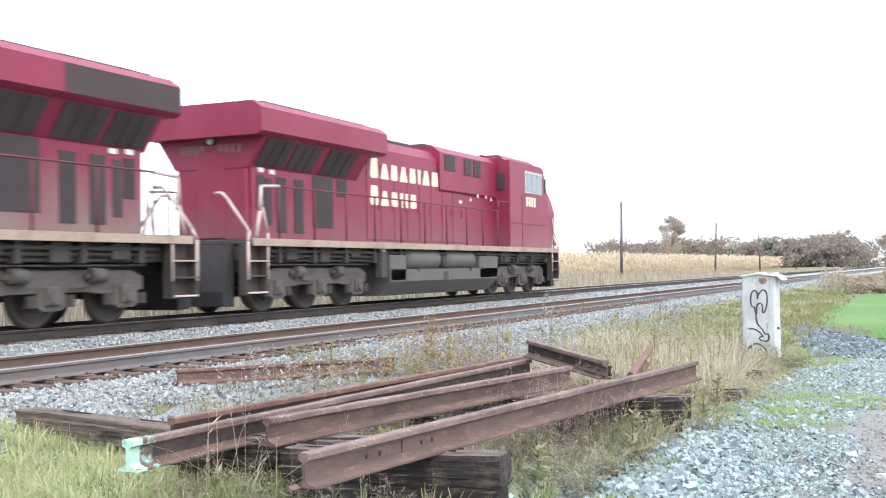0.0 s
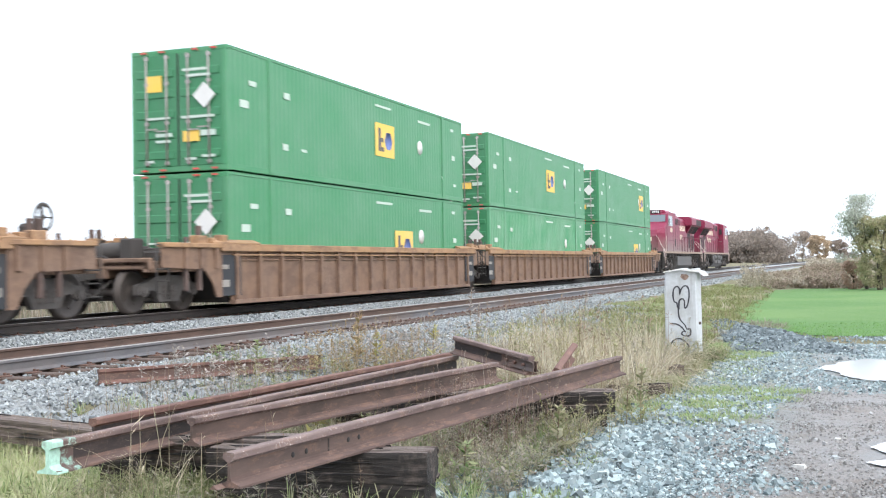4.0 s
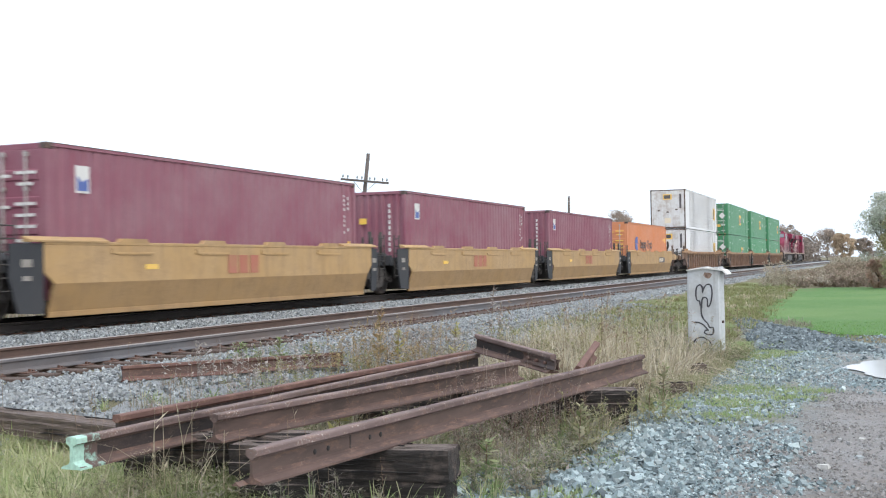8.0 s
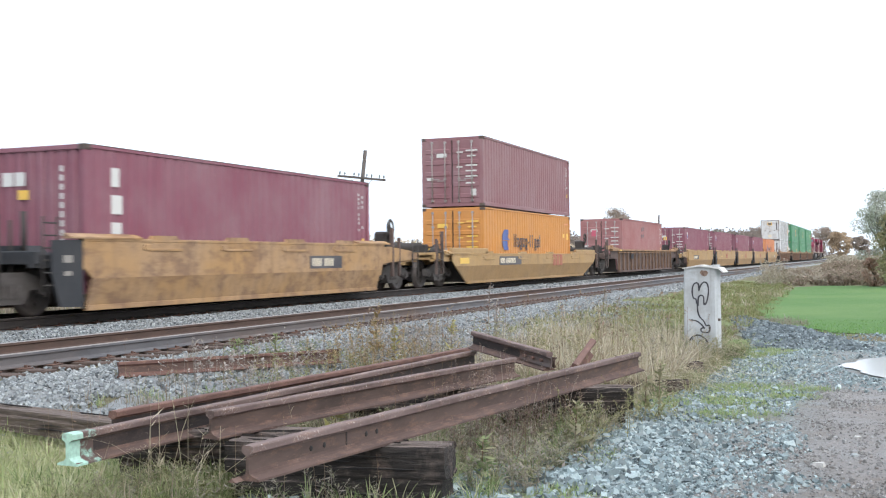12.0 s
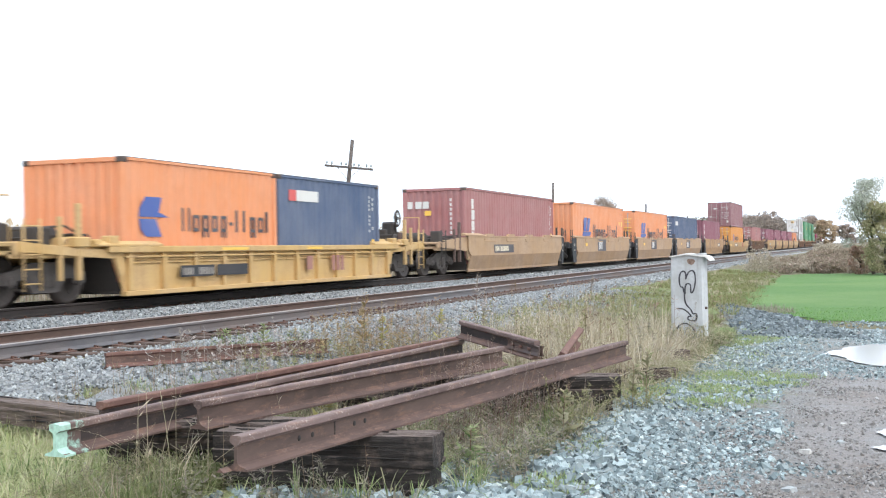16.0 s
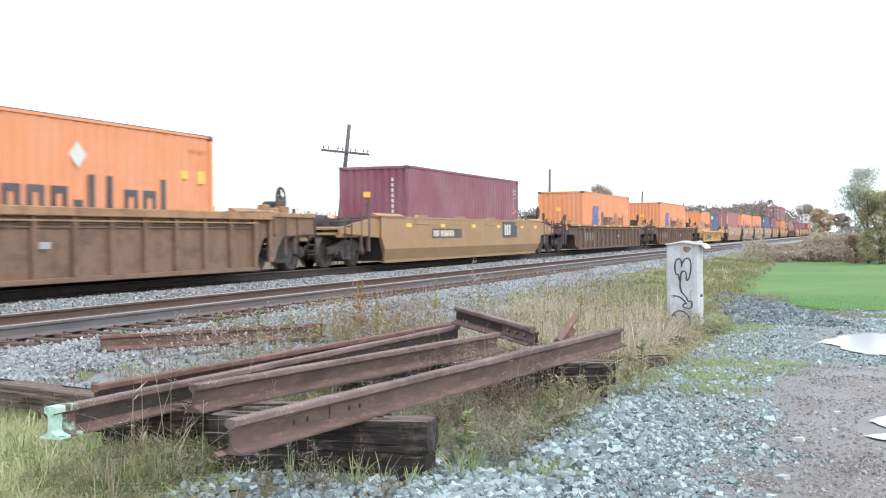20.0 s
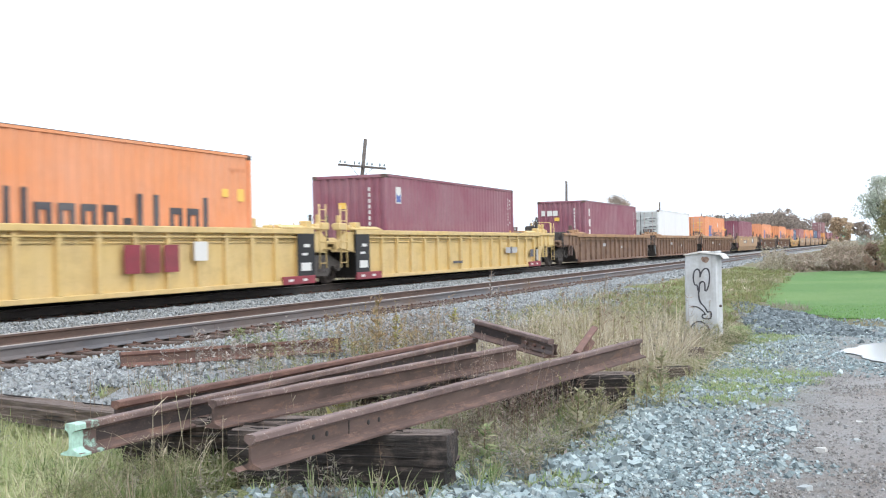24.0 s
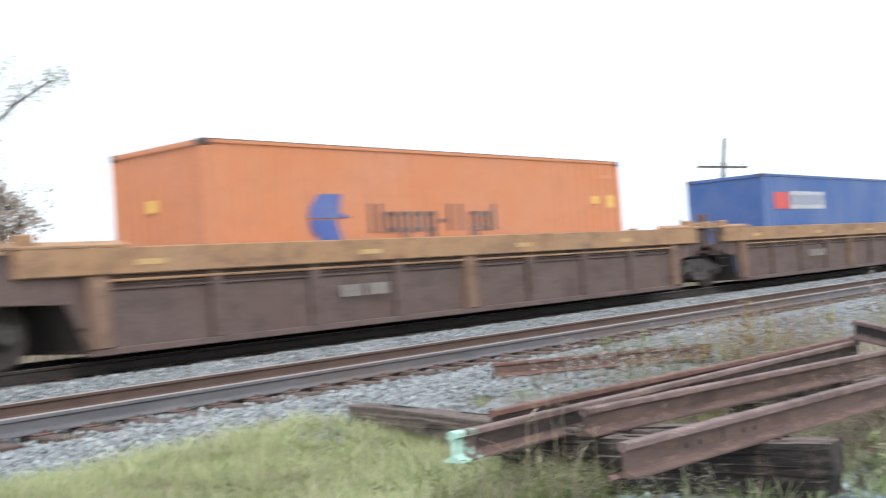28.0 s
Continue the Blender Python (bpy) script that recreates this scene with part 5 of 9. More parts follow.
def small_marks(c, h, w, zt, material=MARK_WHITE):
    """Rows of small marks at the forward end of the near wall."""
    x = w - 0.012
    marks(c, material, [(x, x + 0.006, h - 0.71, h - 0.65, zt - d - 0.07, zt - d) for d in (0.35, 0.47, 0.59, 0.71, 0.9, 1.02, 1.14, 1.33)])
    marks(c, material, [(x, x + 0.006, h - 0.49, h - 0.42, zt - d - 0.08, zt - d) for d in (0.4, 0.54, 0.68, 1.25)] + [(x, x + 0.006, h - 0.75, h - 0.62, zt - 2.5, zt - 2.42)])
    plate(c, "warning_mark", MARK_YELLOW, x, h - 0.5, h - 0.36, zt - 1.75, zt - 1.6)


def end_marks(c, h, w, zt, material=MARK_WHITE):
    """Marks on the door end."""
    y = -h - 0.04
    marks(c, material, [(x0, x1, y - 0.006, y, zt - d - 0.055, zt - d) for x0, x1, d in ((0.55, 1.02, 0.5), (0.2, 0.45, 0.55), (0.6, 0.95, 0.7), (0.55, 1.0, 1.05), (0.55, 0.98, 1.25), (0.55, 1.0, 1.45), (0.2, 0.42, 1.1), (0.55, 0.9, 1.7))]
          + [(0.75, 0.95, y - 0.006, y, zt - 2.2, zt - 1.95), (-0.6, -0.2, y - 0.006, y, zt - 0.75, zt - 0.6), (-1.0, -0.75, y - 0.006, y, zt - 1.6, zt - 1.5)])


def logo_word(c, z):
    """A plain blue emblem and a short row of dark bars."""
    x = 1.209
    part("emblem", Geo().prism([(-3.72, z - 0.12), (-3.2, z - 0.12), (-3.34, z + 0.24), (-3.95, z + 0.24), (-3.9, z + 0.05)], "x", x, x + 0.007), MARK_BLUE, c, "blue emblem")
    part("emblem", Geo().prism([(-3.96, z + 0.27), (-2.95, z + 0.27), (-3.25, z + 0.36), (-3.18, z + 0.68), (-3.72, z + 0.68), (-3.92, z + 0.45)], "x", x, x + 0.007), MARK_BLUE, c, "blue emblem")
    blocks(c, "lettering", MARK_BLACK, x, -2.5, z, 0.52, "Hxpxp-TTpxT", "dark letter-sized bar", gap=0.21)


def logo_large(c):
    """A tall blue emblem of two leaning strokes and a long row of large dark bars."""
    x = 1.209
    part("emblem", Geo().prism([(-3.86, 1.72), (-3.35, 1.72), (-3.12, 2.42), (-3.62, 2.43), (-3.84, 2.3)], "x", x, x + 0.007), MARK_BLUE, c, "blue emblem")
    part("emblem", Geo().prism([(-3.24, 1.72), (-2.72, 1.72), (-2.36, 2.4), (-2.92, 2.41)], "x", x, x + 0.007), MARK_BLUE, c, "blue emblem")
    part("emblem", Geo().prism([(-4.25, 1.2), (-2.62, 1.2), (-2.6, 1.5), (-2.3, 1.58), (-2.28, 1.7), (-3.98, 1.7)], "x", x, x + 0.007), MARK_BLUE, c, "blue emblem")
    blocks(c, "lettering", MARK_BLACK, x, -1.76, 1.22, 0.88, "Hxpxp-TTpxT", "large dark letter-sized bar", gap=0.19)


def orange_box(a, b, z=FLOOR, height=HC, doors=False, word_z=None, material=ORANGE):
    c = container(a, b, z, height, material, "orange corrugated shipping container with blue emblem, in a well car", doors, bars=BAR_STEEL if doors else None)
    h, w = (b - a) / 2, 1.219
    if b - a > 10:
        logo_large(c) if word_z is None else logo_word(c, z + word_z)
    x = w - 0.012
    marks(c, MARK_YELLOW, [(x, x + 0.006, h - 1.25, h - 1.0, z + height - 1.0, z + height - 0.82), (x, x + 0.006, h - 0.62, h - 0.34, z + height - 1.08, z + height - 0.8)], "warning_mark")
    marks(c, ORANGE_RED if material is ORANGE else ORANGE, [(x, x + 0.005, h - 0.95 + 0.14 * k, h - 0.87 + 0.14 * k, z + height - 0.42, z + height - 0.34) for k in range(5)])
    if doors:
        end_marks(c, h, w, z + height, MARK_YELLOW)
    else:
        end_plate(c, "warning_mark", MARK_YELLOW, -h + 0.01, -0.25, 0.0, z + height - 1.05, z + height - 0.85)
    return c


def maroon_box(a, b, z=FLOOR, height=HC, doors=False, material=MAROON, label="maroon corrugated shipping container in a well car", sticker=False, word=None):
    c = container(a, b, z, height, material, label, doors, bars=BAR_STEEL if doors else None)
    h, w = (b - a) / 2, 1.219
    small_marks(c, h, w, z + height)
    if doors:
        end_marks(c, h, w, z + height)
    else:
        marks(c, MARK_WHITE, [(0.64, 0.71, -h + 0.004, -h + 0.01, z + height - 0.5 - 0.17 * k, z + height - 0.39 - 0.17 * k) for k in range(9)])
        end_plate(c, "warning_mark", MARK_YELLOW, -h + 0.01, -0.35, -0.1, z + height - 1.0, z + height - 0.82)
    if sticker:
        plate(c, "sticker", MARK_WHITE, w - 0.012, -h + 0.75, -h + 1.13, z + height - 0.86, z + height - 0.36)
        part("sticker_print", Geo().prism([(-h + 0.79, z + height - 0.82), (-h + 1.09, z + height - 0.82), (-h + 1.09, z + height - 0.58), (-h + 0.92, z + height - 0.66), (-h + 0.79, z + height - 0.54)], "x", w - 0.006, w - 0.001), MARK_BLUE, c)
        if doors:
            end_plate(c, "door_sticker", MARK_WHITE, -h - 0.045, -0.98, -0.5, z + height - 1.05, z + height - 0.42)
            end_plate(c, "sticker_print", MARK_BLUE, -h - 0.053, -0.92, -0.56, z + height - 1.0, z + height - 0.7)
            end_plate(c, "warning_mark", MARK_YELLOW, -h - 0.045, -0.4, -0.15, z + height - 0.95, z + height - 0.7)
    if word:
        step = 0.4 if word == "long" else 0.52
        for k, wd in enumerate((0.2, 0.27, 0.25, 0.2, 0.27)[:5 if word == "long" else 3]):
            marks(c, MARK_WHITE, [(w - 0.012, w - 0.005, -h + 0.75, -h + 0.75 + wd * 1.2, z + height - 0.76 - step * k, z + height - 0.4 - step * k)], "lettering")
            if k > 2:
                continue
            marks(c, MARK_WHITE, [
                                  (-1.02 + 0.3 * k, -1.02 + 0.3 * k + wd * 0.95, -h + 0.004, -h + 0.01, z + height - 0.74, z + height - 0.48)], "lettering")
    return c


def green_box(a, b, z, height, material, sign_y=None, sign_z=1.1, upper=False):
    c = container(a, b, z, height, material, "bright green long domestic container, one of a stack of two", True, 2.59, 72, 0.036, long_box=True, bars=BAR_STEEL, shallow=material is not GREEN_LOW, end_material=GREEN_DOOR)
    h, w = (b - a) / 2, 1.295
    zt = z + height
    if sign_y is not None:
        plate(c, "sign", MARK_YELLOW, w + 0.004, sign_y - 0.72, sign_y + 0.72, z + sign_z, z + sign_z + 1.0, "yellow company sign")
        part("sign_print", Geo().box(w + 0.011, w + 0.016, sign_y - 0.5, sign_y - 0.32, z + sign_z + 0.15, z + sign_z + 0.85).box(w + 0.011, w + 0.016, sign_y - 0.3, sign_y - 0.08, z + sign_z + 0.15, z + sign_z + 0.28)
             .box(w + 0.011, w + 0.016, sign_y - 0.3, sign_y - 0.12, z + sign_z + 0.43, z + sign_z + 0.56), MARK_BLACK, c)
        part("sign_emblem", Geo().lathe([(0.001, 0), (0.3, 0.001), (0.3, 0.004)], "x", (w + 0.011, sign_y + 0.26, z + sign_z + 0.5), 6), MARK_BLUE, c)
    part("hazard_disc", Geo().lathe([(0.001, 0.004), (0.24, 0.004), (0.24, 0)], "x", (w + 0.002, 3.9, z + height * 0.55), 8), MARK_WHITE, c)
    marks(c, MARK_GREENISH, [(w + 0.002, w + 0.008, yy - ww / 2, yy + ww / 2, zt - dz - hh, zt - dz) for yy, dz, ww, hh in (
        (-5.2, 0.75, 0.3, 0.16), (-6.9, 0.7, 0.35, 0.12), (-7.3, 1.2, 0.4, 0.18), (-5.3, 2.05, 0.28, 0.16), (-4.3, 2.1, 0.3, 0.07), (0.9, 0.3, 1.2, 0.07), (4.3, 0.4, 1.1, 0.08), (7.0, 0.35, 0.3, 0.1), (7.1, 1.3, 0.3, 0.16), (6.0, 2.1, 0.2, 0.1), (7.2, 2.3, 0.25, 0.1))])
    y = -h - 0.04
    marks(c, MARK_GREENISH, [(x0, x1, y - 0.005, y, zt - d1, zt - d0) for x0, x1, d0, d1 in (
        (0.15, 0.8, 0.5, 0.56), (0.25, 0.9, 0.64, 0.7), (0.1, 1.0, 1.6, 1.66), (-0.85, -0.2, 1.6, 1.65), (-0.6, -0.15, 1.98, 2.06), (-0.6, -0.2, 2.14, 2.2), (0.62, 1.02, 1.95, 2.08),
        (-0.9, -0.65, 2.6, 2.66), (0.2, 0.5, 2.57, 2.63), (0.65, 1.0, 2.52, 2.58))])
    part("hazard_diamond", Geo().prism([(0.75, zt - 1.45), (1.05, zt - 1.15), (0.75, zt - 0.85), (0.45, zt - 1.15)], "y", y - 0.045, y - 0.035), MARK_WHITE, c)
    if upper:
        end_plate(c, "sign", MARK_YELLOW, y, -0.85, -0.42, zt - 1.0, zt - 0.62)
        end_plate(c, "warning_mark", MARK_YELLOW, y, 0.15, 0.58, zt - 2.2, zt - 1.95)
    for zz in (z + 0.06, zt - 0.06):
        marks(c, MARK_RED, [(x0, x0 + 0.14, y, y + 0.06, zz - 0.02, zz + 0.02) for x0 in (-1.0, -0.5, 0.4, 0.9)], "reflector")
    return c


def white_box(a, b, z, height):
    c = container(a, b, z, height, WHITE_BOX, "white long domestic container, one of a stack of two", False, 2.59, 28, 0.03, long_box=True, frame_material=WHITE_BOX, end_material=STAINED_WHITE)
    h, w = (b - a) / 2, 1.295
    zt = z + height
    post_me = shared(("white", "post", z), "side_post", lambda: Geo().box(w - 0.01, w + 0.012, -0.02, 0.02, z + 0.15, zt - 0.1), GALV)
    for k in range(26):
        mesh_part("side_post", post_me, c, pose(0, -h + 1.9 + k * 0.53, 0))
    plate(c, "sign", MARK_YELLOW, w + 0.014, h - 2.2, h - 1.2, zt - 1.9, zt - 0.9, "yellow company sign")
    part("sign_print", Geo().box(w + 0.021, w + 0.025, h - 2.05, h - 1.9, zt - 1.8, zt - 1.0).box(w + 0.021, w + 0.025, h - 1.85, h - 1.7, zt - 1.8, zt - 1.0), MARK_BLACK, c)
    part("rear_door", Geo().box(-w + 0.1, w - 0.1, -h - 0.02, -h + 0.01, z + 0.14, zt - 0.1, 0.006), STAINED_WHITE, c)
    for s in (1, -1):
        part("door_edge", Geo().box(s * (w - 0.06) - 0.05, s * (w - 0.06) + 0.05, -h - 0.012, -h + 0.02, z + 0.05, zt - 0.05, 0.006), GRIMY, c, "rusty door frame edge")
    part("door_edge", Geo().box(-w + 0.12, w - 0.12, -h - 0.012, -h + 0.02, zt - 0.09, zt - 0.02, 0.006), GRIMY, c, "rusty door frame edge")
    part("door_edge", Geo().box(-w + 0.12, w - 0.12, -h - 0.026, -h + 0.02, z + 0.03, z + 0.13, 0.006), GRIMY, c, "rusty door frame edge")
    for x0, d in ((-0.75, 1.5), (-0.1, 1.62), (0.55, 1.45)):
        part("hinge_plate", Geo().box(x0, x0 + 0.16, -h - 0.034, -h - 0.02, zt - d - 0.1, zt - d), GRIMY, c)
    end_plate(c, "sign", MARK_YELLOW, -h - 0.02, -0.35, 0.3, zt - 0.75, zt - 0.35, "yellow company sign")
    end_plate(c, "marking_panel", MARK_BLACK, -h - 0.027, -0.28, 0.2, zt - 0.68, zt - 0.42)
    end_plate(c, "warning_mark", MARK_CREAM, -h - 0.02, -0.25, 0.2, zt - 2.5, zt - 2.1)
    part("marking_rows", Geo().box(0.85, 1.0, -h - 0.026, -h - 0.02, zt - 1.4, zt - 0.35), MARK_BLACK, c)
    return c


GAP = 0.03
for a, b, low, sy, lsy in ((-23.4, -7.25, GREEN, 4.7, 2.6), (-43.05, -26.9, GREEN_LOW, 1.2, None), (-62.3, -46.15, GREEN, 1.0, 2.4)):
    green_box(a, b, FLOOR, HC, low, lsy, 0.75)
    green_box(a, b, FLOOR + HC + GAP, HC, GREEN, sy, 1.05, True)
for z in (FLOOR, FLOOR + HC + GAP):
    white_box(-86.3, -70.15, z, HC)
orange_box(-106.1, -93.9, doors=True, height=2.85, word_z=1.35, material=ORANGE_RED)
maroon_box(-122.05, -109.86, sticker=True)
maroon_box(-137.65, -125.46, sticker=True)
maroon_box(-153.3, -141.1, doors=True, sticker=True)
maroon_box(-169.05, -156.85, doors=True, sticker=True)
dots = maroon_box(-190.9, -178.7, doors=True, material=MAROON_LIGHT, label="faded maroon container with four dark stencilled blots, in a well car")
end_plate(dots, "sticker", MARK_PINK, -6.145, -0.55, -0.25, 2.15, 2.5, "pink sticker")
for yy, zz in ((-0.5, 2.6), (-0.1, 2.68), (-0.55, 2.2), (-0.12, 2.22)):
    part("blot", Geo().lathe([(0.001, 0.006), (0.13, 0.005), (0.15, 0)], "x", (1.206, yy, zz), 9), MARK_BLACK, dots)
orange_box(-214.55, -202.35, FLOOR + 0.02, STD, True, 1.12, ORANGE_GOLD)
maroon_box(-214.55, -202.35, FLOOR + 0.02 + STD + GAP, STD, True, MAROON_GREY, "maroon container stacked on an orange one")
maroon_box(-236.6, -224.4, word="down", label="maroon container with white blocks of lettering, in a well car")
navy = container(-252.6, -240.4, FLOOR, HC, NAVY, "navy blue corrugated container in a well car", True, bars=GALV)
small_marks(navy, 6.1, 1.219, FLOOR + HC)
end_marks(navy, 6.1, 1.219, FLOOR + HC)
plate(navy, "sign", MARK_WHITE, 1.21, -5.4, -4.2, 2.45, 2.75)
orange_box(-268.0, -255.8, doors=True)
orange_box(-283.75, -271.55)
maroon_box(-299.65, -287.45, material=MAROON_LIGHT, word="long", label="brick-red faded container with white lettering blocks")
o20 = container(-319.5, -313.42, FLOOR, STD, ORANGE, "short orange container with blue emblem", False, folds=19)
part("emblem", Geo().prism([(-2.3, 1.26), (-1.75, 1.26), (-1.95, 1.62), (-2.52, 1.62), (-2.46, 1.4)], "x", 1.209, 1.216), MARK_BLUE, o20, "blue emblem")
part("emblem", Geo().prism([(-2.52, 1.66), (-1.5, 1.66), (-1.85, 1.76), (-1.75, 2.07), (-2.3, 2.07), (-2.48, 1.85)], "x", 1.209, 1.216), MARK_BLUE, o20, "blue emblem")
blocks(o20, "lettering", MARK_BLACK, 1.209, -1.03, 1.38, 0.5, "Hxpxp-TTpxT", "dark letter-sized bar", gap=0.23)
b20 = container(-313.32, -307.25, FLOOR, STD, NAVY, "short navy blue container with a white and red sign", False, folds=19)
plate(b20, "sign", MARK_WHITE, 1.212, -2.1, -0.9, 2.2, 2.48)
plate(b20, "sign_end", MARK_RED, 1.212, -2.5, -2.12, 2.2, 2.48)
small_marks(b20, 3.03, 1.219, FLOOR + STD)
orange_box(-341.4, -329.2)
orange_box(-365.2, -353.0)
maroon_box(-389.1, -376.9, label="maroon corrugated container with white code rows on its end")
hz = orange_box(-412.7, -400.5, doors=True)
part("hazard_diamond", Geo().prism([(1.5, 2.2), (1.75, 2.45), (1.5, 2.7), (1.25, 2.45)], "x", 1.212, 1.22), MARK_WHITE, hz)
wh = container(-433.2, -421.0, FLOOR, HC, WHITE_BOX, "white refrigerated container with grey door gear", True, bars=BAR_STEEL, shallow=True, end_material=REEFER_END)
end_marks(wh, 6.1, 1.219, FLOOR + HC, MARK_BLACK)
maroon_box(-452.8, -440.6, word="down", label="maroon container with white blocks of lettering, in a brown well car")
maroon_box(-476.5, -464.3, sticker=True, label="maroon container with a small white sticker, in a yellow well car")
orange_box(-496.2, -484.0, doors=True)
cai = maroon_box(-516.15, -503.95, doors=True, material=SALMON, label="faded salmon-red container with white and pink lettering blocks")
blocks(cai, "lettering", MARK_WHITE, 1.211, -5.5, 2.17, 0.52, "TTi", "white company lettering as blocks")
plate(cai, "pink_panel", MARK_PINK, 1.211, -4.4, -3.75, 2.1, 2.62)
blocks(cai, "pink_lettering", MARK_PINK, 1.211, -3.65, 2.17, 0.42, "ixxxx", "pink letter-sized bar", gap=0.18)
part("hazard_diamond", Geo().prism([(1.2, 1.35), (1.48, 1.63), (1.2, 1.91), (0.92, 1.63)], "x", 1.212, 1.22), MARK_WHITE, cai)
gg = container(-539.95, -527.75, FLOOR, HC, GREYGREEN, "grey-green corrugated container with a dark teal door end", True, end_material=GREYGREEN_DARK, bars=GREYGREEN_DARK)
end_marks(gg, 6.1, 1.219, FLOOR + HC)
end_plate(gg, "sticker", ORANGE, -6.15, -0.4, -0.08, 1.85, 2.25)
plate(gg, "faded_word", MARK_GHOST, 1.213, -4.7, -2.3, 1.55, 2.1, "dark smudge over a painted-out word")
se = container(-559.95, -547.75, FLOOR, HC, BLUE, "blue corrugated container with white and red lettering blocks", False)
blocks(se, "lettering", MARK_WHITE, 1.211, -4.1, 2.1, 0.75, "xxxxx", "white company lettering as blocks")
plate(se, "sign_end", MARK_RED, 1.211, -5.35, -4.25, 2.1, 2.6)
small_marks(se, 6.1, 1.219, FLOOR + HC)
orange_box(-580.15, -567.95, FLOOR + 0.08, word_z=1.37, material=ORANGE_RED)

# -- locomotives --
LOCO_YAW = {}


def loco_truck(c, yc):
    for s in (1, -1):
        x = s * 1.08
        f = Geo().prism([(yc - 2.35, 0.62), (yc - 2.35, 0.86), (yc - 2.0, 0.98), (yc + 2.0, 0.98), (yc + 2.35, 0.86), (yc + 2.35, 0.62), (yc + 1.3, 0.56), (yc + 0.9, 0.6), (yc - 0.9, 0.6), (yc - 1.3, 0.56)], "x", x - 0.07, x + 0.07)
        for k in (-1.85, 0.0, 1.85):
            f.prism([(yc + k - 0.3, 0.7), (yc + k - 0.34, 0.38), (yc + k - 0.2, 0.3), (yc + k + 0.2, 0.3), (yc + k + 0.34, 0.38), (yc + k + 0.3, 0.7)], "x", x + s * 0.04 - 0.06, x + s * 0.04 + 0.06)
        frame_ob = part("truck_frame", f, TRUCK, c)
        for k in (-1.85, 0.0, 1.85):
            part("axle_box", Geo().box(x + s * 0.12 - 0.05, x + s * 0.12 + 0.05, yc + k - 0.17, yc + k + 0.17, 0.38, 0.72, 0.03).tube((x + s * 0.1, yc + k, 0.53), (x + s * 0.22, yc + k, 0.53), 0.12, 12), TRUCK, frame_ob)
            sp = Geo()
            for d in (-0.45, 0.45):
                sp.lathe([(0.09, 0), (0.11, 0.03), (0.08, 0.06), (0.11, 0.09), (0.08, 0.12), (0.11, 0.15), (0.08, 0.18), (0.1, 0.21)], "z", (x + s * 0.06, yc + k + d, 0.36), 8)
            part("spring", sp, UNDER, frame_ob)
            bc = Geo().tube((x + s * 0.14, yc + k + 0.62, 0.88), (x + s * 0.14, yc + k + 0.98, 0.9), 0.13, 12).box(x + s * 0.04, x + s * 0.16, yc + k + 0.5, yc + k + 1.1, 0.84, 0.93, 0.01)
            if abs(k) < 1.8 or k < 0:
                part("brake_cylinder", bc, TRUCK, frame_ob)
        part("brake_pipe", Geo().bar([(x + s * 0.16, yc - 2.3, 1.06), (x + s * 0.16, yc + 2.3, 1.06)], 0.02).bar([(x + s * 0.14, yc - 1.0, 1.06), (x + s * 0.14, yc - 0.9, 0.7), (x + s * 0.14, yc - 0.4, 0.66)], 0.018), UNDER, frame_ob)
    for k in (-1.85, 0.0, 1.85):
        add_wheel(c, yc + k, 0.53)


def side_panels(c, name, mat, x, spans, z0, z1, thick=0.012, label=""):
    for a, b in spans:
        part(name, Geo().box(x - thick if x > 0 else x - thick, x + thick, a, b, z0, z1, 0.006), mat, c, label)


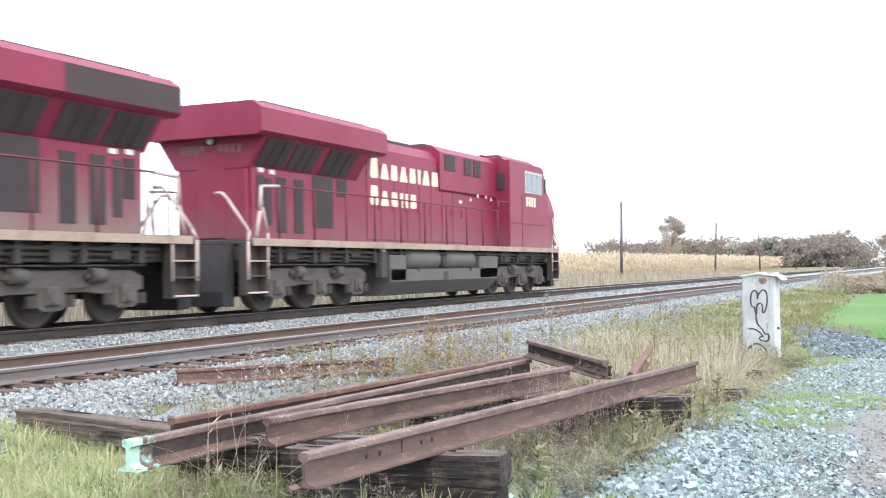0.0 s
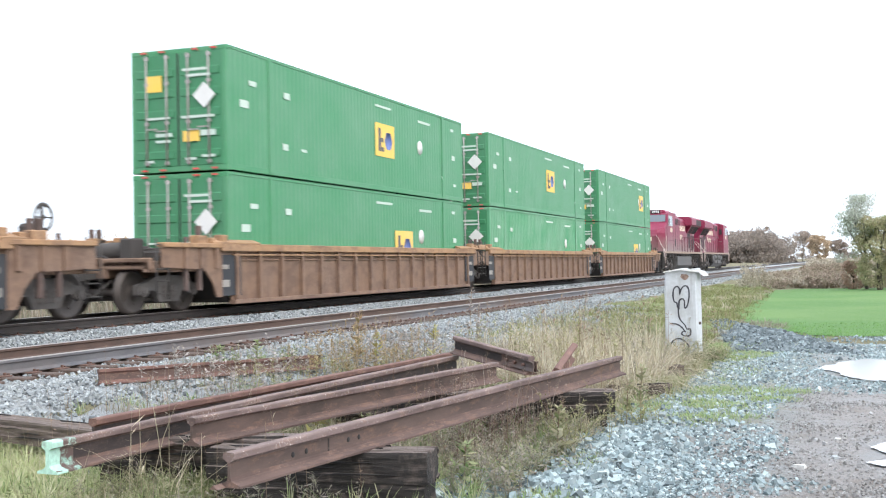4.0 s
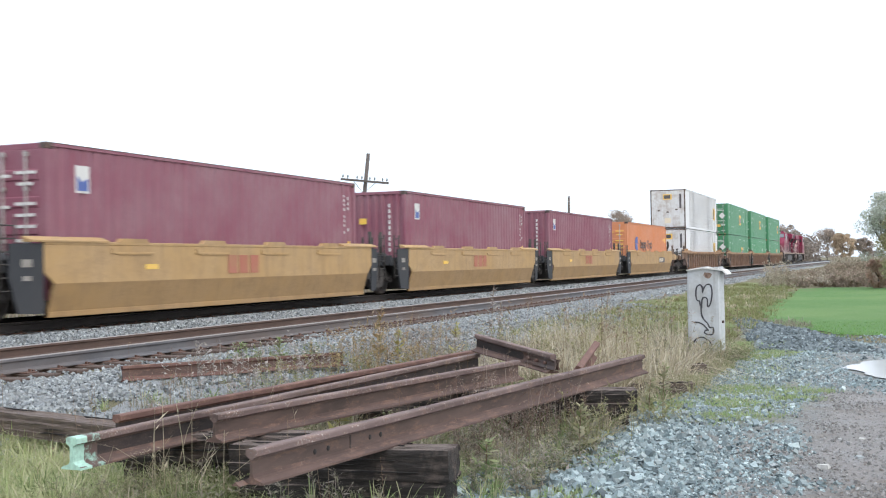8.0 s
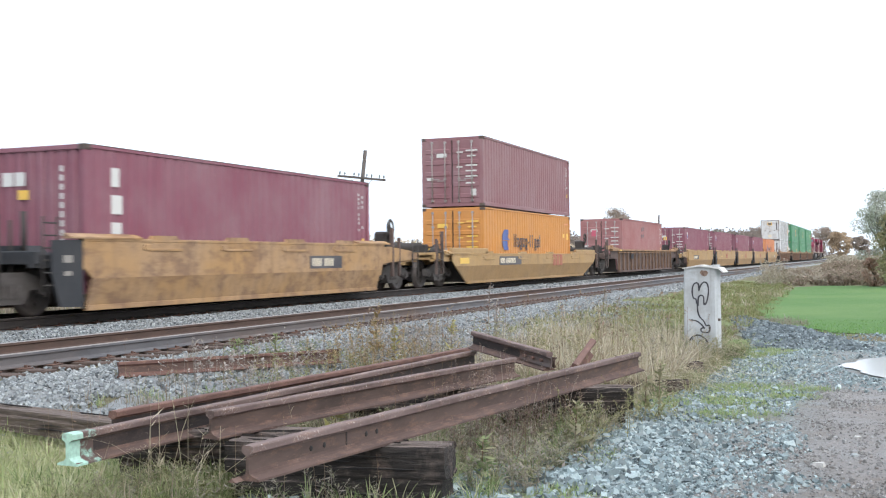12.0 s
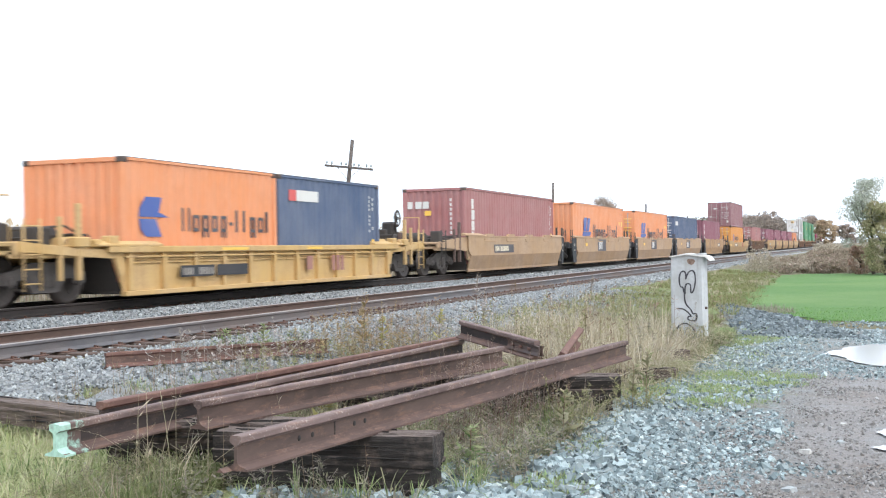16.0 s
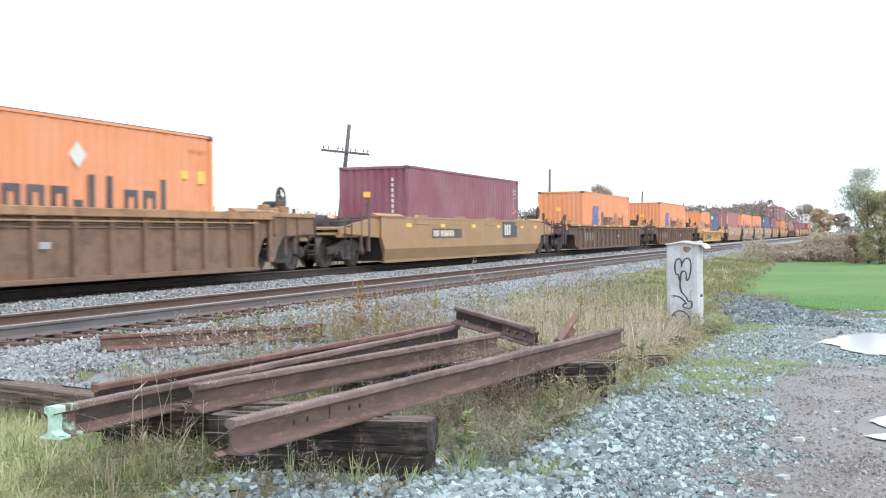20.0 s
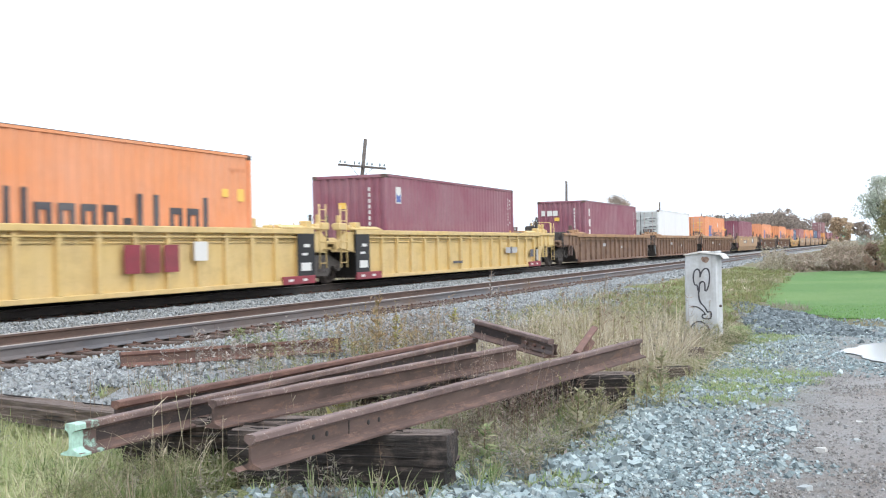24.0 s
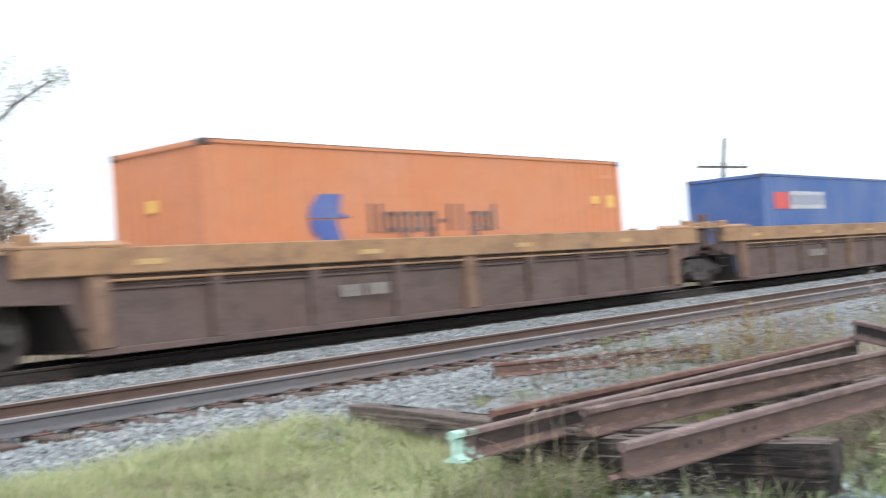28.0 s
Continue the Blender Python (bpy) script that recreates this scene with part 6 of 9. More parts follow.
def locomotive(u, yaw, label, sooty):
    c = rides(thing("diesel_locomotive", label, "locomotive", "locomotives of the train"), u)
    LOCO_YAW[c.name] = yaw
    red = RED_LOCO if sooty else RED_CLEAN
    # frame, deck and sill
    part("underframe", Geo().box(-1.2, 1.2, -10.3, 10.3, 1.12, 1.5, 0.03).box(-0.6, 0.6, -10.6, 10.6, 0.9, 1.2, 0.03), UNDER, c)
    part("deck", Geo().box(-1.54, 1.54, -10.35, 10.0, 1.5, 1.6, 0.015), UNDER, c)
    for s in (1, -1):
        part("side_sill", Geo().box(s * 1.55 - 0.015, s * 1.55 + 0.015, -10.3, 9.9, 1.46, 1.62, 0.005), SILL, c, "dirty cream side sill")
    pipes = Geo()
    for s in (1, -1):
        for k, z in enumerate((1.15, 1.25, 1.36)):
            pipes.bar([(s * (1.22 + 0.06 * k), -9.5, z), (s * (1.22 + 0.06 * k), 9.3, z)], 0.03 + 0.008 * k)
        for y in np.arange(-9, 9.1, 1.5):
            pipes.box(s * 1.3 - 0.1, s * 1.3 + 0.1, y - 0.06, y + 0.06, 1.1, 1.5)
            pipes.box(s * 1.25 - 0.12, s * 1.25 + 0.12, y + 0.3, y + 0.75, 1.2 + 0.1 * math.sin(y), 1.46, 0.02)
    part("piping", pipes, UNDER, c)
    # hood
    part("engine_hood", Geo().prism([(-0.98, 1.6), (0.98, 1.6), (0.98, 4.15), (0.78, 4.42), (-0.78, 4.42), (-0.98, 4.15)], "y", -9.5, 5.0), red, c, "deep red long hood")
    part("hood_roof", Geo().box(-0.7, 0.7, -3.4, 0.3, 4.415, 4.46, 0.02).box(-0.35, 0.35, -1.6, -0.2, 4.44, 4.64, 0.05).box(-0.5, 0.5, 0.5, 1.4, 4.6, 4.72, 0.04), ROOF_SOOT, c, "sooty roof with exhaust stack")
    # radiator wings
    wing_end = -9.97 if sooty else -9.95
    lip = [(-1.44, 3.86), (-1.56, 3.94), (-1.56, 4.44), (-1.34, 4.6), (1.34, 4.6), (1.56, 4.44), (1.56, 3.94), (1.44, 3.86)]
    part("radiator_section", Geo().prism(lip, "y", wing_end, -4.05), red, c, "overhanging red radiator housing")
    part("radiator_flare", Geo().prism([(-0.97, 3.2), (-1.42, 3.87), (1.42, 3.87), (0.97, 3.2)], "y", -9.62, -4.75), red, c, "slanted red panel below the radiators")
    part("radiator_roof", Geo().box(-1.25, 1.25, -9.5, -4.7, 4.595, 4.65, 0.02).box(-1.1, 1.1, -9.2, -7.2, 4.64, 4.70, 0.02), ROOF_SOOT, c)
    if sooty:
        for s in (1, -1):
            part("soot_patch", Geo().box(s * 1.562 - 0.004, s * 1.562 + 0.004, wing_end, -6.9, 3.95, 4.43), ROOF_SOOT, c, "soot-stained wing end")
    for s in (1, -1):
        d = Vector((0.53, 0, 0.67)).normalized()
        for y0, y1 in ((-9.45, -8.35), (-8.2, -7.1), (-6.7, -5.35)):
            g = Geo().prism([(s * 0.99, 3.27), (s * 1.04, 3.25), (s * 1.43, 3.81), (s * 1.38, 3.83)], "y", y0, y1)
            for k in range(1, 3):
                yk = y0 + (y1 - y0) * k / 3
                g.prism([(s * 1.02, 3.25), (s * 1.06, 3.24), (s * 1.45, 3.79), (s * 1.41, 3.81)], "y", yk - 0.012, yk + 0.012)
            part("intake_grille", g, GRILLE, c, "dark slanted intake grille")
        # louvred doors along the hood
        x = s * 0.985
        for y0, y1, z0, z1 in ((-9.3, -9.0, 2.3, 3.05), (-8.95, -8.7, 1.95, 3.0), (-8.5, -8.1, 1.8, 3.05), (-7.75, -7.35, 1.8, 3.05), (-6.9, -5.95, 1.95, 3.2), (-5.75, -5.25, 2.75, 3.2)):
            part("louvre_door", Geo().box(x - 0.012, x + 0.012, y0, y1, z0, z1, 0.004), GRILLE, c, "dark louvred opening")
        for k, y in enumerate((-4.2, -3.4, -2.6, -1.8, -1.0, -0.2, 0.6, 1.4)):
            part("hood_door", Geo().box(x - 0.01, x + 0.012, y + 0.03, y + 0.77, 1.72, 3.75, 0.008).box(x + s * 0.016 - 0.012, x + s * 0.016 + 0.012, y + 0.66, y + 0.7, 2.5, 2.72), red, c)
        for y0, y1, z0, z1 in ((0.7, 1.45, 3.9, 4.38), (2.2, 2.75, 3.85, 4.38), (2.95, 3.5, 3.85, 4.38)):
            part("vent", Geo().box(s * 1.07 - 0.015, s * 1.07 + 0.015, y0, y1, z0, z1, 0.006), GRILLE, c, "dark vent")
        part("air_box", Geo().prism([(s * 0.95, 3.2), (s * 1.06, 3.3), (s * 1.06, 4.42), (s * 0.8, 4.62), (0, 4.64), (0, 4.3)], "y", 0.35, 4.9), red, c)
        for y, z in ((1.9, 2.95), (3.2, 3.2), (3.9, 3.2), (4.35, 3.15), (2.6, 3.05), (-9.25, 3.12), (-8.8, 3.1)):
            part("data_plate", Geo().box(s * 1.07 - 0.004, s * 1.07 + 0.004, y, y + 0.12, z, z + 0.1) if y > 2 else Geo().box(s * 1.0 - 0.004, s * 1.0 + 0.004, y, y + 0.22, z, z + 0.1), MARK_WHITE, c)
    # tall cabinet beside the hood
    part("electrics_cabinet", Geo().prism([(-1.53, 1.6), (-0.9, 1.6), (-0.9, 4.55), (-1.2, 4.55), (-1.5, 4.2), (-1.53, 3.6)], "y", 2.6, 5.0), red, c, "red equipment cabinet, dusty below")
    part("cabinet_grille", Geo().box(-1.56, -1.53, 4.9, 5.3, 2.0, 2.55, 0.004), GRILLE, c)
    for y0, y1 in ((2.72, 2.95), (3.5, 4.0), (4.2, 4.7)):
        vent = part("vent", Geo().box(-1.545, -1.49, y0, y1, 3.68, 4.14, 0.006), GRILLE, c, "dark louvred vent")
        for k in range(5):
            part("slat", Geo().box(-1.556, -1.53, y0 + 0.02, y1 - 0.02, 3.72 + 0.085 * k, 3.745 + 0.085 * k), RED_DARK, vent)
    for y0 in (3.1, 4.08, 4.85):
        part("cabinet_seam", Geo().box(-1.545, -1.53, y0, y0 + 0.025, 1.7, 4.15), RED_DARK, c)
    # cab and nose
    part("cab", Geo().prism([(4.9, 1.6), (8.9, 1.6), (8.9, 3.3), (8.42, 4.5), (8.2, 4.72), (5.1, 4.74), (4.9, 4.6)], "x", -1.1, 1.1)
         .prism([(4.92, 1.6), (8.87, 1.6), (8.87, 3.28), (8.38, 4.42), (8.1, 4.52), (4.95, 4.55)], "x", -1.54, 1.54)
         .prism([(-1.54, 4.4), (1.54, 4.4), (1.1, 4.735), (-1.1, 4.735)], "y", 5.0, 8.15), red, c, "red wide cab")
    part("nose", Geo().prism([(8.7, 1.6), (10.2, 1.6), (10.2, 2.75), (9.95, 3.2), (8.7, 3.76)], "x", -1.0, 1.0).prism([(-1.52, 8.75), (1.52, 8.75), (1.52, 9.6), (1.05, 10.1), (-1.05, 10.1), (-1.52, 9.6)], "z", 1.6, 2.95)
         .add([(-1.52, 8.75, 2.95), (1.52, 8.75, 2.95), (1.52, 9.6, 2.95), (1.05, 10.1, 2.95), (-1.05, 10.1, 2.95), (-1.52, 9.6, 2.95), (-1.5, 8.68, 3.76), (1.5, 8.68, 3.76), (1.44, 9.5, 3.36), (0.95, 9.9, 3.22), (-0.95, 9.9, 3.22), (-1.44, 9.5, 3.36)],
              [(0, 1, 7, 6), (1, 2, 8, 7), (2, 3, 9, 8), (3, 4, 10, 9), (4, 5, 11, 10), (5, 0, 6, 11), (6, 7, 8, 9, 10, 11)]), red, c, "sloping red nose")
    for s in (1, -1):
        wf = part("side_window", Geo().box(s * 1.545 - 0.02, s * 1.545 + 0.02, 6.4, 8.2, 3.5, 4.28, 0.02), GALV, c, "grey window frame")
        for y0, y1 in ((6.48, 7.0), (7.05, 7.55), (7.6, 8.12)):
            part("pane", Geo().box(s * 1.568 - 0.006, s * 1.568 + 0.006, y0, y1, 3.57, 4.21), GLASS, wf)
        part("rear_window", Geo().box(s * 1.24 - 0.14, s * 1.24 + 0.14, 4.88, 4.905, 3.55, 4.1, 0.01), GRILLE, c, "dark rear cab window")
        part("windscreen", Geo().prism([(8.66, 3.82), (8.70, 3.82), (8.50, 4.34), (8.46, 4.34)], "x", s * 0.76 - 0.62, s * 0.76 + 0.62), GLASS, c, "tilted windscreen")
        nb = part("number_board", Geo().prism([(8.42, 4.46), (8.5, 4.46), (8.4, 4.7), (8.3, 4.7)], "x", s * 0.62 - 0.36, s * 0.62 + 0.36), BLACK, c)
        for k in range(4):
            part("number_bar", Geo().prism([(8.495, 4.5), (8.51, 4.5), (8.44, 4.66), (8.425, 4.66)], "x", s * 0.62 - 0.26 + 0.13 * k, s * 0.62 - 0.18 + 0.13 * k), MARK_WHITE, nb)
        part("mirror", Geo().box(s * 1.62 - 0.02, s * 1.62 + 0.02, 8.28, 8.38, 3.6, 4.1, 0.01), BLACK, c)
        blocks(c, "running_number", MARK_CREAM, s * 1.552 - 0.003, 6.5, 3.05, 0.33, "WWWW", "pale number bar")
        # words along the hood as plain shapes: o a cut-cornered block, a a tapered one, i a bar
        for z, spec, hh in ((3.36, "OaoaoiaO", 0.42), (2.64, "Oaoiio", 0.40)):
            yk = -4.0
            for k, ch in enumerate(spec):
                wd, high = {"O": 0.46, "o": 0.4, "a": 0.46, "i": 0.17}[ch], hh * (1.3 if k == 0 else 1.0)
                y0 = yk if s > 0 else -3.5 - yk - wd
                n0, n1 = {"a": (0.0, 0.3), "i": (0.0, 0.0)}.get(ch, (0.12, 0.12))
                g = Geo().prism([(y0 + wd * n0, z), (y0 + wd * (1 - n0), z), (y0 + wd, z + high * 0.14), (y0 + wd * (1 - n1), z + high), (y0 + wd * n1, z + high), (y0, z + high * 0.14)]
                                if ch != "i" else [(y0, z), (y0 + wd, z), (y0 + wd, z + high), (y0, z + high)], "x", s * 1.002 - 0.004, s * 1.002 + 0.004)
                part("lettering", g, MARK_CREAM, c, "cream letter-sized shape")
                yk += wd + 0.15
        # deck railing
        stan = [-9.2, -7.7, -6.2, -4.7, -3.2, -1.7, -0.2, 1.3] + ([2.6, 3.9] if s > 0 else [])
        for y in stan:
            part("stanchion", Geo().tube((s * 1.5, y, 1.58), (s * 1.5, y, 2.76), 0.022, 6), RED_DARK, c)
        part("handrail", Geo().bar([(s * 1.5, -10.1, 1.65), (s * 1.5, -9.95, 2.2), (s * 1.5, -9.9, 2.74), (s * 1.5, -9.2, 2.78)], 0.036), RAILING, c, "pale bent handrail end")
        part("handrail", Geo().bar([(s * 1.5, -9.2, 2.78), (s * 1.5, stan[-1], 2.78)] + ([(s * 1.5, 4.0, 3.1), (s * 1.5, 4.95, 3.1)] if s > 0 else []), 0.022), RED_DARK, c)
        # end steps with their pale grab irons
        for e, yy in ((-1, -10.45), (1, 10.05)):
            well = part("step_well", Geo().box(s * 1.30 - 0.02, s * 1.30 + 0.02, min(yy, yy - e * 0.72), max(yy, yy - e * 0.72), 0.42, 1.5, 0.005), UNDER, c)
            for yk in (yy, yy - e * 0.72):
                part("stringer", Geo().box(s * 1.42 - 0.12, s * 1.42 + 0.1, yk - 0.03, yk + 0.03, 0.42, 1.55, 0.01), UNDER, well)
            for z in (0.45, 0.8, 1.12):
                part("step", Geo().box(s * 1.42 - 0.14, s * 1.42 + 0.13, min(yy, yy - e * 0.72), max(yy, yy - e * 0.72), z, z + 0.035, 0.006), RAILING if z < 0.5 else SILL if z > 1.0 else UNDER, well, "worn step tread")
            part("grab_iron", Geo().bar([(s * 1.53, yy, 0.75), (s * 1.53, yy, 1.55), (s * 1.5, yy - e * 0.1, 1.75), (s * 0.95, yy - e * 0.12, 2.45), (s * 0.8, yy - e * 0.12, 2.6), (s * 0.62, yy - e * 0.12, 2.6)], 0.034), RAILING, c, "pale bent grab iron")
            part("grab_iron", Geo().bar([(s * 1.53, yy - e * 0.75, 0.75), (s * 1.53, yy - e * 0.75, 1.75), (s * 1.5, yy - e * 0.6, 2.3), (s * 1.5, yy - e * 0.5, 2.6)], 0.022), RAILING, c, "pale bent grab iron")
    # ends
    part("end_bulkhead", Geo().box(-0.93, 0.93, -9.60, -9.40, 1.6, 4.2, 0.04), red, c)
    part("end_door", Geo().box(-0.35, 0.35, -9.63, -9.58, 1.65, 3.6, 0.02), red, c)
    marks(c, MARK_CREAM, [(a + 0.17 * k, a + 0.11 + 0.17 * k, -9.62, -9.60, 3.55, 3.73) for k in range(4) for a in (0.2, -0.8)], "number_bar")
    part("headlight", Geo().box(-0.18, 0.18, -9.64, -9.59, 3.72, 4.12, 0.03), BLACK, c)
    for z in (3.82, 4.02):
        part("lamp", Geo().lathe([(0.001, -9.67), (0.085, -9.662), (0.09, -9.64)], "y", (0, 0, z), 12), LAMP_GLASS, c)
    for s in (1, -1):
        part("nose_handrail", Geo().bar([(s * 0.95, 10.24, 2.75), (s * 1.1, 10.3, 2.6), (s * 1.48, 10.25, 1.75), (s * 1.5, 10.2, 1.2)], 0.026), RAILING, c, "pale bent handrail")
        part("nose_handrail", Geo().bar([(s * 1.54, 9.35, 2.75), (s * 1.56, 9.4, 2.1), (s * 1.55, 9.6, 1.7)], 0.024), RAILING, c, "pale bent handrail")
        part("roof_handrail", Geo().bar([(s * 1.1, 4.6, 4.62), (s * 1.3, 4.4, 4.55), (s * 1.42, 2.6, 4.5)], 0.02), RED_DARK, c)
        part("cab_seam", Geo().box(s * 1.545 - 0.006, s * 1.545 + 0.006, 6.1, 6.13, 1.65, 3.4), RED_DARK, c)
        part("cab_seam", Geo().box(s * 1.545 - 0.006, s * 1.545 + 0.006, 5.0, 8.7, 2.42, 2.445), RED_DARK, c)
    nl = part("nose_headlight", Geo().box(-0.16, 0.16, 9.86, 10.02, 2.95, 3.38, 0.03), BLACK, c)
    for z in (3.07, 3.26):
        part("lamp", Geo().lathe([(0.001, 10.05), (0.085, 10.042), (0.09, 10.02)], "y", (0, 0, z), 12), LAMP_GLASS, nl)
    part("nose_door", Geo().box(0.25, 0.85, 10.19, 10.23, 1.66, 2.4, 0.02), red, c)
    for x0, x1 in ((-0.62, -0.3), (-0.14, 0.36)):
        part("nose_mark", Geo().box(x0, x1, 10.2, 10.215, 2.4, 2.66, 0.005), MARK_CREAM, c, "white bar on the nose")
    for e, y in ((1, 10.35), (-1, -10.5)):
        part("pilot", Geo().prism([(y, 0.18), (y + e * 0.28, 0.2), (y + e * 0.3, 0.5), (y, 1.5), (y - e * 0.12, 1.5), (y - e * 0.12, 0.18)], "x", -1.12, 1.12), BLACK, c, "black pilot plate")
        part("coupler", coupler_geo(e, e * 11.12), UNDER, c)
        part("air_hose", Geo().bar([(0.5, y + e * 0.25, 0.85), (0.5, y + e * 0.5, 0.7), (0.45, y + e * 0.55, 0.42)], 0.03).bar([(-0.5, y + e * 0.25, 0.85), (-0.5, y + e * 0.5, 0.7), (-0.45, y + e * 0.55, 0.42)], 0.03), BLACK, c)
    for s in (1, -1):
        part("ditch_light", Geo().tube((s * 0.9, 10.4, 1.3), (s * 0.9, 10.52, 1.3), 0.09, 10), LAMP_GLASS, c)
    part("horn", Geo().tube((0.3, 0.9, 4.42), (0.3, 1.4, 4.46), 0.03, 8, 0.09).tube((0.12, 0.95, 4.42), (0.12, 1.5, 4.46), 0.03, 8, 0.08).box(0.05, 0.4, 0.85, 0.95, 4.3, 4.45), UNDER, c)
    part("antenna", Geo().box(-0.3, 0.3, 5.6, 6.4, 4.55, 4.63, 0.02).tube((0.6, 6.8, 4.5), (0.6, 6.8, 4.85), 0.012), BLACK, c)
    # fuel tank: open shelf with air tanks on the right side
    part("fuel_tank", Geo().prism([(-1.5, 0.75), (-1.5, 1.22), (-1.2, 1.3), (0.85, 1.3), (0.95, 0.95), (1.5, 0.92), (1.5, 0.6), (1.1, 0.22), (-1.1, 0.22), (-1.5, 0.55)], "y", -3.85, 3.85)
         .box(0.95, 1.5, -3.85, -2.9, 0.6, 1.3, 0.03).box(0.95, 1.5, 2.3, 3.85, 0.6, 1.3, 0.03), TANK, c, "grimy grey fuel tank")
    for y0, y1 in ((-2.7, -0.5), (-0.1, 2.1)):
        part("air_tank", Geo().lathe([(0.001, y0), (0.2, y0 + 0.04), (0.29, y0 + 0.16), (0.3, y0 + 0.25), (0.3, y1 - 0.25), (0.29, y1 - 0.16), (0.2, y1 - 0.04), (0.001, y1)], "y", (1.22, 0, 1.18), 18), TANK, c, "grey air tank")
    part("tank_strap", Geo().box(0.9, 1.54, -2.2, -2.12, 0.85, 0.95).box(0.9, 1.54, 1.5, 1.58, 0.85, 0.95).box(1.4, 1.52, -0.45, -0.15, 0.55, 0.85, 0.02), UNDER, c)
    part("filler_box", Geo().box(1.3, 1.5, -4.35, -4.0, 0.7, 1.4, 0.03), UNDER, c)
    part("filler_cap", Geo().tube((1.42, -4.18, 1.38), (1.42, -4.18, 1.5), 0.09, 10), GALV, c, "pale filler cap")
    for yc in (-6.95, 6.95):
        loco_truck(c, yc)
    if yaw:
        c["faces"] = "back along the train"
    return c


locomotive(29.95, 0, "deep red diesel locomotive with cream lettering, leading the train", False)
locomotive(7.3, 180, "deep red diesel locomotive coupled back to front, sooty and dusty", True)

# ---- the pile of old rails and timbers beside the track ----
OLD_H = 0.185


def along(p, q, roll=0.0):
    """A pose at p whose y axis runs to q."""
    p, q = Vector(p), Vector(q)
    d = (q - p).normalized()
    x = d.cross(Vector((0, 0, 1))).normalized()
    z = x.cross(d)
    m = Matrix((x, d, z)).transposed().to_4x4()
    return Matrix.Translation(p) @ m @ pose(0, 0, 0, 0, roll, 0)


def old_rail(name, label, p, q, material=BROWN_SET, holes=(), end_paint=None, roll=0.0, sag=0.0, ragged=0.004):
    """A scrap rail: p and q are the head's ends."""
    L = (Vector(q) - Vector(p)).length
    t = thing(name, label, "rail", "scrap rails", along(p, q, roll))
    prof = rail_profile(OLD_H, 0.146, 0.073)
    h = OLD_H
    shapes = (("rail_foot", [(0.073, 0), (0.073, 0.012), (0.03, 0.026), (0.015, 0.036), (0.009, 0.052)]), ("rail_web", [(0.009, 0.05), (0.009, h - 0.055)]),
              ("rail_head", [(0.009, h - 0.057), (0.02, h - 0.045), (0.0365, h - 0.038), (0.0365, h - 0.01), (0.032, h - 0.003), (0.024, h)]))
    cuts = np.linspace(0, L, max(3, int(L / 0.22)))
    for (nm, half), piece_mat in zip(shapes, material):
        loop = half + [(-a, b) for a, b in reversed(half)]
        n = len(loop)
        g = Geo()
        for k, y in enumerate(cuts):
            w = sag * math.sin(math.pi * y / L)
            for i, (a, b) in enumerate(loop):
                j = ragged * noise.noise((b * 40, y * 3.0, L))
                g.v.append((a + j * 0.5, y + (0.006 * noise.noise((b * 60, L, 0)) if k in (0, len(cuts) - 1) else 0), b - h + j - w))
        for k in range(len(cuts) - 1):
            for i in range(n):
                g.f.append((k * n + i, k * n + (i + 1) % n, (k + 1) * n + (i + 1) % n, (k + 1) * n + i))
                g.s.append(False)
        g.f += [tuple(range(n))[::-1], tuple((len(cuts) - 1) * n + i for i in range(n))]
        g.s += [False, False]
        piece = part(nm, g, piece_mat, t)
        if nm == "rail_web":
            body = piece
    for y in holes:
        part("bolt_hole", Geo().lathe([(0.001, 0.0112), (0.0155, 0.0112), (0.0165, 0.0095)], "x", (0, y, -0.1), 10), GASKET, body)
    if end_paint:
        e = Geo().prism([(a + (0.004 if a > 0 else -0.004), b - OLD_H + (0.002 if b > 0.1 else -0.002)) for a, b in prof], "y", -0.004, 0.085)
        part("painted_end", e, end_paint, t, "pale green painted end")
        e = Geo().prism([(a + (0.003 if a > 0 else -0.003), b - OLD_H + (0.001 if b > 0.1 else -0.001)) for a, b in prof], "y", 0.085, 0.2)
        part("overspray", e, GREEN_FADE, t, "faint green overspray")
    return t


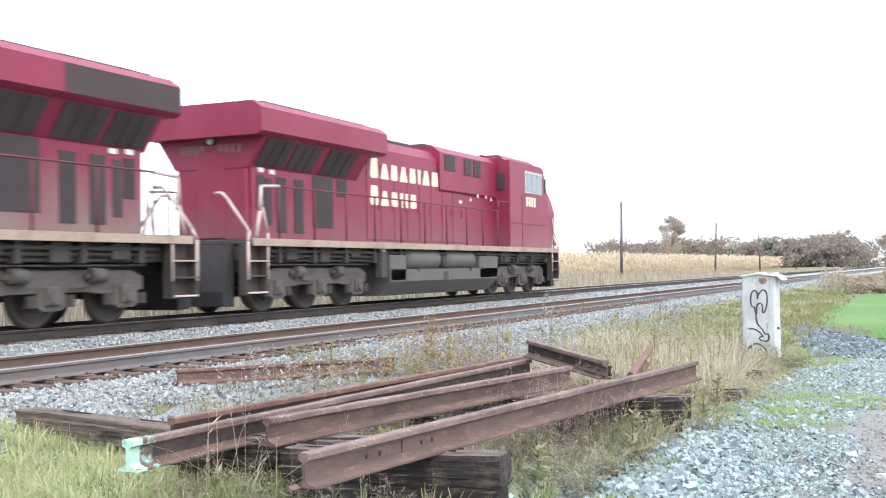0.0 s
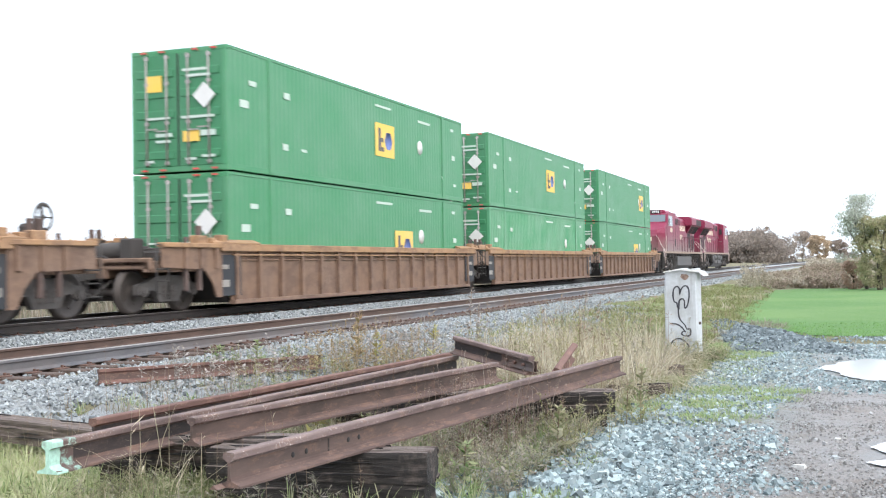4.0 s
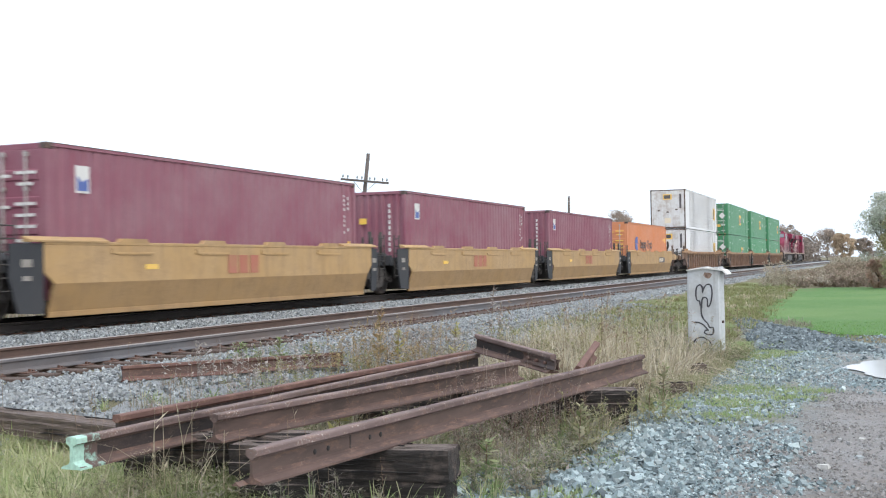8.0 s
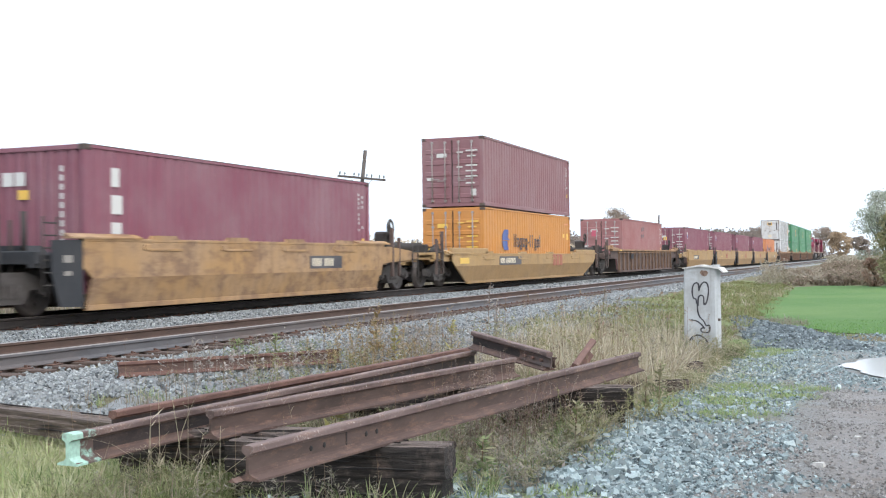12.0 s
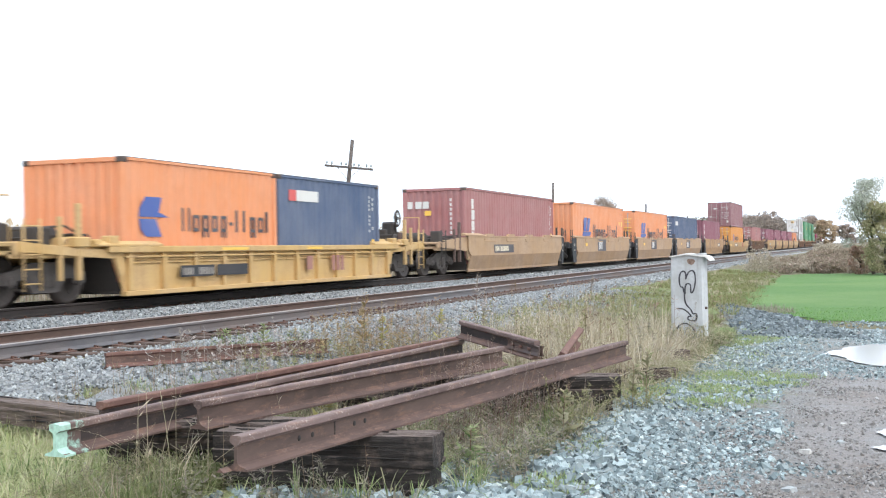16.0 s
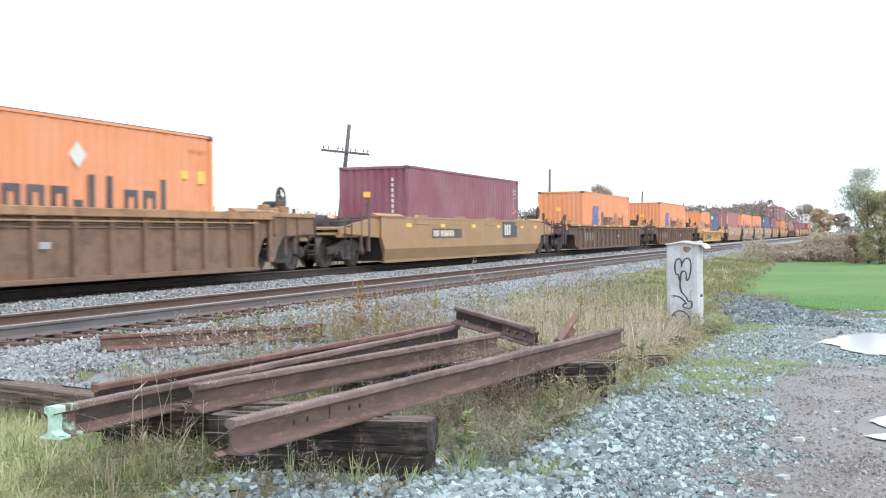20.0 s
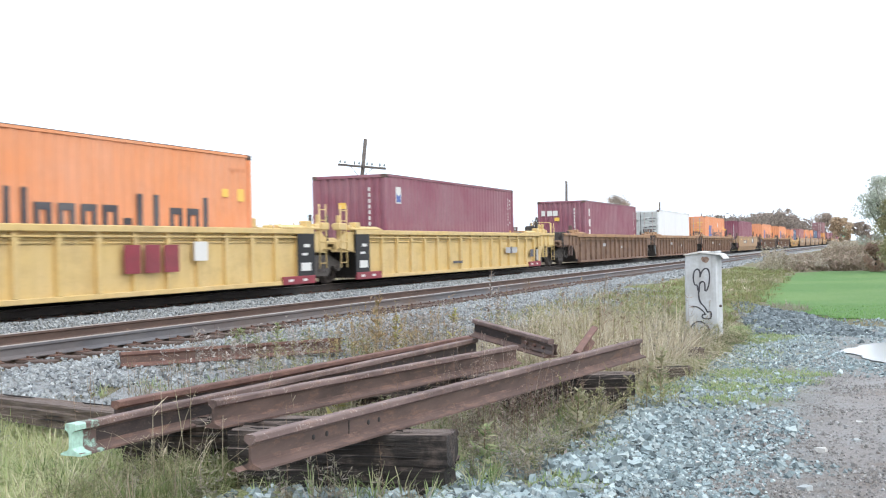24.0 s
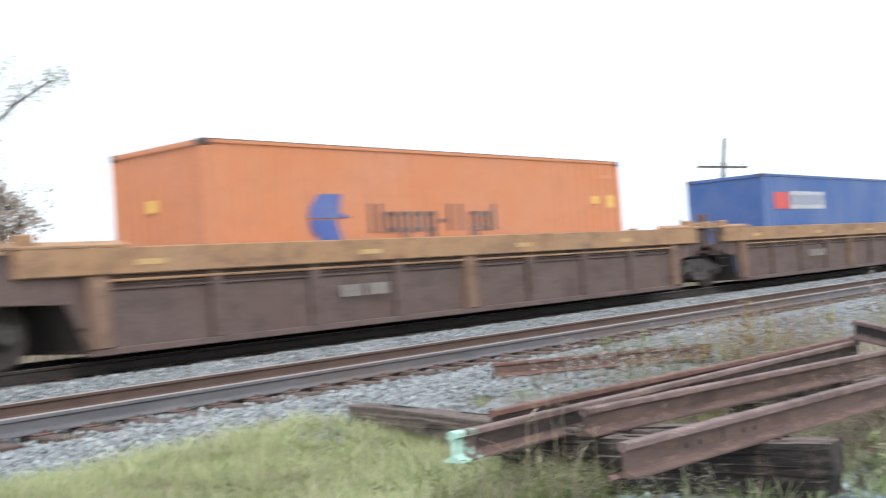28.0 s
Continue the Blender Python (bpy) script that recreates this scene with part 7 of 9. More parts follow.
def timber(name, label, p, q, w, h, material, seed, cracks=5):
    """An old squared timber with split, worn faces: p and q are the top's end centres."""
    L = (Vector(q) - Vector(p)).length
    t = thing(name, label, "timber", "old timbers", along(p, q))
    bm = bmesh.new()
    nl, ns = max(6, int(L / 0.045)), 11
    ring = [(-0.5, -1), (0.5, -1), (0.5, 0), (-0.5, 0)]
    pts = []
    for k in range(4):
        (a, b), (c2, d) = ring[k], ring[(k + 1) % 4]
        for i in range(ns):
            pts.append((a + (c2 - a) * i / ns, b + (d - b) * i / ns))
    rows = []
    for j in range(nl + 1):
        y = L * j / nl
        row = []
        for a, b in pts:
            r = 0.014 * noise.noise((a * 5 + seed, b * 5, y * 1.6)) + 0.012 * noise.noise((a * 19, b * 19 + seed, y * 1.1)) + 0.005 * noise.noise((a * 30, b * 30 + seed, y * 9))
            edge = 0.96 if abs(abs(a) - 0.5) < 0.01 and (b > -0.01 or b < -0.99) else 1.0
            row.append(bm.verts.new((a * w * edge + r, y + (0.02 * noise.noise((a * 6, b * 6, seed + j)) if j in (0, nl) else 0), b * h * (0.985 if edge < 1 and b > -0.5 else 1) + r)))
        rows.append(row)
    m = len(pts)
    for j in range(nl):
        for i in range(m):
            bm.faces.new((rows[j][i], rows[j][(i + 1) % m], rows[j + 1][(i + 1) % m], rows[j + 1][i]))
    bm.faces.new(rows[0][::-1])
    bm.faces.new(rows[-1])
    bmesh.ops.recalc_face_normals(bm, faces=bm.faces)
    me = bpy.data.meshes.new("beam")
    bm.to_mesh(me)
    bm.free()
    me.materials.append(material)
    mesh_part("beam", me, t)
    rnd = random.Random(seed)
    for k in range(cracks):
        a, s = rnd.uniform(-0.42, 0.42) * w, rnd.uniform(0.05, max(0.1, L * 0.6))
        e = min(L - 0.02, s + rnd.uniform(0.2, 0.6))
        side = k % 2
        g = Geo()
        if side:
            g.prism([(a - 0.006, s), (a, e), (a + 0.007, s + 0.05)], "z", -0.004, 0.009)
        else:
            zz = -h * rnd.uniform(0.2, 0.8)
            g.prism([(s, zz), (e, zz + 0.012), (s + 0.1, zz + 0.014)], "x", w / 2 - 0.004, w / 2 + 0.012)
        part("split", g, GASKET, t, "dark split in the grain")
    return t


RAIL_L = "rusty brown scrap rail resting on old timbers"
front = old_rail("scrap_rail", RAIL_L, (-3.07, 5.0, -0.037), (-2.28, 11.09, -0.037), holes=(0.55, 0.68, 1.12, 1.24))
part("web_seam", Geo().box(0.0088, 0.0118, 0.9, 0.912, -0.135, -0.056), WEB_BLACK, front, "seam in the rail's web")
part("foot_burr", Geo().prism([(-0.073, -0.185), (-0.02, -0.185), (-0.05, -0.165)], "y", -0.07, 0.02), FOOT_RUST, front, "torn corner of the rail's foot")
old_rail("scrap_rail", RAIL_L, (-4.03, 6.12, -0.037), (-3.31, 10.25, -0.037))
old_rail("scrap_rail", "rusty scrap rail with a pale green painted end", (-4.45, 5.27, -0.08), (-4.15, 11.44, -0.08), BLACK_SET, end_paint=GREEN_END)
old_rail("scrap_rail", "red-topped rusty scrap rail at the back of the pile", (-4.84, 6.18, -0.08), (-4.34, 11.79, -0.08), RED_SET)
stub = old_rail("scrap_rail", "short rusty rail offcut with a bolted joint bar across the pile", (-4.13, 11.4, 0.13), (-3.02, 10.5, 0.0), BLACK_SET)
for s in (1, -1):
    jb = part("joint_bar", Geo().prism([(s * 0.012, -0.15), (s * 0.04, -0.143), (s * 0.024, -0.11), (s * 0.024, -0.075), (s * 0.037, -0.05), (s * 0.012, -0.045)], "y", 0.95, 1.5), RUST, stub, "rusty joint bar")
    for y in (1.05, 1.2, 1.35):
        part("bolt", Geo().tube((s * 0.022, y, -0.093), (s * 0.054, y, -0.093), 0.017, 6), RUST_RED, jb)
old_rail("scrap_rail", "red rusted rail leaning up through the pile", (-3.01, 11.45, -0.21), (-3.07, 12.50, -0.02), ROSE_SET, roll=25)
old_rail("scrap_rail", "red rusted rail tipped on its side in the ballast", (-8.22, 10.6, -0.22), (-6.6, 13.0, -0.23), ROSE_SET, roll=-8)
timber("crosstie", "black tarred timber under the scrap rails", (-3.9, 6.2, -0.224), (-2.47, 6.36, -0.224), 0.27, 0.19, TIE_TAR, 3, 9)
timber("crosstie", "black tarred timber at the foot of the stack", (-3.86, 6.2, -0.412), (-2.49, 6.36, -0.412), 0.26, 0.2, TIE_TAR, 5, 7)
timber("crosstie", "dark timber under the middle rails, its top painted lit and worn grey", (-4.95, 6.35, -0.224), (-3.3, 6.75, -0.224), 0.24, 0.19, TIE_TAR, 25, 7)
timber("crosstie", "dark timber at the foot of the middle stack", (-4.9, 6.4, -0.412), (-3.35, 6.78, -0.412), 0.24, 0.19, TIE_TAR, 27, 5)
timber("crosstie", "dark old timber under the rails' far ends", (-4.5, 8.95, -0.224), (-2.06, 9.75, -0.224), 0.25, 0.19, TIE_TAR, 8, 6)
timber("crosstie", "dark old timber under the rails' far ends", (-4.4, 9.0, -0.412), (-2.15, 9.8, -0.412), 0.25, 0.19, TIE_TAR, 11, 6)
timber("crosstie", "weathered grey timber lying in the grass", (-7.4, 7.45, -0.26), (-4.6, 6.72, -0.26), 0.23, 0.18, TIE_OLD, 13, 6)
timber("plank", "short weathered timber lying on the ground", (-2.75, 12.35, -0.48), (-2.05, 12.75, -0.48), 0.2, 0.14, TIE_OLD, 17, 3)
timber("plank", "low stump of old timber near the post", (-2.5, 14.6, -0.46), (-2.2, 14.75, -0.46), 0.16, 0.16, TIE_OLD, 19, 2)

# ---- the white concrete post ----
post = thing("concrete_post", "white-painted concrete post with dark scrawls and a rusty top", "post", m=pose(-2.53, 17.2, -0.66, 0, 0, -1))
pw, pd = 0.25, 0.21          # half width and half depth of its foot
g = Geo()
foot = [(-pw, -pd + 0.025), (-pw + 0.025, -pd), (pw - 0.025, -pd), (pw, -pd + 0.025), (pw, pd - 0.025), (pw - 0.025, pd), (-pw + 0.025, pd), (-pw, pd - 0.025)]
rings = [(0.0, 1.0), (0.35, 0.997), (0.7, 0.99), (1.05, 0.985), (1.36, 0.975), (1.415, 0.965), (1.43, 0.94)]
for z, k in rings:
    for i, (a, b) in enumerate(foot):
        j = 0.006 * noise.noise((a * 9, b * 9, z * 4))
        g.v.append((a * k + j, b + j, z + (0.02 * a / pw if z > 1.3 else 0)))
for k in range(len(rings) - 1):
    g.f += [(8 * k + i, 8 * k + (i + 1) % 8, 8 * k + 8 + (i + 1) % 8, 8 * k + 8 + i) for i in range(8)]
g.f += [tuple(range(8))[::-1], tuple(8 * len(rings) - 8 + i for i in range(8))]
g.s += [False] * len(g.f)
part("shaft", g, CONCRETE, post)
part("cap", Geo().prism([(-pw - 0.0, 1.405), (0.0, 1.45), (pw + 0.05, 1.405), (pw + 0.11, 1.335), (pw + 0.10, 1.325), (pw + 0.03, 1.385), (0.0, 1.425), (-pw - 0.005, 1.39)], "y", -pd - 0.03, pd + 0.02), MARK_WHITE, post, "thin white sheet cap with a bent lip")
for poly in ([(0.0, 1.325), (0.03, 1.29), (0.07, 1.27), (0.1, 1.285), (0.13, 1.33), (0.1, 1.36), (0.02, 1.365)], [(0.229, 0.1), (0.243, 0.1), (0.243, 0.36), (0.235, 0.33)]):
    part("rust_patch", Geo().prism(poly, "y", -pd - 0.004, -pd + 0.002), RUST_STAIN, post, "rust stain on the whitewash")
part("side_bolt", Geo().tube((pw - 0.01, -0.1, 0.62), (pw + 0.03, -0.1, 0.62), 0.02, 8), RUST, post, "rusty bolt head")


def scrawl(pts, half=0.011):
    """One flat ribbon of spray paint along the points (x, z)."""
    g = Geo()
    fine = []
    for (ax, az), (bx, bz) in zip(pts, pts[1:]):
        fine += [(ax + (bx - ax) * k / 3, az + (bz - az) * k / 3) for k in range(3)]
    fine.append(pts[-1])
    for _ in range(2):
        fine = [fine[0]] + [tuple((p[i] + 2 * q[i] + r[i]) / 4 for i in (0, 1)) for p, q, r in zip(fine, fine[1:], fine[2:])] + [fine[-1]]
    for k, (x, z) in enumerate(fine):
        p, q = Vector(fine[max(0, k - 1)]), Vector(fine[min(len(fine) - 1, k + 1)])
        d = (q - p).normalized()
        w = half * (1 + 0.35 * noise.noise((x * 9, z * 9, 1)))
        for e in (1, -1):
            for yy in (-pd - 0.004, -pd + 0.002):
                g.v.append((x - d.y * w * e, yy, z + d.x * w * e))
    for k in range(len(fine) - 1):
        o = 4 * k
        g.f += [(o, o + 4, o + 6, o + 2), (o, o + 1, o + 5, o + 4), (o + 2, o + 6, o + 7, o + 3)]
        g.s += [False] * 3
    part("scrawl", g, SCRIBBLE, post, "dark spray-paint scrawl")


scrawl([(-0.05, 0.86), (-0.06, 0.95), (-0.1, 0.93), (-0.12, 1.05), (-0.1, 1.16), (-0.04, 1.19), (-0.01, 1.13), (-0.02, 1.03), (0.0, 1.13), (0.06, 1.2), (0.12, 1.17), (0.13, 1.03), (0.1, 0.88), (0.05, 0.83), (0.06, 0.97), (0.02, 1.0), (-0.03, 0.97), (-0.03, 0.83)])
scrawl([(-0.04, 0.88), (-0.04, 0.74), (-0.01, 0.66), (0.06, 0.6), (0.08, 0.52), (0.14, 0.56), (0.14, 0.43), (0.06, 0.43), (0.0, 0.45), (0.01, 0.5), (0.07, 0.5)])
scrawl([(-0.14, 0.62), (-0.06, 0.61), (0.0, 0.57), (0.05, 0.51)])
scrawl([(-0.17, 0.3), (-0.11, 0.38), (-0.02, 0.4), (0.07, 0.34), (0.12, 0.26), (0.09, 0.19), (0.0, 0.2), (-0.03, 0.27), (0.01, 0.32), (0.06, 0.27), (0.03, 0.15), (-0.02, 0.1), (-0.03, 0.03)])
scrawl([(-0.12, 0.34), (-0.1, 0.24), (-0.04, 0.16)])

# ---- stones ----
STONE_M = island("crushed_stone", [(0.045, 0.06, 0.066), (0.28, 0.36, 0.375), (0.1, 0.133, 0.143), (0.4, 0.49, 0.505), (0.19, 0.245, 0.258), (0.25, 0.29, 0.29), (0.52, 0.61, 0.62)], 0.6, 0.35, 60.0, 0.45)
DUSTY_STONE_M = island("dusty_ballast_stone", [(0.085, 0.095, 0.1), (0.31, 0.335, 0.345), (0.18, 0.195, 0.205), (0.38, 0.41, 0.415), (0.24, 0.25, 0.25), (0.48, 0.515, 0.52)], 0.85, 0.3, 60.0)
BERM_STONE_M = island("dark_heaped_stone", [(0.04, 0.05, 0.056), (0.16, 0.195, 0.21), (0.08, 0.1, 0.108), (0.25, 0.3, 0.32), (0.13, 0.155, 0.165)], 0.7, 0.35, 60.0)
STRAY_M = grainy("pale_stray_stone", (0.36, 0.355, 0.34), (0.6, 0.59, 0.57), 30.0, 0.8, 0.4)
CUBE_V = np.array([(x, y, z) for z in (-1, 1) for y in (-1, 1) for x in (-1, 1)], float)
CUBE_F = np.array([(0, 2, 3), (0, 3, 1), (4, 5, 7), (4, 7, 6), (0, 1, 5), (0, 5, 4), (2, 6, 7), (2, 7, 3), (0, 4, 6), (0, 6, 2), (1, 3, 7), (1, 7, 5)])


def random_turns(n):
    q = RNG.normal(size=(n, 4))
    q /= np.linalg.norm(q, axis=1)[:, None]
    w, x, y, z = q.T
    return np.stack([np.stack([1 - 2 * (y * y + z * z), 2 * (x * y - w * z), 2 * (x * z + w * y)], -1),
                     np.stack([2 * (x * y + w * z), 1 - 2 * (x * x + z * z), 2 * (y * z - w * x)], -1),
                     np.stack([2 * (x * z - w * y), 2 * (y * z + w * x), 1 - 2 * (x * x + y * y)], -1)], 1)


def stones(name, label, pts, size, material):
    """Angular crushed stones at the points (n, 3), half sunk in the bed."""
    n = len(pts)
    s = np.asarray(size)[:, None] * RNG.uniform(0.55, 1.0, (n, 3))
    v = CUBE_V[None] * RNG.uniform(0.45, 1.0, (n, 8, 3)) * s[:, None, :]
    v = np.einsum("nij,nkj->nki", random_turns(n), v) + pts[:, None, :]
    f = CUBE_F[None] + 8 * np.arange(n)[:, None, None]
    return tagged(new(name, array_mesh(name, v.reshape(-1, 3), f.reshape(-1, 3), material)), label, "stones", kind="stuff")


def scatter(n, x0, x1, y0, y1, keep=None, near=0.0):
    """Random (x, y) in a box, thicker towards low y, thinned by keep(x, y) -> 0..1."""
    x = RNG.uniform(x0, x1, n)
    y = y0 + (y1 - y0) * RNG.uniform(0, 1, n) ** (1 + near)
    if keep is not None:
        p = np.array([keep(a, b) for a, b in zip(x, y)])
        m = RNG.uniform(0, 1, n) < p
        x, y = x[m], y[m]
    return x, y


def bed_z(x):
    xs_, zs_ = zip(*BED)
    return np.interp(x, xs_, zs_)


def surface_z(x, y):
    return np.array([max(ground_z(a, b), float(bed_z(a)) if -18 < a < -7.0 else -9) for a, b in zip(x, y)])


def patchy(x, y, scale, lo, hi, seed):
    return smooth01((noise.noise((x * scale, y * scale, seed)) - lo) / (hi - lo))


MOSS = ((-2.15, 19.4, 0.5, 1.6), (-1.7, 17.6, 0.45, 1.0), (-1.3, 13.1, 0.7, 0.5), (-1.35, 11.5, 0.4, 0.4), (-1.25, 10.6, 0.45, 0.4), (-1.85, 6.75, 0.3, 0.35), (-2.05, 8.1, 0.2, 0.5), (-2.0, 11.2, 0.25, 0.5), (-0.9, 12.4, 0.3, 0.35))


def moss_patch(x, y):
    k = 0.25 * patchy(x, y, 0.75, -0.08, 0.25, 9.0) * smooth01((y - 9.0) / 2.5) * smooth01((-0.6 - x) / 0.4)
    for mx, my, rx, ry in MOSS:
        k = max(k, smooth01((1.25 - math.hypot((x - mx) / rx, (y - my) / ry) + 0.7 * noise.noise((x * 2.3, y * 1.3, 4.0))) / 0.5))
    return k


def gravel_keep(x, y):
    edge = -2.55 + 0.55 * smooth01((y - 8) / 6) + 0.25 * noise.noise((y * 0.8, 3, 0))
    if x < edge:
        return 0.0
    mud = patchy(x, y, 0.55, 0.05, 0.35, 2.0) * smooth01((x + 1.5) / 1.2)
    for px, py, rx, ry in PUDDLES:
        if math.hypot((x - px) / rx, (y - py) / ry) < 1.02:
            return 0.0
    mud = max(mud, smooth01((x + 1.0 + 0.5 * noise.noise((x, y, 7))) / 0.6) * smooth01((13.6 - y) / 0.8) * 1.22)
    return (0.4 + 0.6 * patchy(x, y, 1.3, -0.3, 0.15, 77.0)) * (1 - min(1.0, 0.92 * mud)) * (1 - 0.7 * moss_patch(x, y))


x, y = scatter(100000, -2.9, 1.2, 5.2, 22, gravel_keep, 0.9)
near = np.clip((-1.35 - x) / 0.6, 0, 1) * np.clip((11.5 - y) / 2.0, 0, 1)
sz = 0.0125 * np.exp(RNG.normal(0, 0.42, len(x))) * (1.0 + 0.75 * near)
sz = np.minimum(sz, 0.045)
stones("gravel_stones", "loose blue-grey crushed stone on the yard", np.stack([x, y, surface_z(x, y) + 0.012 + sz * 0.25], -1), sz, STONE_M)
MUD_STONE_M = island("muddy_pebbles", [(0.13, 0.125, 0.12), (0.27, 0.265, 0.26), (0.2, 0.19, 0.18), (0.4, 0.4, 0.395), (0.17, 0.15, 0.135)], 0.8, 0.3, 60.0)
x, y = scatter(26000, -1.3, 1.4, 6.6, 15.5, lambda a, b: smooth01((a + 1.25 + 0.4 * noise.noise((a, b, 7))) / 0.5) * (0.35 + 0.65 * patchy(a, b, 1.4, -0.2, 0.3, 44.0)) * (0.0 if (b > 13.2 and a > -0.45) or math.hypot((a - 0.3) / 0.34, (b - 9.1) / 0.85) < 1 else 1.0), 0.6)
sz = RNG.uniform(0.005, 0.014, len(x)) * (1 + 0.8 * (RNG.uniform(0, 1, len(x)) > 0.96))
stones("mud_pebbles", "small muddy pebbles pressed into the wheel tracks", np.stack([x, y, surface_z(x, y) + 0.012 + sz * 0.2], -1), sz, MUD_STONE_M)
x, y = scatter(1500, -3.75, -2.45, 4.7, 6.15, lambda a, b: 0.35 + 0.65 * patchy(a, b, 1.5, -0.2, 0.2, 47.0))
sz = RNG.uniform(0.012, 0.034, len(x))
stones("stones_at_timber", "loose stone in front of the tarred timber", np.stack([x, y, surface_z(x, y) + 0.01 + sz * 0.3], -1), sz, STONE_M)
x, y = scatter(9000, -3.4, 1.0, 18.5, 28, lambda a, b: 1.0 if a > -1.95 - 0.16 * (b - 18.5) and a < -0.75 - 0.33 * (b - 21) else 0.0)
sz = RNG.uniform(0.02, 0.06, len(x))
stones("gravel_berm", "darker heaped stone at the lawn's edge", np.stack([x, y, surface_z(x, y) + 0.015], -1), sz, BERM_STONE_M)


def ballast_keep(x, y):
    k = 1.0
    if x > -8.6:
        k = 1 - smooth01((x + 8.6) / 1.6 + 0.5 * noise.noise((x, y * 0.6, 4)))
    for cx in (SIDE_X, MAIN_X):
        if abs(abs(x - cx) - 0.753) < 0.09:
            return 0.0
    if -10.05 < x < -9.42:
        k *= 0.3
    return k


x, y = scatter(80000, -13.35, -6.9, 3.0, 42, ballast_keep, 0.7)
sz = RNG.uniform(0.014, 0.035, len(x))
tz = surface_z(x, y)
stones("ballast_stones", "pale grey crushed ballast along the rails", np.stack([x, y, tz + 0.008 + sz * 0.3], -1), sz, DUSTY_STONE_M)
x, y = scatter(16000, -7.6, -4.7, 6.0, 34, lambda a, b: patchy(a, b, 0.7, -0.45, 0.25, 61.0) * smooth01((-a - 4.6 + 0.5 * noise.noise((a, b * 0.5, 6))) / 1.6) * smooth01((b - 6.2) / 1.6), 0.5)
sz = RNG.uniform(0.016, 0.038, len(x))
stones("spilled_ballast", "loose grey ballast spilled among the weeds", np.stack([x, y, surface_z(x, y) + 0.016 + sz * 0.3], -1), sz, DUSTY_STONE_M)
x, y = scatter(9000, -13.35, -7.5, 42, 110, ballast_keep, 0.5)
sz = RNG.uniform(0.03, 0.06, len(x))
stones("ballast_stones_far", "pale grey crushed ballast further along the rails", np.stack([x, y, surface_z(x, y) + 0.01 + sz * 0.3], -1), sz, DUSTY_STONE_M)


for k, (sx, sy, r) in enumerate(((-0.42, 8.28, 0.04), (-0.2, 8.81, 0.03), (-0.2, 9.69, 0.028), (-0.76, 8.23, 0.034), (-0.45, 6.95, 0.035), (-0.62, 9.3, 0.024), (-1.2, 7.6, 0.03))):
    g = Geo().add(CUBE_V * np.random.default_rng(k).uniform(0.4, 1.0, (8, 3)) * (r * 1.3, r, r * 0.7), [tuple(f) for f in CUBE_F])
    tagged(new("loose_stone", to_mesh("loose_stone", g, STRAY_M if k in (0, 2, 6) else DUSTY_STONE_M)), "loose lump of stone lying on the yard", "stone", "loose stones on the yard").matrix_basis = pose(sx, sy, ground_z(sx, sy) + 0.015, 0, 0, 37 * k)

# ---- grass and weeds ----
def grass_colours(name, cols):
    m = island(name, cols, 0.75, 0.0, 20.0, 0.25)
    b = m.node_tree.nodes["Principled BSDF"]
    nt = m.node_tree
    thin = nt.nodes.new("ShaderNodeBsdfTranslucent")
    both = nt.nodes.new("ShaderNodeMixShader")
    both.inputs[0].default_value = 0.38
    nt.links.new(b.inputs["Base Color"].links[0].from_socket, thin.inputs["Color"])
    nt.links.new(b.outputs[0], both.inputs[1])
    nt.links.new(thin.outputs[0], both.inputs[2])
    nt.links.new(both.outputs[0], nt.nodes["Material Output"].inputs["Surface"])
    return m


GRASS_GREEN = grass_colours("green_grass_blades", [(0.125, 0.2, 0.07), (0.25, 0.338, 0.14), (0.375, 0.425, 0.219), (0.525, 0.488, 0.329), (0.188, 0.275, 0.11)])
GRASS_DRY = grass_colours("dry_grass_blades", [(0.32, 0.255, 0.192), (0.48, 0.4, 0.312), (0.25, 0.215, 0.156), (0.6, 0.52, 0.444), (0.24, 0.25, 0.144)])
GRASS_MIX = grass_colours("mixed_weeds", [(0.16, 0.2, 0.085), (0.3, 0.29, 0.165), (0.41, 0.36, 0.25), (0.22, 0.26, 0.11), (0.5, 0.45, 0.34)])
GRASS_WEED = grass_colours("grey_brown_weeds", [(0.196, 0.196, 0.122), (0.31, 0.276, 0.23), (0.414, 0.356, 0.331), (0.253, 0.265, 0.159), (0.345, 0.276, 0.245)])
GRASS_PALE = grass_colours("bleached_grass", [(0.465, 0.402, 0.29), (0.585, 0.515, 0.386), (0.364, 0.309, 0.215), (0.686, 0.628, 0.504), (0.404, 0.381, 0.236)])
GRASS_YELLOW = grass_colours("yellow_green_grass", [(0.233, 0.257, 0.109), (0.349, 0.342, 0.182), (0.427, 0.38, 0.242), (0.291, 0.314, 0.145), (0.485, 0.437, 0.34)])
GRASS_DEEP = grass_colours("deep_green_weeds", [(0.13, 0.18, 0.07), (0.22, 0.26, 0.11), (0.32, 0.31, 0.18), (0.16, 0.22, 0.08)])
GRASS_LUSH = grass_colours("lush_grass_blades", [(0.34, 0.41, 0.18), (0.43, 0.48, 0.24), (0.53, 0.545, 0.31), (0.66, 0.61, 0.43), (0.39, 0.45, 0.21)])
GRASS_MOSS = grass_colours("mossy_yard_growth", [(0.22, 0.33, 0.12), (0.3, 0.4, 0.18), (0.42, 0.42, 0.26), (0.26, 0.36, 0.15)])
LAWN_BLADE = grass_colours("lawn_blades", [(0.17, 0.33, 0.1), (0.2, 0.37, 0.12), (0.24, 0.38, 0.15)])
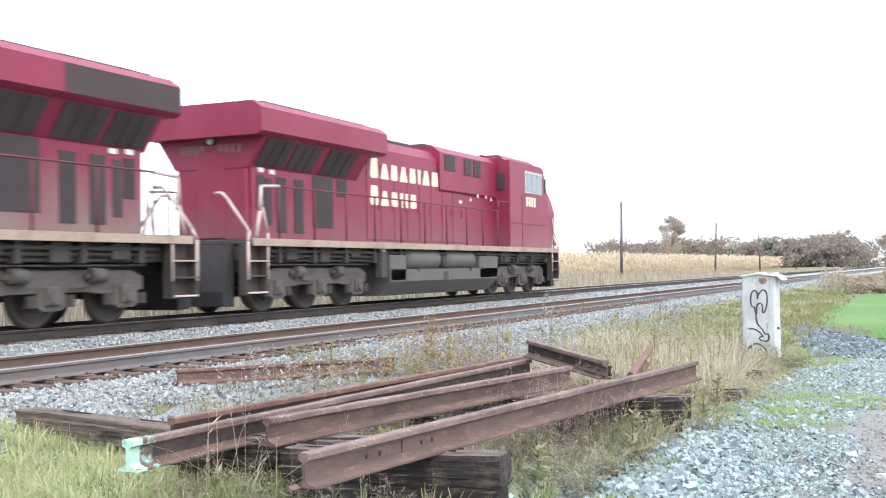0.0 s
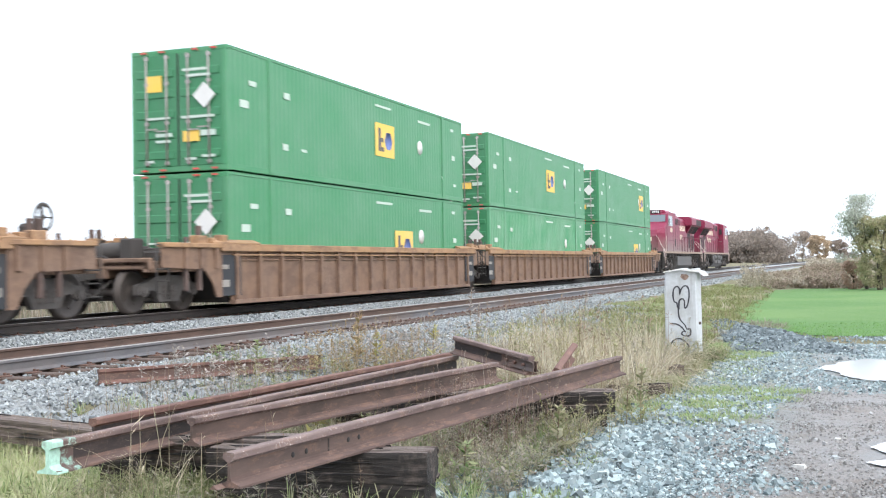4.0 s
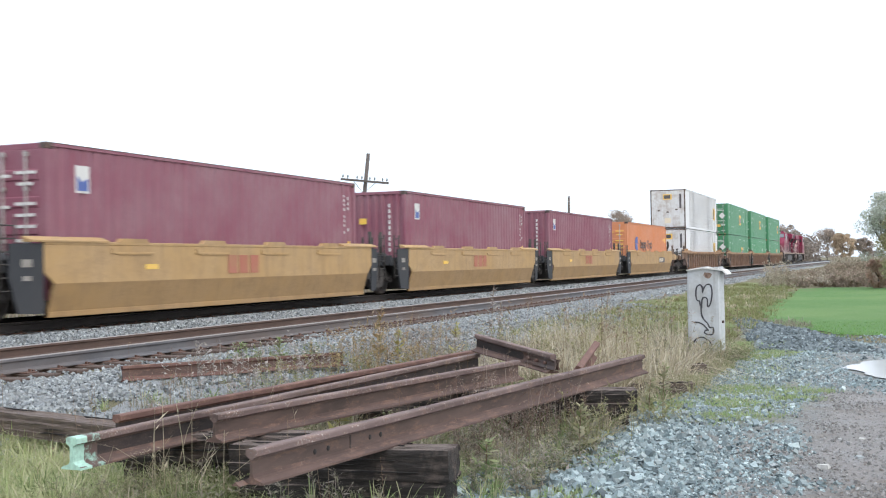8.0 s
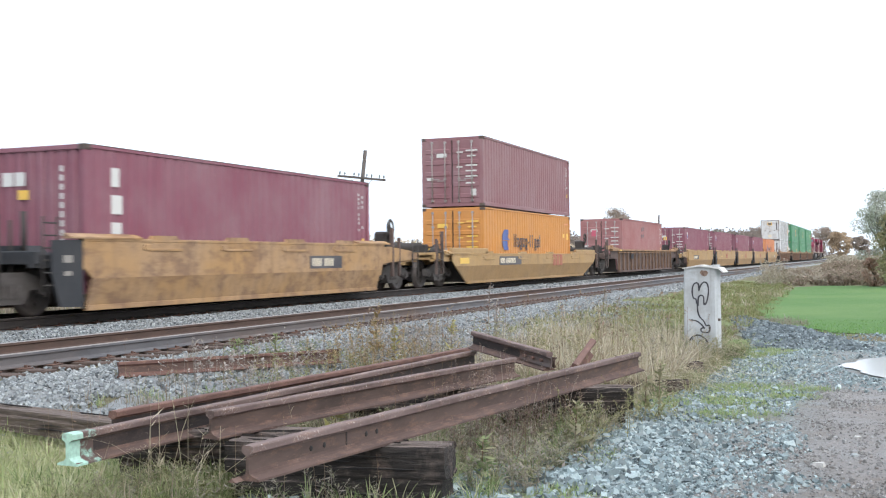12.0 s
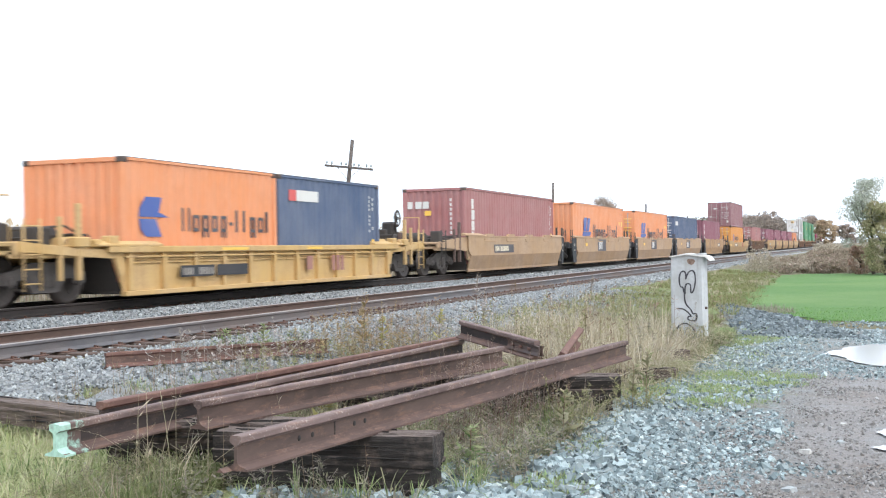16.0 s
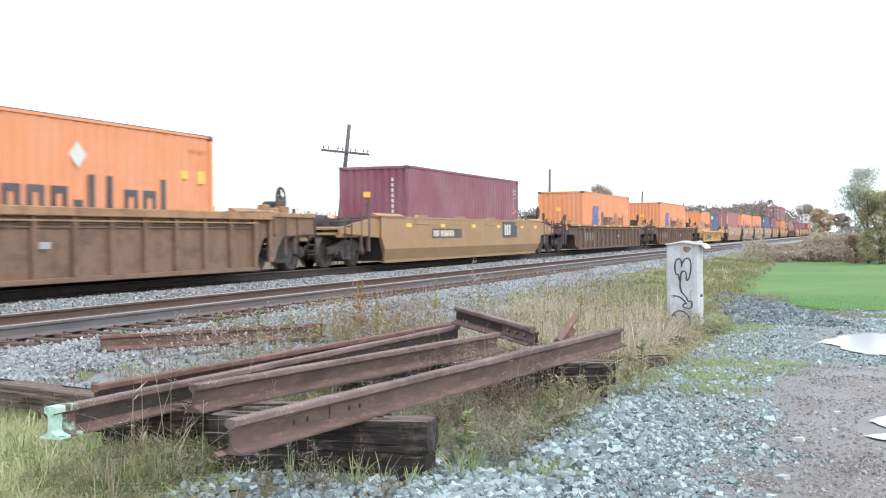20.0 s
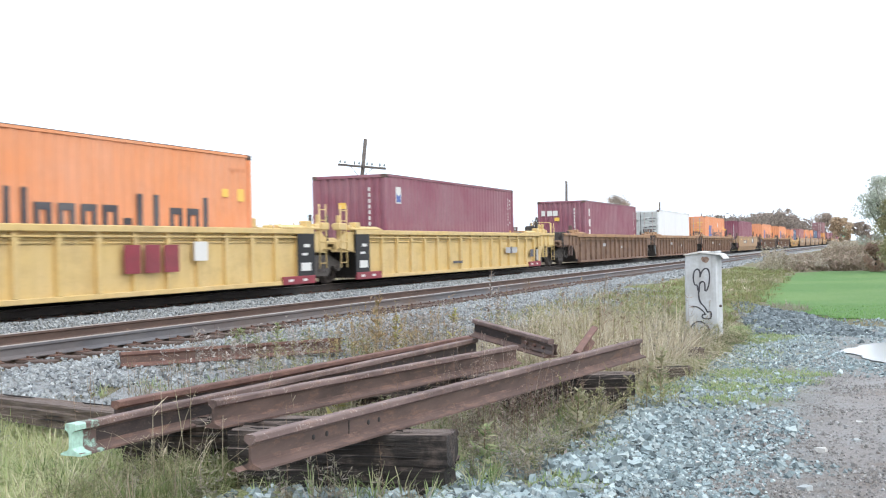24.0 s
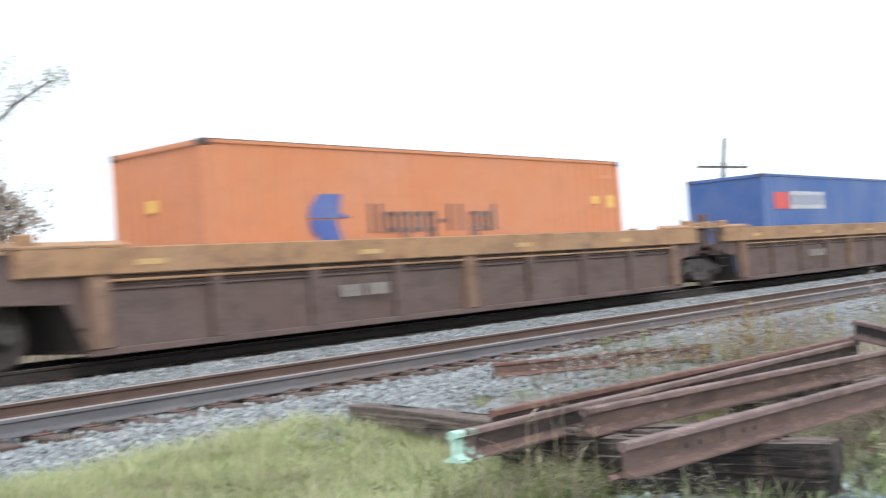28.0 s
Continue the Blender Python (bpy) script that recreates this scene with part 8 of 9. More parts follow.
CORN_M = grass_colours("dry_corn", [(0.55, 0.456, 0.324), (0.68, 0.594, 0.456), (0.47, 0.382, 0.264), (0.75, 0.689, 0.564)])
STEM_M = grass_colours("dead_stems", [(0.17, 0.12, 0.085), (0.27, 0.2, 0.14), (0.36, 0.28, 0.2), (0.22, 0.14, 0.1)])


GRASS_GOLD = grass_colours("goldenrod_leaves", [(0.19, 0.215, 0.09), (0.33, 0.325, 0.15), (0.46, 0.41, 0.23), (0.25, 0.265, 0.115), (0.45, 0.37, 0.27)])
TWIG_M = grass_colours("dead_twigs", [(0.2, 0.13, 0.1), (0.3, 0.21, 0.17), (0.5, 0.43, 0.37), (0.16, 0.1, 0.08)])
GRASS_VERGE = grass_colours("verge_grass", [(0.17, 0.21, 0.08), (0.27, 0.295, 0.13), (0.35, 0.31, 0.18), (0.22, 0.26, 0.1), (0.3, 0.235, 0.15)])
ORANGE_WEED = grass_colours("rusty_goldenrod", [(0.332, 0.22, 0.117), (0.437, 0.33, 0.182), (0.266, 0.22, 0.117)])
YELLOW_WEED = grass_colours("yellow_green_weed", [(0.36, 0.33, 0.1), (0.45, 0.4, 0.16), (0.24, 0.26, 0.08)])
GREY_WEED = grass_colours("grey_brown_weed", [(0.32, 0.28, 0.25), (0.46, 0.42, 0.39), (0.24, 0.215, 0.18), (0.55, 0.5, 0.47)])


def blades(name, label, x, y, height, width, material, lean=0.45, category="grass", z=None):
    """Bent blades, one island each: base, middle, tip."""
    n = len(x)
    z = surface_z(x, y) if z is None else z
    a = RNG.uniform(0, 2 * math.pi, n)
    side = np.stack([np.cos(a), np.sin(a), np.zeros(n)], -1)
    b = RNG.uniform(0, 2 * math.pi, n)
    lx, ly = np.cos(b), np.sin(b)
    k = np.abs(RNG.normal(0, lean, n))
    h = np.asarray(height)
    w = np.asarray(width)[:, None]
    base = np.stack([x, y, z - 0.01], -1)
    mid = base + np.stack([lx * k * h * 0.25, ly * k * h * 0.25, h * 0.6], -1)
    tip = base + np.stack([lx * k * h * 0.8, ly * k * h * 0.8, h * np.maximum(0.55, 1 - 0.35 * k)], -1)
    v = np.stack([base - side * w, base + side * w, mid - side * w * 0.8, mid + side * w * 0.8, tip], 1)
    f = np.array([(0, 1, 3), (0, 3, 2), (2, 3, 4)])[None] + 5 * np.arange(n)[:, None, None]
    return tagged(new(name, array_mesh(name, v.reshape(-1, 3), f.reshape(-1, 3), material)), label, category, kind="stuff")


def tall_stems(name, label, x, y, height, material, leaves=6, leaf=0.09, thick=0.004, heads=0.0, category="weeds", z=None, slim=0.16, tilt=0.16):
    """Upright dead stems with small side leaves or twigs, joined."""
    n = len(x)
    z = surface_z(x, y) if z is None else z
    V, F, o = [], [], 0
    for i in range(n):
        h = height[i]
        b = RNG.uniform(0, 2 * math.pi)
        k = abs(RNG.normal(0, tilt))
        p0 = np.array([x[i], y[i], z[i] - 0.01])
        tip = p0 + np.array([math.cos(b) * k * h, math.sin(b) * k * h, h * (1 - 0.2 * k)])
        for s in ((thick, 0, 0), (0, thick, 0)):
            s = np.array(s)
            V += [p0 - s, p0 + s, tip + s * 0.4, tip - s * 0.4]
            F += [(o, o + 1, o + 2), (o, o + 2, o + 3)]
            o += 4
        for j in range(leaves):
            t = RNG.uniform(0.25, 1.0) if RNG.uniform() > heads else RNG.uniform(0.78, 1.02)
            p = p0 + (tip - p0) * t
            a = RNG.uniform(0, 2 * math.pi)
            L = leaf * RNG.uniform(0.5, 1.3)
            d = np.array([math.cos(a) * L, math.sin(a) * L, L * RNG.uniform(-0.5, 0.9)])
            s = np.array([-math.sin(a), math.cos(a), 0.3]) * L * slim
            V += [p, p + d * 0.55 + s, p + d, p + d * 0.5 - s]
            F += [(o, o + 1, o + 2), (o, o + 2, o + 3)]
            o += 4
    return tagged(new(name, array_mesh(name, np.array(V), np.array(F), material)), label, category, kind="stuff")


def leafy(name, label, x, y, height, material, per=40, leaf=0.05, slim=0.14, bend=0.35, head=0.3, thick=0.0025, rise=(-0.3, 0.8), category="weeds"):
    """Curved stems clothed in narrow leaves, thickest towards the head; every leaf is an island."""
    n = len(x)
    base = np.stack([x, y, surface_z(x, y) - 0.01], -1)
    h = np.asarray(height)
    a = RNG.uniform(0, 2 * math.pi, n)
    k = np.abs(RNG.normal(0, bend, n))

    def stem(i, t):
        return base[i] + np.stack([np.cos(a[i]) * k[i] * t ** 1.8, np.sin(a[i]) * k[i] * t ** 1.8, t * (1 - 0.3 * np.minimum(k[i], 1.4) * t)], -1) * h[i][:, None]

    every = np.arange(n)
    cuts = [stem(every, np.full(n, t)) for t in (0.0, 0.35, 0.7, 1.0)]
    V, F, o = [], [], 0
    for side in ((thick, 0, 0), (0, thick, 0)):
        s = np.array(side)
        rows = np.stack([c + s * w * e for c, w in zip(cuts, (1, 0.9, 0.7, 0.4)) for e in (-1, 1)], 1)
        V.append(rows.reshape(-1, 3))
        q = np.array([f for j in (0, 2, 4) for f in ((j, j + 1, j + 3), (j, j + 3, j + 2))])
        F.append((q[None] + 8 * every[:, None, None] + o).reshape(-1, 3))
        o += 8 * n
    i = np.repeat(every, per)
    m = n * per
    t = np.where(RNG.uniform(0, 1, m) < head, RNG.uniform(0.78, 1.03, m), RNG.uniform(0.12, 1.0, m))
    p = stem(i, t)
    b = RNG.uniform(0, 2 * math.pi, m)
    L = leaf * (1.25 - 0.7 * t) * RNG.uniform(0.5, 1.35, m)
    d = np.stack([np.cos(b), np.sin(b), RNG.uniform(*rise, m)], -1) * L[:, None]
    s = np.stack([-np.sin(b), np.cos(b), RNG.uniform(-0.5, 0.5, m)], -1) * (L * slim)[:, None]
    V.append(np.stack([p, p + d * 0.5 + s, p + d, p + d * 0.5 - s], 1).reshape(-1, 3))
    F.append((np.array([(0, 1, 2), (0, 2, 3)])[None] + 4 * np.arange(m)[:, None, None] + o).reshape(-1, 3))
    return tagged(new(name, array_mesh(name, np.concatenate(V), np.concatenate(F), material)), label, category, kind="stuff")


def clumped(n, spots, spread):
    """Points in loose clumps round the spots (x, y)."""
    k = RNG.integers(0, len(spots), n)
    c = np.array(spots)[k]
    return c[:, 0] + RNG.normal(0, spread, n), c[:, 1] + RNG.normal(0, spread, n)


def strip_keep(lo, hi, seed, scale=0.7):
    return lambda a, b: patchy(a, b, scale, lo, hi, seed)


def tufts(name, label, cx, cy, per, height, width, material, lean=0.9, droop=0.5, radius=0.05, category="grass"):
    """Tufts whose long blades arch outwards."""
    n = len(cx) * per
    bx, by = np.repeat(cx, per), np.repeat(cy, per)
    z = np.repeat(surface_z(cx, cy), per)
    h = np.repeat(height, per) * RNG.uniform(0.45, 1.15, n)
    a = RNG.uniform(0, 2 * math.pi, n)
    ox, oy = np.cos(a), np.sin(a)
    r0 = RNG.uniform(0, 1, n) * radius
    k = np.abs(RNG.normal(0, lean, n)) + 0.12
    sx, sy = -oy, ox
    w = np.asarray(width) if np.ndim(width) else np.full(n, width)
    w = w * RNG.uniform(0.6, 1.3, n)
    rows = []
    for t, ww in ((0.0, 0.8), (0.4, 1.0), (0.75, 0.7)):
        px = bx + ox * (r0 + k * h * t ** 1.6)
        py = by + oy * (r0 + k * h * t ** 1.6)
        pz = z - 0.015 + h * (t - droop * k * t * t * 0.5)
        rows += [np.stack([px - sx * w * ww, py - sy * w * ww, pz], -1), np.stack([px + sx * w * ww, py + sy * w * ww, pz], -1)]
    rows.append(np.stack([bx + ox * (r0 + k * h), by + oy * (r0 + k * h), z + np.maximum(0.02, h * (1 - droop * k * 0.62))], -1))
    v = np.stack(rows, 1)
    f = np.array([(0, 1, 3), (0, 3, 2), (2, 3, 5), (2, 5, 4), (4, 5, 6)])[None] + 7 * np.arange(n)[:, None, None]
    return tagged(new(name, array_mesh(name, v.reshape(-1, 3), f.reshape(-1, 3), material)), label, category, kind="stuff")


# lush grass at the camera's feet and round the pile
def lush(a, b):
    return (0.25 + 0.75 * patchy(a, b, 1.3, -0.25, 0.2, 1.0)) * (1 - smooth01((-a - 6.9) / 1.5)) * (1.0 if a < -4.0 else 0.1)


x, y = scatter(4600, -8.4, -3.4, 3.2, 7.3, lush)
tufts("grass_foreground", "lush matted green and straw-coloured grass beside the scrap rails", x, y, 20, RNG.uniform(0.09, 0.24, len(x)) * np.where(x > -4.4, 0.7, 1.0), 0.0036, GRASS_LUSH, 2.3, 0.36, 0.12)
x, y = scatter(420, -7.5, -3.3, 3.2, 7.2, strip_keep(-0.2, 0.3, 6.0))
tufts("grass_straw", "dry straw among the green grass", x, y, 9, RNG.uniform(0.16, 0.34, len(x)), 0.0026, GRASS_DRY, 1.6, 0.45)
x, y = scatter(2300, -5.4, -2.25, 5.8, 12.8, lambda a, b: patchy(a, b, 0.8, -0.2, 0.3, 3.0))
tufts("grass_pile", "weedy grass growing through the pile of rails", x, y, 14, RNG.uniform(0.1, 0.28, len(x)), 0.0036, GRASS_GREEN, 0.9, 0.55, 0.06)
x, y = scatter(900, -5.0, -2.15, 6.6, 12.8, lambda a, b: patchy(a, b, 0.8, -0.25, 0.3, 33.0))
tufts("grass_pile_dry", "dry brown grass in the pile", x, y, 14, RNG.uniform(0.1, 0.32, len(x)), 0.003, GRASS_PALE, 0.9, 0.55, 0.06)
x, y = scatter(2400, -7.6, -4.2, 7.0, 20.0, lambda a, b: patchy(a, b, 0.6, 0.0, 0.4, 5.0) * (1 - smooth01((-a - 6.2) / 1.4)))
tufts("grass_behind", "patchy grey-brown weeds between the pile and the ballast", x, y, 11, RNG.uniform(0.06, 0.24, len(x)), 0.004, GRASS_WEED, 0.9, 0.55, 0.08)
x, y = scatter(420, -7.8, -4.3, 7.0, 16.0, lambda a, b: patchy(a, b, 0.7, 0.05, 0.4, 55.0))
tufts("green_tufts_behind", "green tufts between the pile and the ballast", x, y, 14, RNG.uniform(0.06, 0.2, len(x)), 0.0042, GRASS_GREEN, 0.9, 0.5, 0.07)
# tall pale grass beyond the pile, up to the post
x, y = scatter(1050, -5.4, -2.3, 12.0, 19.0, lambda a, b: (0.06 + 0.94 * patchy(a, b, 0.75, 0.0, 0.3, 12.0)) * smooth01((a + 5.3 + 0.06 * (b - 12)) / 1.0) * smooth01((-2.3 - a) / 0.4))
tufts("tall_dry_grass", "tall bleached grass behind the pile", x, y, 20, RNG.uniform(0.3, 0.8, len(x)), 0.0046, GRASS_PALE, 1.4, 0.62, 0.09)
x, y = scatter(800, -5.6, -2.3, 12.0, 24.0, lambda a, b: patchy(a, b, 0.6, -0.15, 0.35, 71.0) * smooth01((-1.95 - a) / 0.5))
tufts("olive_weeds", "low olive and brown weeds among the bleached grass", x, y, 13, RNG.uniform(0.1, 0.34, len(x)), 0.0046, GRASS_WEED, 0.9, 0.55, 0.08)
x, y = scatter(620, -3.5, -1.9, 11.6, 18.2, lambda a, b: patchy(a, b, 0.8, -0.1, 0.3, 17.0) * (1.0 if a < -2.1 or b < 13.5 else 0.35))
tufts("green_tufts_post", "yellow-green tufts round the concrete post", x, y, 14, RNG.uniform(0.08, 0.28, len(x)), 0.0046, GRASS_YELLOW, 0.9, 0.55, 0.07)
x, y = scatter(4200, -7.0, -2.6, 20.0, 60.0, lambda a, b: (0.15 + 0.85 * patchy(a, b, 0.4, -0.25, 0.25, 14.0)) * smooth01((-2.3 - a - 0.045 * (b - 20)) / 0.8 + 0.3))
tufts("verge_grass", "low yellow-green grass on the bank beside the track", x, y, 13, RNG.uniform(0.07, 0.22, len(x)), 0.009, GRASS_VERGE, 1.0, 0.5, 0.16)
x, y = scatter(300, -7.0, -3.2, 24.0, 56.0, lambda a, b: patchy(a, b, 0.3, 0.0, 0.3, 15.0))
tufts("verge_straw", "bleached straw on the bank beside the track", x, y, 13, RNG.uniform(0.12, 0.34, len(x)), 0.009, GRASS_PALE, 0.9, 0.5, 0.14)
x, y = scatter(260, -3.0, -1.5, 22.5, 27.5, lambda a, b: 1.0 if abs(a + 0.95 + 0.26 * (b - 22)) < 0.3 else 0.0)
tufts("lawn_fringe", "brown grass fringe at the lawn's edge", x, y, 14, RNG.uniform(0.07, 0.2, len(x)), 0.006, GRASS_WEED, 1.2, 0.5, 0.14)
x, y = scatter(420, -3.6, 2.5, 21.6, 30.0, lambda a, b: 1.0 if abs(a + 0.9 + 0.25 * (b - 22)) < 0.2 or (a > -0.9 and b < 22.7) else 0.0)
tufts("lawn_edge", "ragged green grass at the lawn's edge", x, y, 16, RNG.uniform(0.04, 0.1, len(x)), 0.006, LAWN_BLADE, 1.3, 0.45, 0.16)
x, y = scatter(6500, -2.5, -0.5, 6.2, 20.5, moss_patch)
tufts("yard_moss", "low green moss and grass in the gravel", x, y, 12, RNG.uniform(0.03, 0.075, len(x)), 0.004, GRASS_MOSS, 1.7, 0.3, 0.12)
x, y = scatter(220, -2.3, -1.2, 6.8, 10.0, lambda a, b: patchy(a, b, 1.6, 0.1, 0.4, 91.0))
tufts("dead_clumps", "flat dead brown grass on the gravel", x, y, 12, RNG.uniform(0.02, 0.06, len(x)), 0.003, GRASS_WEED, 1.8, 0.3, 0.1)
x, y = scatter(650, -9.4, -7.2, 5.0, 30.0, strip_keep(0.12, 0.5, 19.0, 0.8))
tufts("ballast_weeds", "green weeds rooted in the ballast shoulder", x, y, 12, RNG.uniform(0.05, 0.2, len(x)), 0.005, GRASS_WEED, 0.9, 0.5, 0.07)
x, y = scatter(3500, -4.6, 3.0, 22.0, 27.0, lambda a, b: 1.0 if a > -0.8 - 0.24 * (b - 22) and a > -3.6 and a < 0.06 * b else 0.0, 0.6)
blades("lawn_grass", "short bright green lawn grass", x, y, RNG.uniform(0.02, 0.045, len(x)), RNG.uniform(0.005, 0.01, len(x)), LAWN_BLADE, 0.5, z=np.array([ground_z(a, b) for a, b in zip(x, y)]) + 0.03)
# stems
x, y = scatter(420, -7.0, -2.2, 6.6, 15.0, strip_keep(-0.15, 0.35, 21.0))
tall_stems("dead_stems", "thin dead weed stems between the rails", x, y, RNG.uniform(0.25, 0.75, len(x)), STEM_M, 8, 0.03, 0.0025)
x, y = scatter(330, -6.6, -2.5, 12.0, 22.0, strip_keep(-0.1, 0.4, 22.0, 0.5))
tall_stems("tall_weeds", "brown weed stalks beside the track", x, y, RNG.uniform(0.4, 1.0, len(x)), STEM_M, 9, 0.08, 0.003, 0.4)
x, y = scatter(36, -5.3, -3.6, 5.4, 7.8)
tall_stems("long_straws", "long bleached straws leaning over the rails", x, y, RNG.uniform(0.3, 0.7, len(x)), GRASS_PALE, 3, 0.1, 0.0022, slim=0.04, tilt=0.5)
x, y = scatter(900, -7.6, -4.4, 9.2, 17.0, lambda a, b: patchy(a, b, 0.7, -0.1, 0.35, 81.0) * smooth01((a + 7.9) / 1.2))
tall_stems("weed_stand", "thin grey-brown weeds gone to seed in the spilled stone", x, y, RNG.uniform(0.2, 0.62, len(x)), GREY_WEED, 16, 0.05, 0.0025, 0.5, slim=0.22)
x, y = scatter(110, -6.4, -4.4, 10.5, 15.0, lambda a, b: patchy(a, b, 0.7, 0.0, 0.35, 82.0))
tall_stems("goldenrod_stand", "rusty goldenrod scattered in the spilled stone", x, y, RNG.uniform(0.3, 0.6, len(x)), ORANGE_WEED, 20, 0.045, 0.0025, 0.6, slim=0.25)
x, y = scatter(170, -4.3, -2.3, 5.8, 11.0, strip_keep(-0.2, 0.3, 85.0, 1.1))
tall_stems("front_stems", "thin dead stems standing before the rails", x, y, RNG.uniform(0.3, 0.72, len(x)), STEM_M, 9, 0.026, 0.002, slim=0.14, tilt=0.35)
x, y = scatter(50, -3.7, -2.4, 4.6, 6.0, strip_keep(-0.2, 0.3, 86.0, 1.1))
tufts("grass_at_timber", "mixed weeds in front of the tarred timber", x, y, 13, RNG.uniform(0.06, 0.2, len(x)), 0.003, GRASS_WEED, 1.1, 0.5, 0.07)
x, y = scatter(420, -4.75, -3.85, 5.2, 6.9, strip_keep(-0.4, 0.1, 87.0, 1.0))
tufts("dark_green_weeds", "darker green weeds round the rail ends", x, y, 15, RNG.uniform(0.1, 0.26, len(x)), 0.0034, GRASS_DEEP, 1.4, 0.45, 0.08)
# bushy weeds under the rail ends and along the timbers
x, y = clumped(130, [(-4.3, 6.0), (-4.15, 6.25), (-4.05, 5.9), (-4.45, 5.75), (-4.5, 5.25)], 0.13)
leafy("rail_end_weeds", "bushy dark green weeds under the rail ends", x, y, RNG.uniform(0.12, 0.28, len(x)), GRASS_MIX, 30, 0.06, 0.09, 0.8, 0.2)
x, y = clumped(46, [(-4.3, 5.9), (-3.9, 5.9), (-3.5, 5.75), (-3.2, 5.7), (-2.95, 5.85)], 0.2)
leafy("brown_weeds_front", "limp brown weeds before the timber", x, y, RNG.uniform(0.12, 0.34, len(x)), GRASS_WEED, 26, 0.06, 0.1, 0.9, 0.3)
x, y = clumped(46, [(-2.0, 9.95), (-1.95, 10.25), (-2.1, 9.6), (-2.2, 9.2), (-2.3, 8.8)], 0.14)
leafy("timber_weeds", "yellow-green goldenrod at the timber's end", x, y, RNG.uniform(0.2, 0.5, len(x)), GRASS_GOLD, 36, 0.05, 0.12, 0.6, 0.35)
x, y = scatter(420, -3.35, -2.05, 6.6, 9.6, lambda a, b: smooth01((-1.95 - 0.1 * (b - 6.6) + 0.42 * (b > 9) - a) / 0.3 + 0.6) * patchy(a, b, 1.2, -0.35, 0.15, 101.0))
leafy("under_rail_weeds", "tangled green and brown weeds under the front rail", x, y, RNG.uniform(0.1, 0.34, len(x)), GRASS_WEED, 26, 0.06, 0.12, 0.8, 0.25)
x, y = scatter(210, -3.4, -2.1, 6.7, 9.8, lambda a, b: patchy(a, b, 1.2, -0.2, 0.2, 103.0))
leafy("under_rail_green", "olive weeds under the front rail", x, y, RNG.uniform(0.1, 0.3, len(x)), GRASS_MIX, 30, 0.055, 0.13, 0.7, 0.25)
x, y = scatter(420, -5.0, -3.0, 6.9, 11.5, lambda a, b: patchy(a, b, 1.0, -0.3, 0.2, 107.0))
leafy("pile_weeds", "green weeds growing up between the rails", x, y, RNG.uniform(0.12, 0.36, len(x)), GRASS_MIX, 34, 0.06, 0.13, 0.6, 0.25)
# dead curling twigs before the rails
x, y = clumped(210, [(-2.75, 8.2), (-2.7, 8.7), (-2.95, 8.9), (-3.1, 9.4), (-2.85, 7.8), (-3.4, 9.3), (-2.6, 9.2)], 0.2)
leafy("curling_twigs", "dead curling twigs with pale seed husks", x, y, RNG.uniform(0.3, 0.75, len(x)), TWIG_M, 20, 0.035, 0.18, 0.75, 0.45, 0.0022, (-0.6, 0.6))
x, y = clumped(16, [(-4.15, 5.75), (-4.3, 6.1), (-4.0, 5.9)], 0.1)
leafy("bent_straws", "long pale straws bent over the painted rail", x, y, RNG.uniform(0.45, 0.75, len(x)), GRASS_PALE, 7, 0.05, 0.08, 0.9, 0.6, 0.003)
# the weedy strip between the pile and the siding
x, y = scatter(330, -7.2, -4.6, 10.0, 16.5, lambda a, b: patchy(a, b, 0.75, -0.1, 0.25, 111.0) * smooth01((a + 7.4) / 0.9))
leafy("goldenrod_green", "leafy yellow-green goldenrod behind the pile", x, y, RNG.uniform(0.2, 0.55, len(x)), GRASS_GOLD, 42, 0.06, 0.13, 0.45, 0.3)
x, y = clumped(80, [(-6.35, 13.4), (-6.6, 14.0), (-5.6, 13.1), (-6.1, 12.7), (-5.2, 12.4)], 0.26)
leafy("goldenrod_rust", "rusty goldenrod with drooping heads", x, y, RNG.uniform(0.35, 0.85, len(x)), ORANGE_WEED, 60, 0.05, 0.17, 0.4, 0.55)
x, y = scatter(420, -6.9, -4.0, 10.5, 18.0, lambda a, b: patchy(a, b, 0.6, -0.15, 0.25, 113.0))
leafy("lilac_plumes", "grey-lilac seed plumes and brown stalks behind the pile", x, y, RNG.uniform(0.3, 0.8, len(x)), GREY_WEED, 44, 0.035, 0.2, 0.4, 0.6)
x, y = clumped(70, [(-7.25, 12.6), (-7.5, 12.2), (-7.0, 13.0)], 0.16)
leafy("ballast_bush", "small dark green bush rooted in the ballast", x, y, RNG.uniform(0.18, 0.42, len(x)), GRASS_DEEP, 46, 0.05, 0.16, 0.5, 0.3)
x, y = scatter(300, -3.9, -2.35, 12.2, 16.6, lambda a, b: 0.3 + 0.7 * patchy(a, b, 0.9, -0.2, 0.2, 131.0))
tufts("straw_drift", "thick drift of bleached drooping grass", x, y, 24, RNG.uniform(0.3, 0.62, len(x)), 0.005, GRASS_PALE, 1.6, 0.7, 0.1)
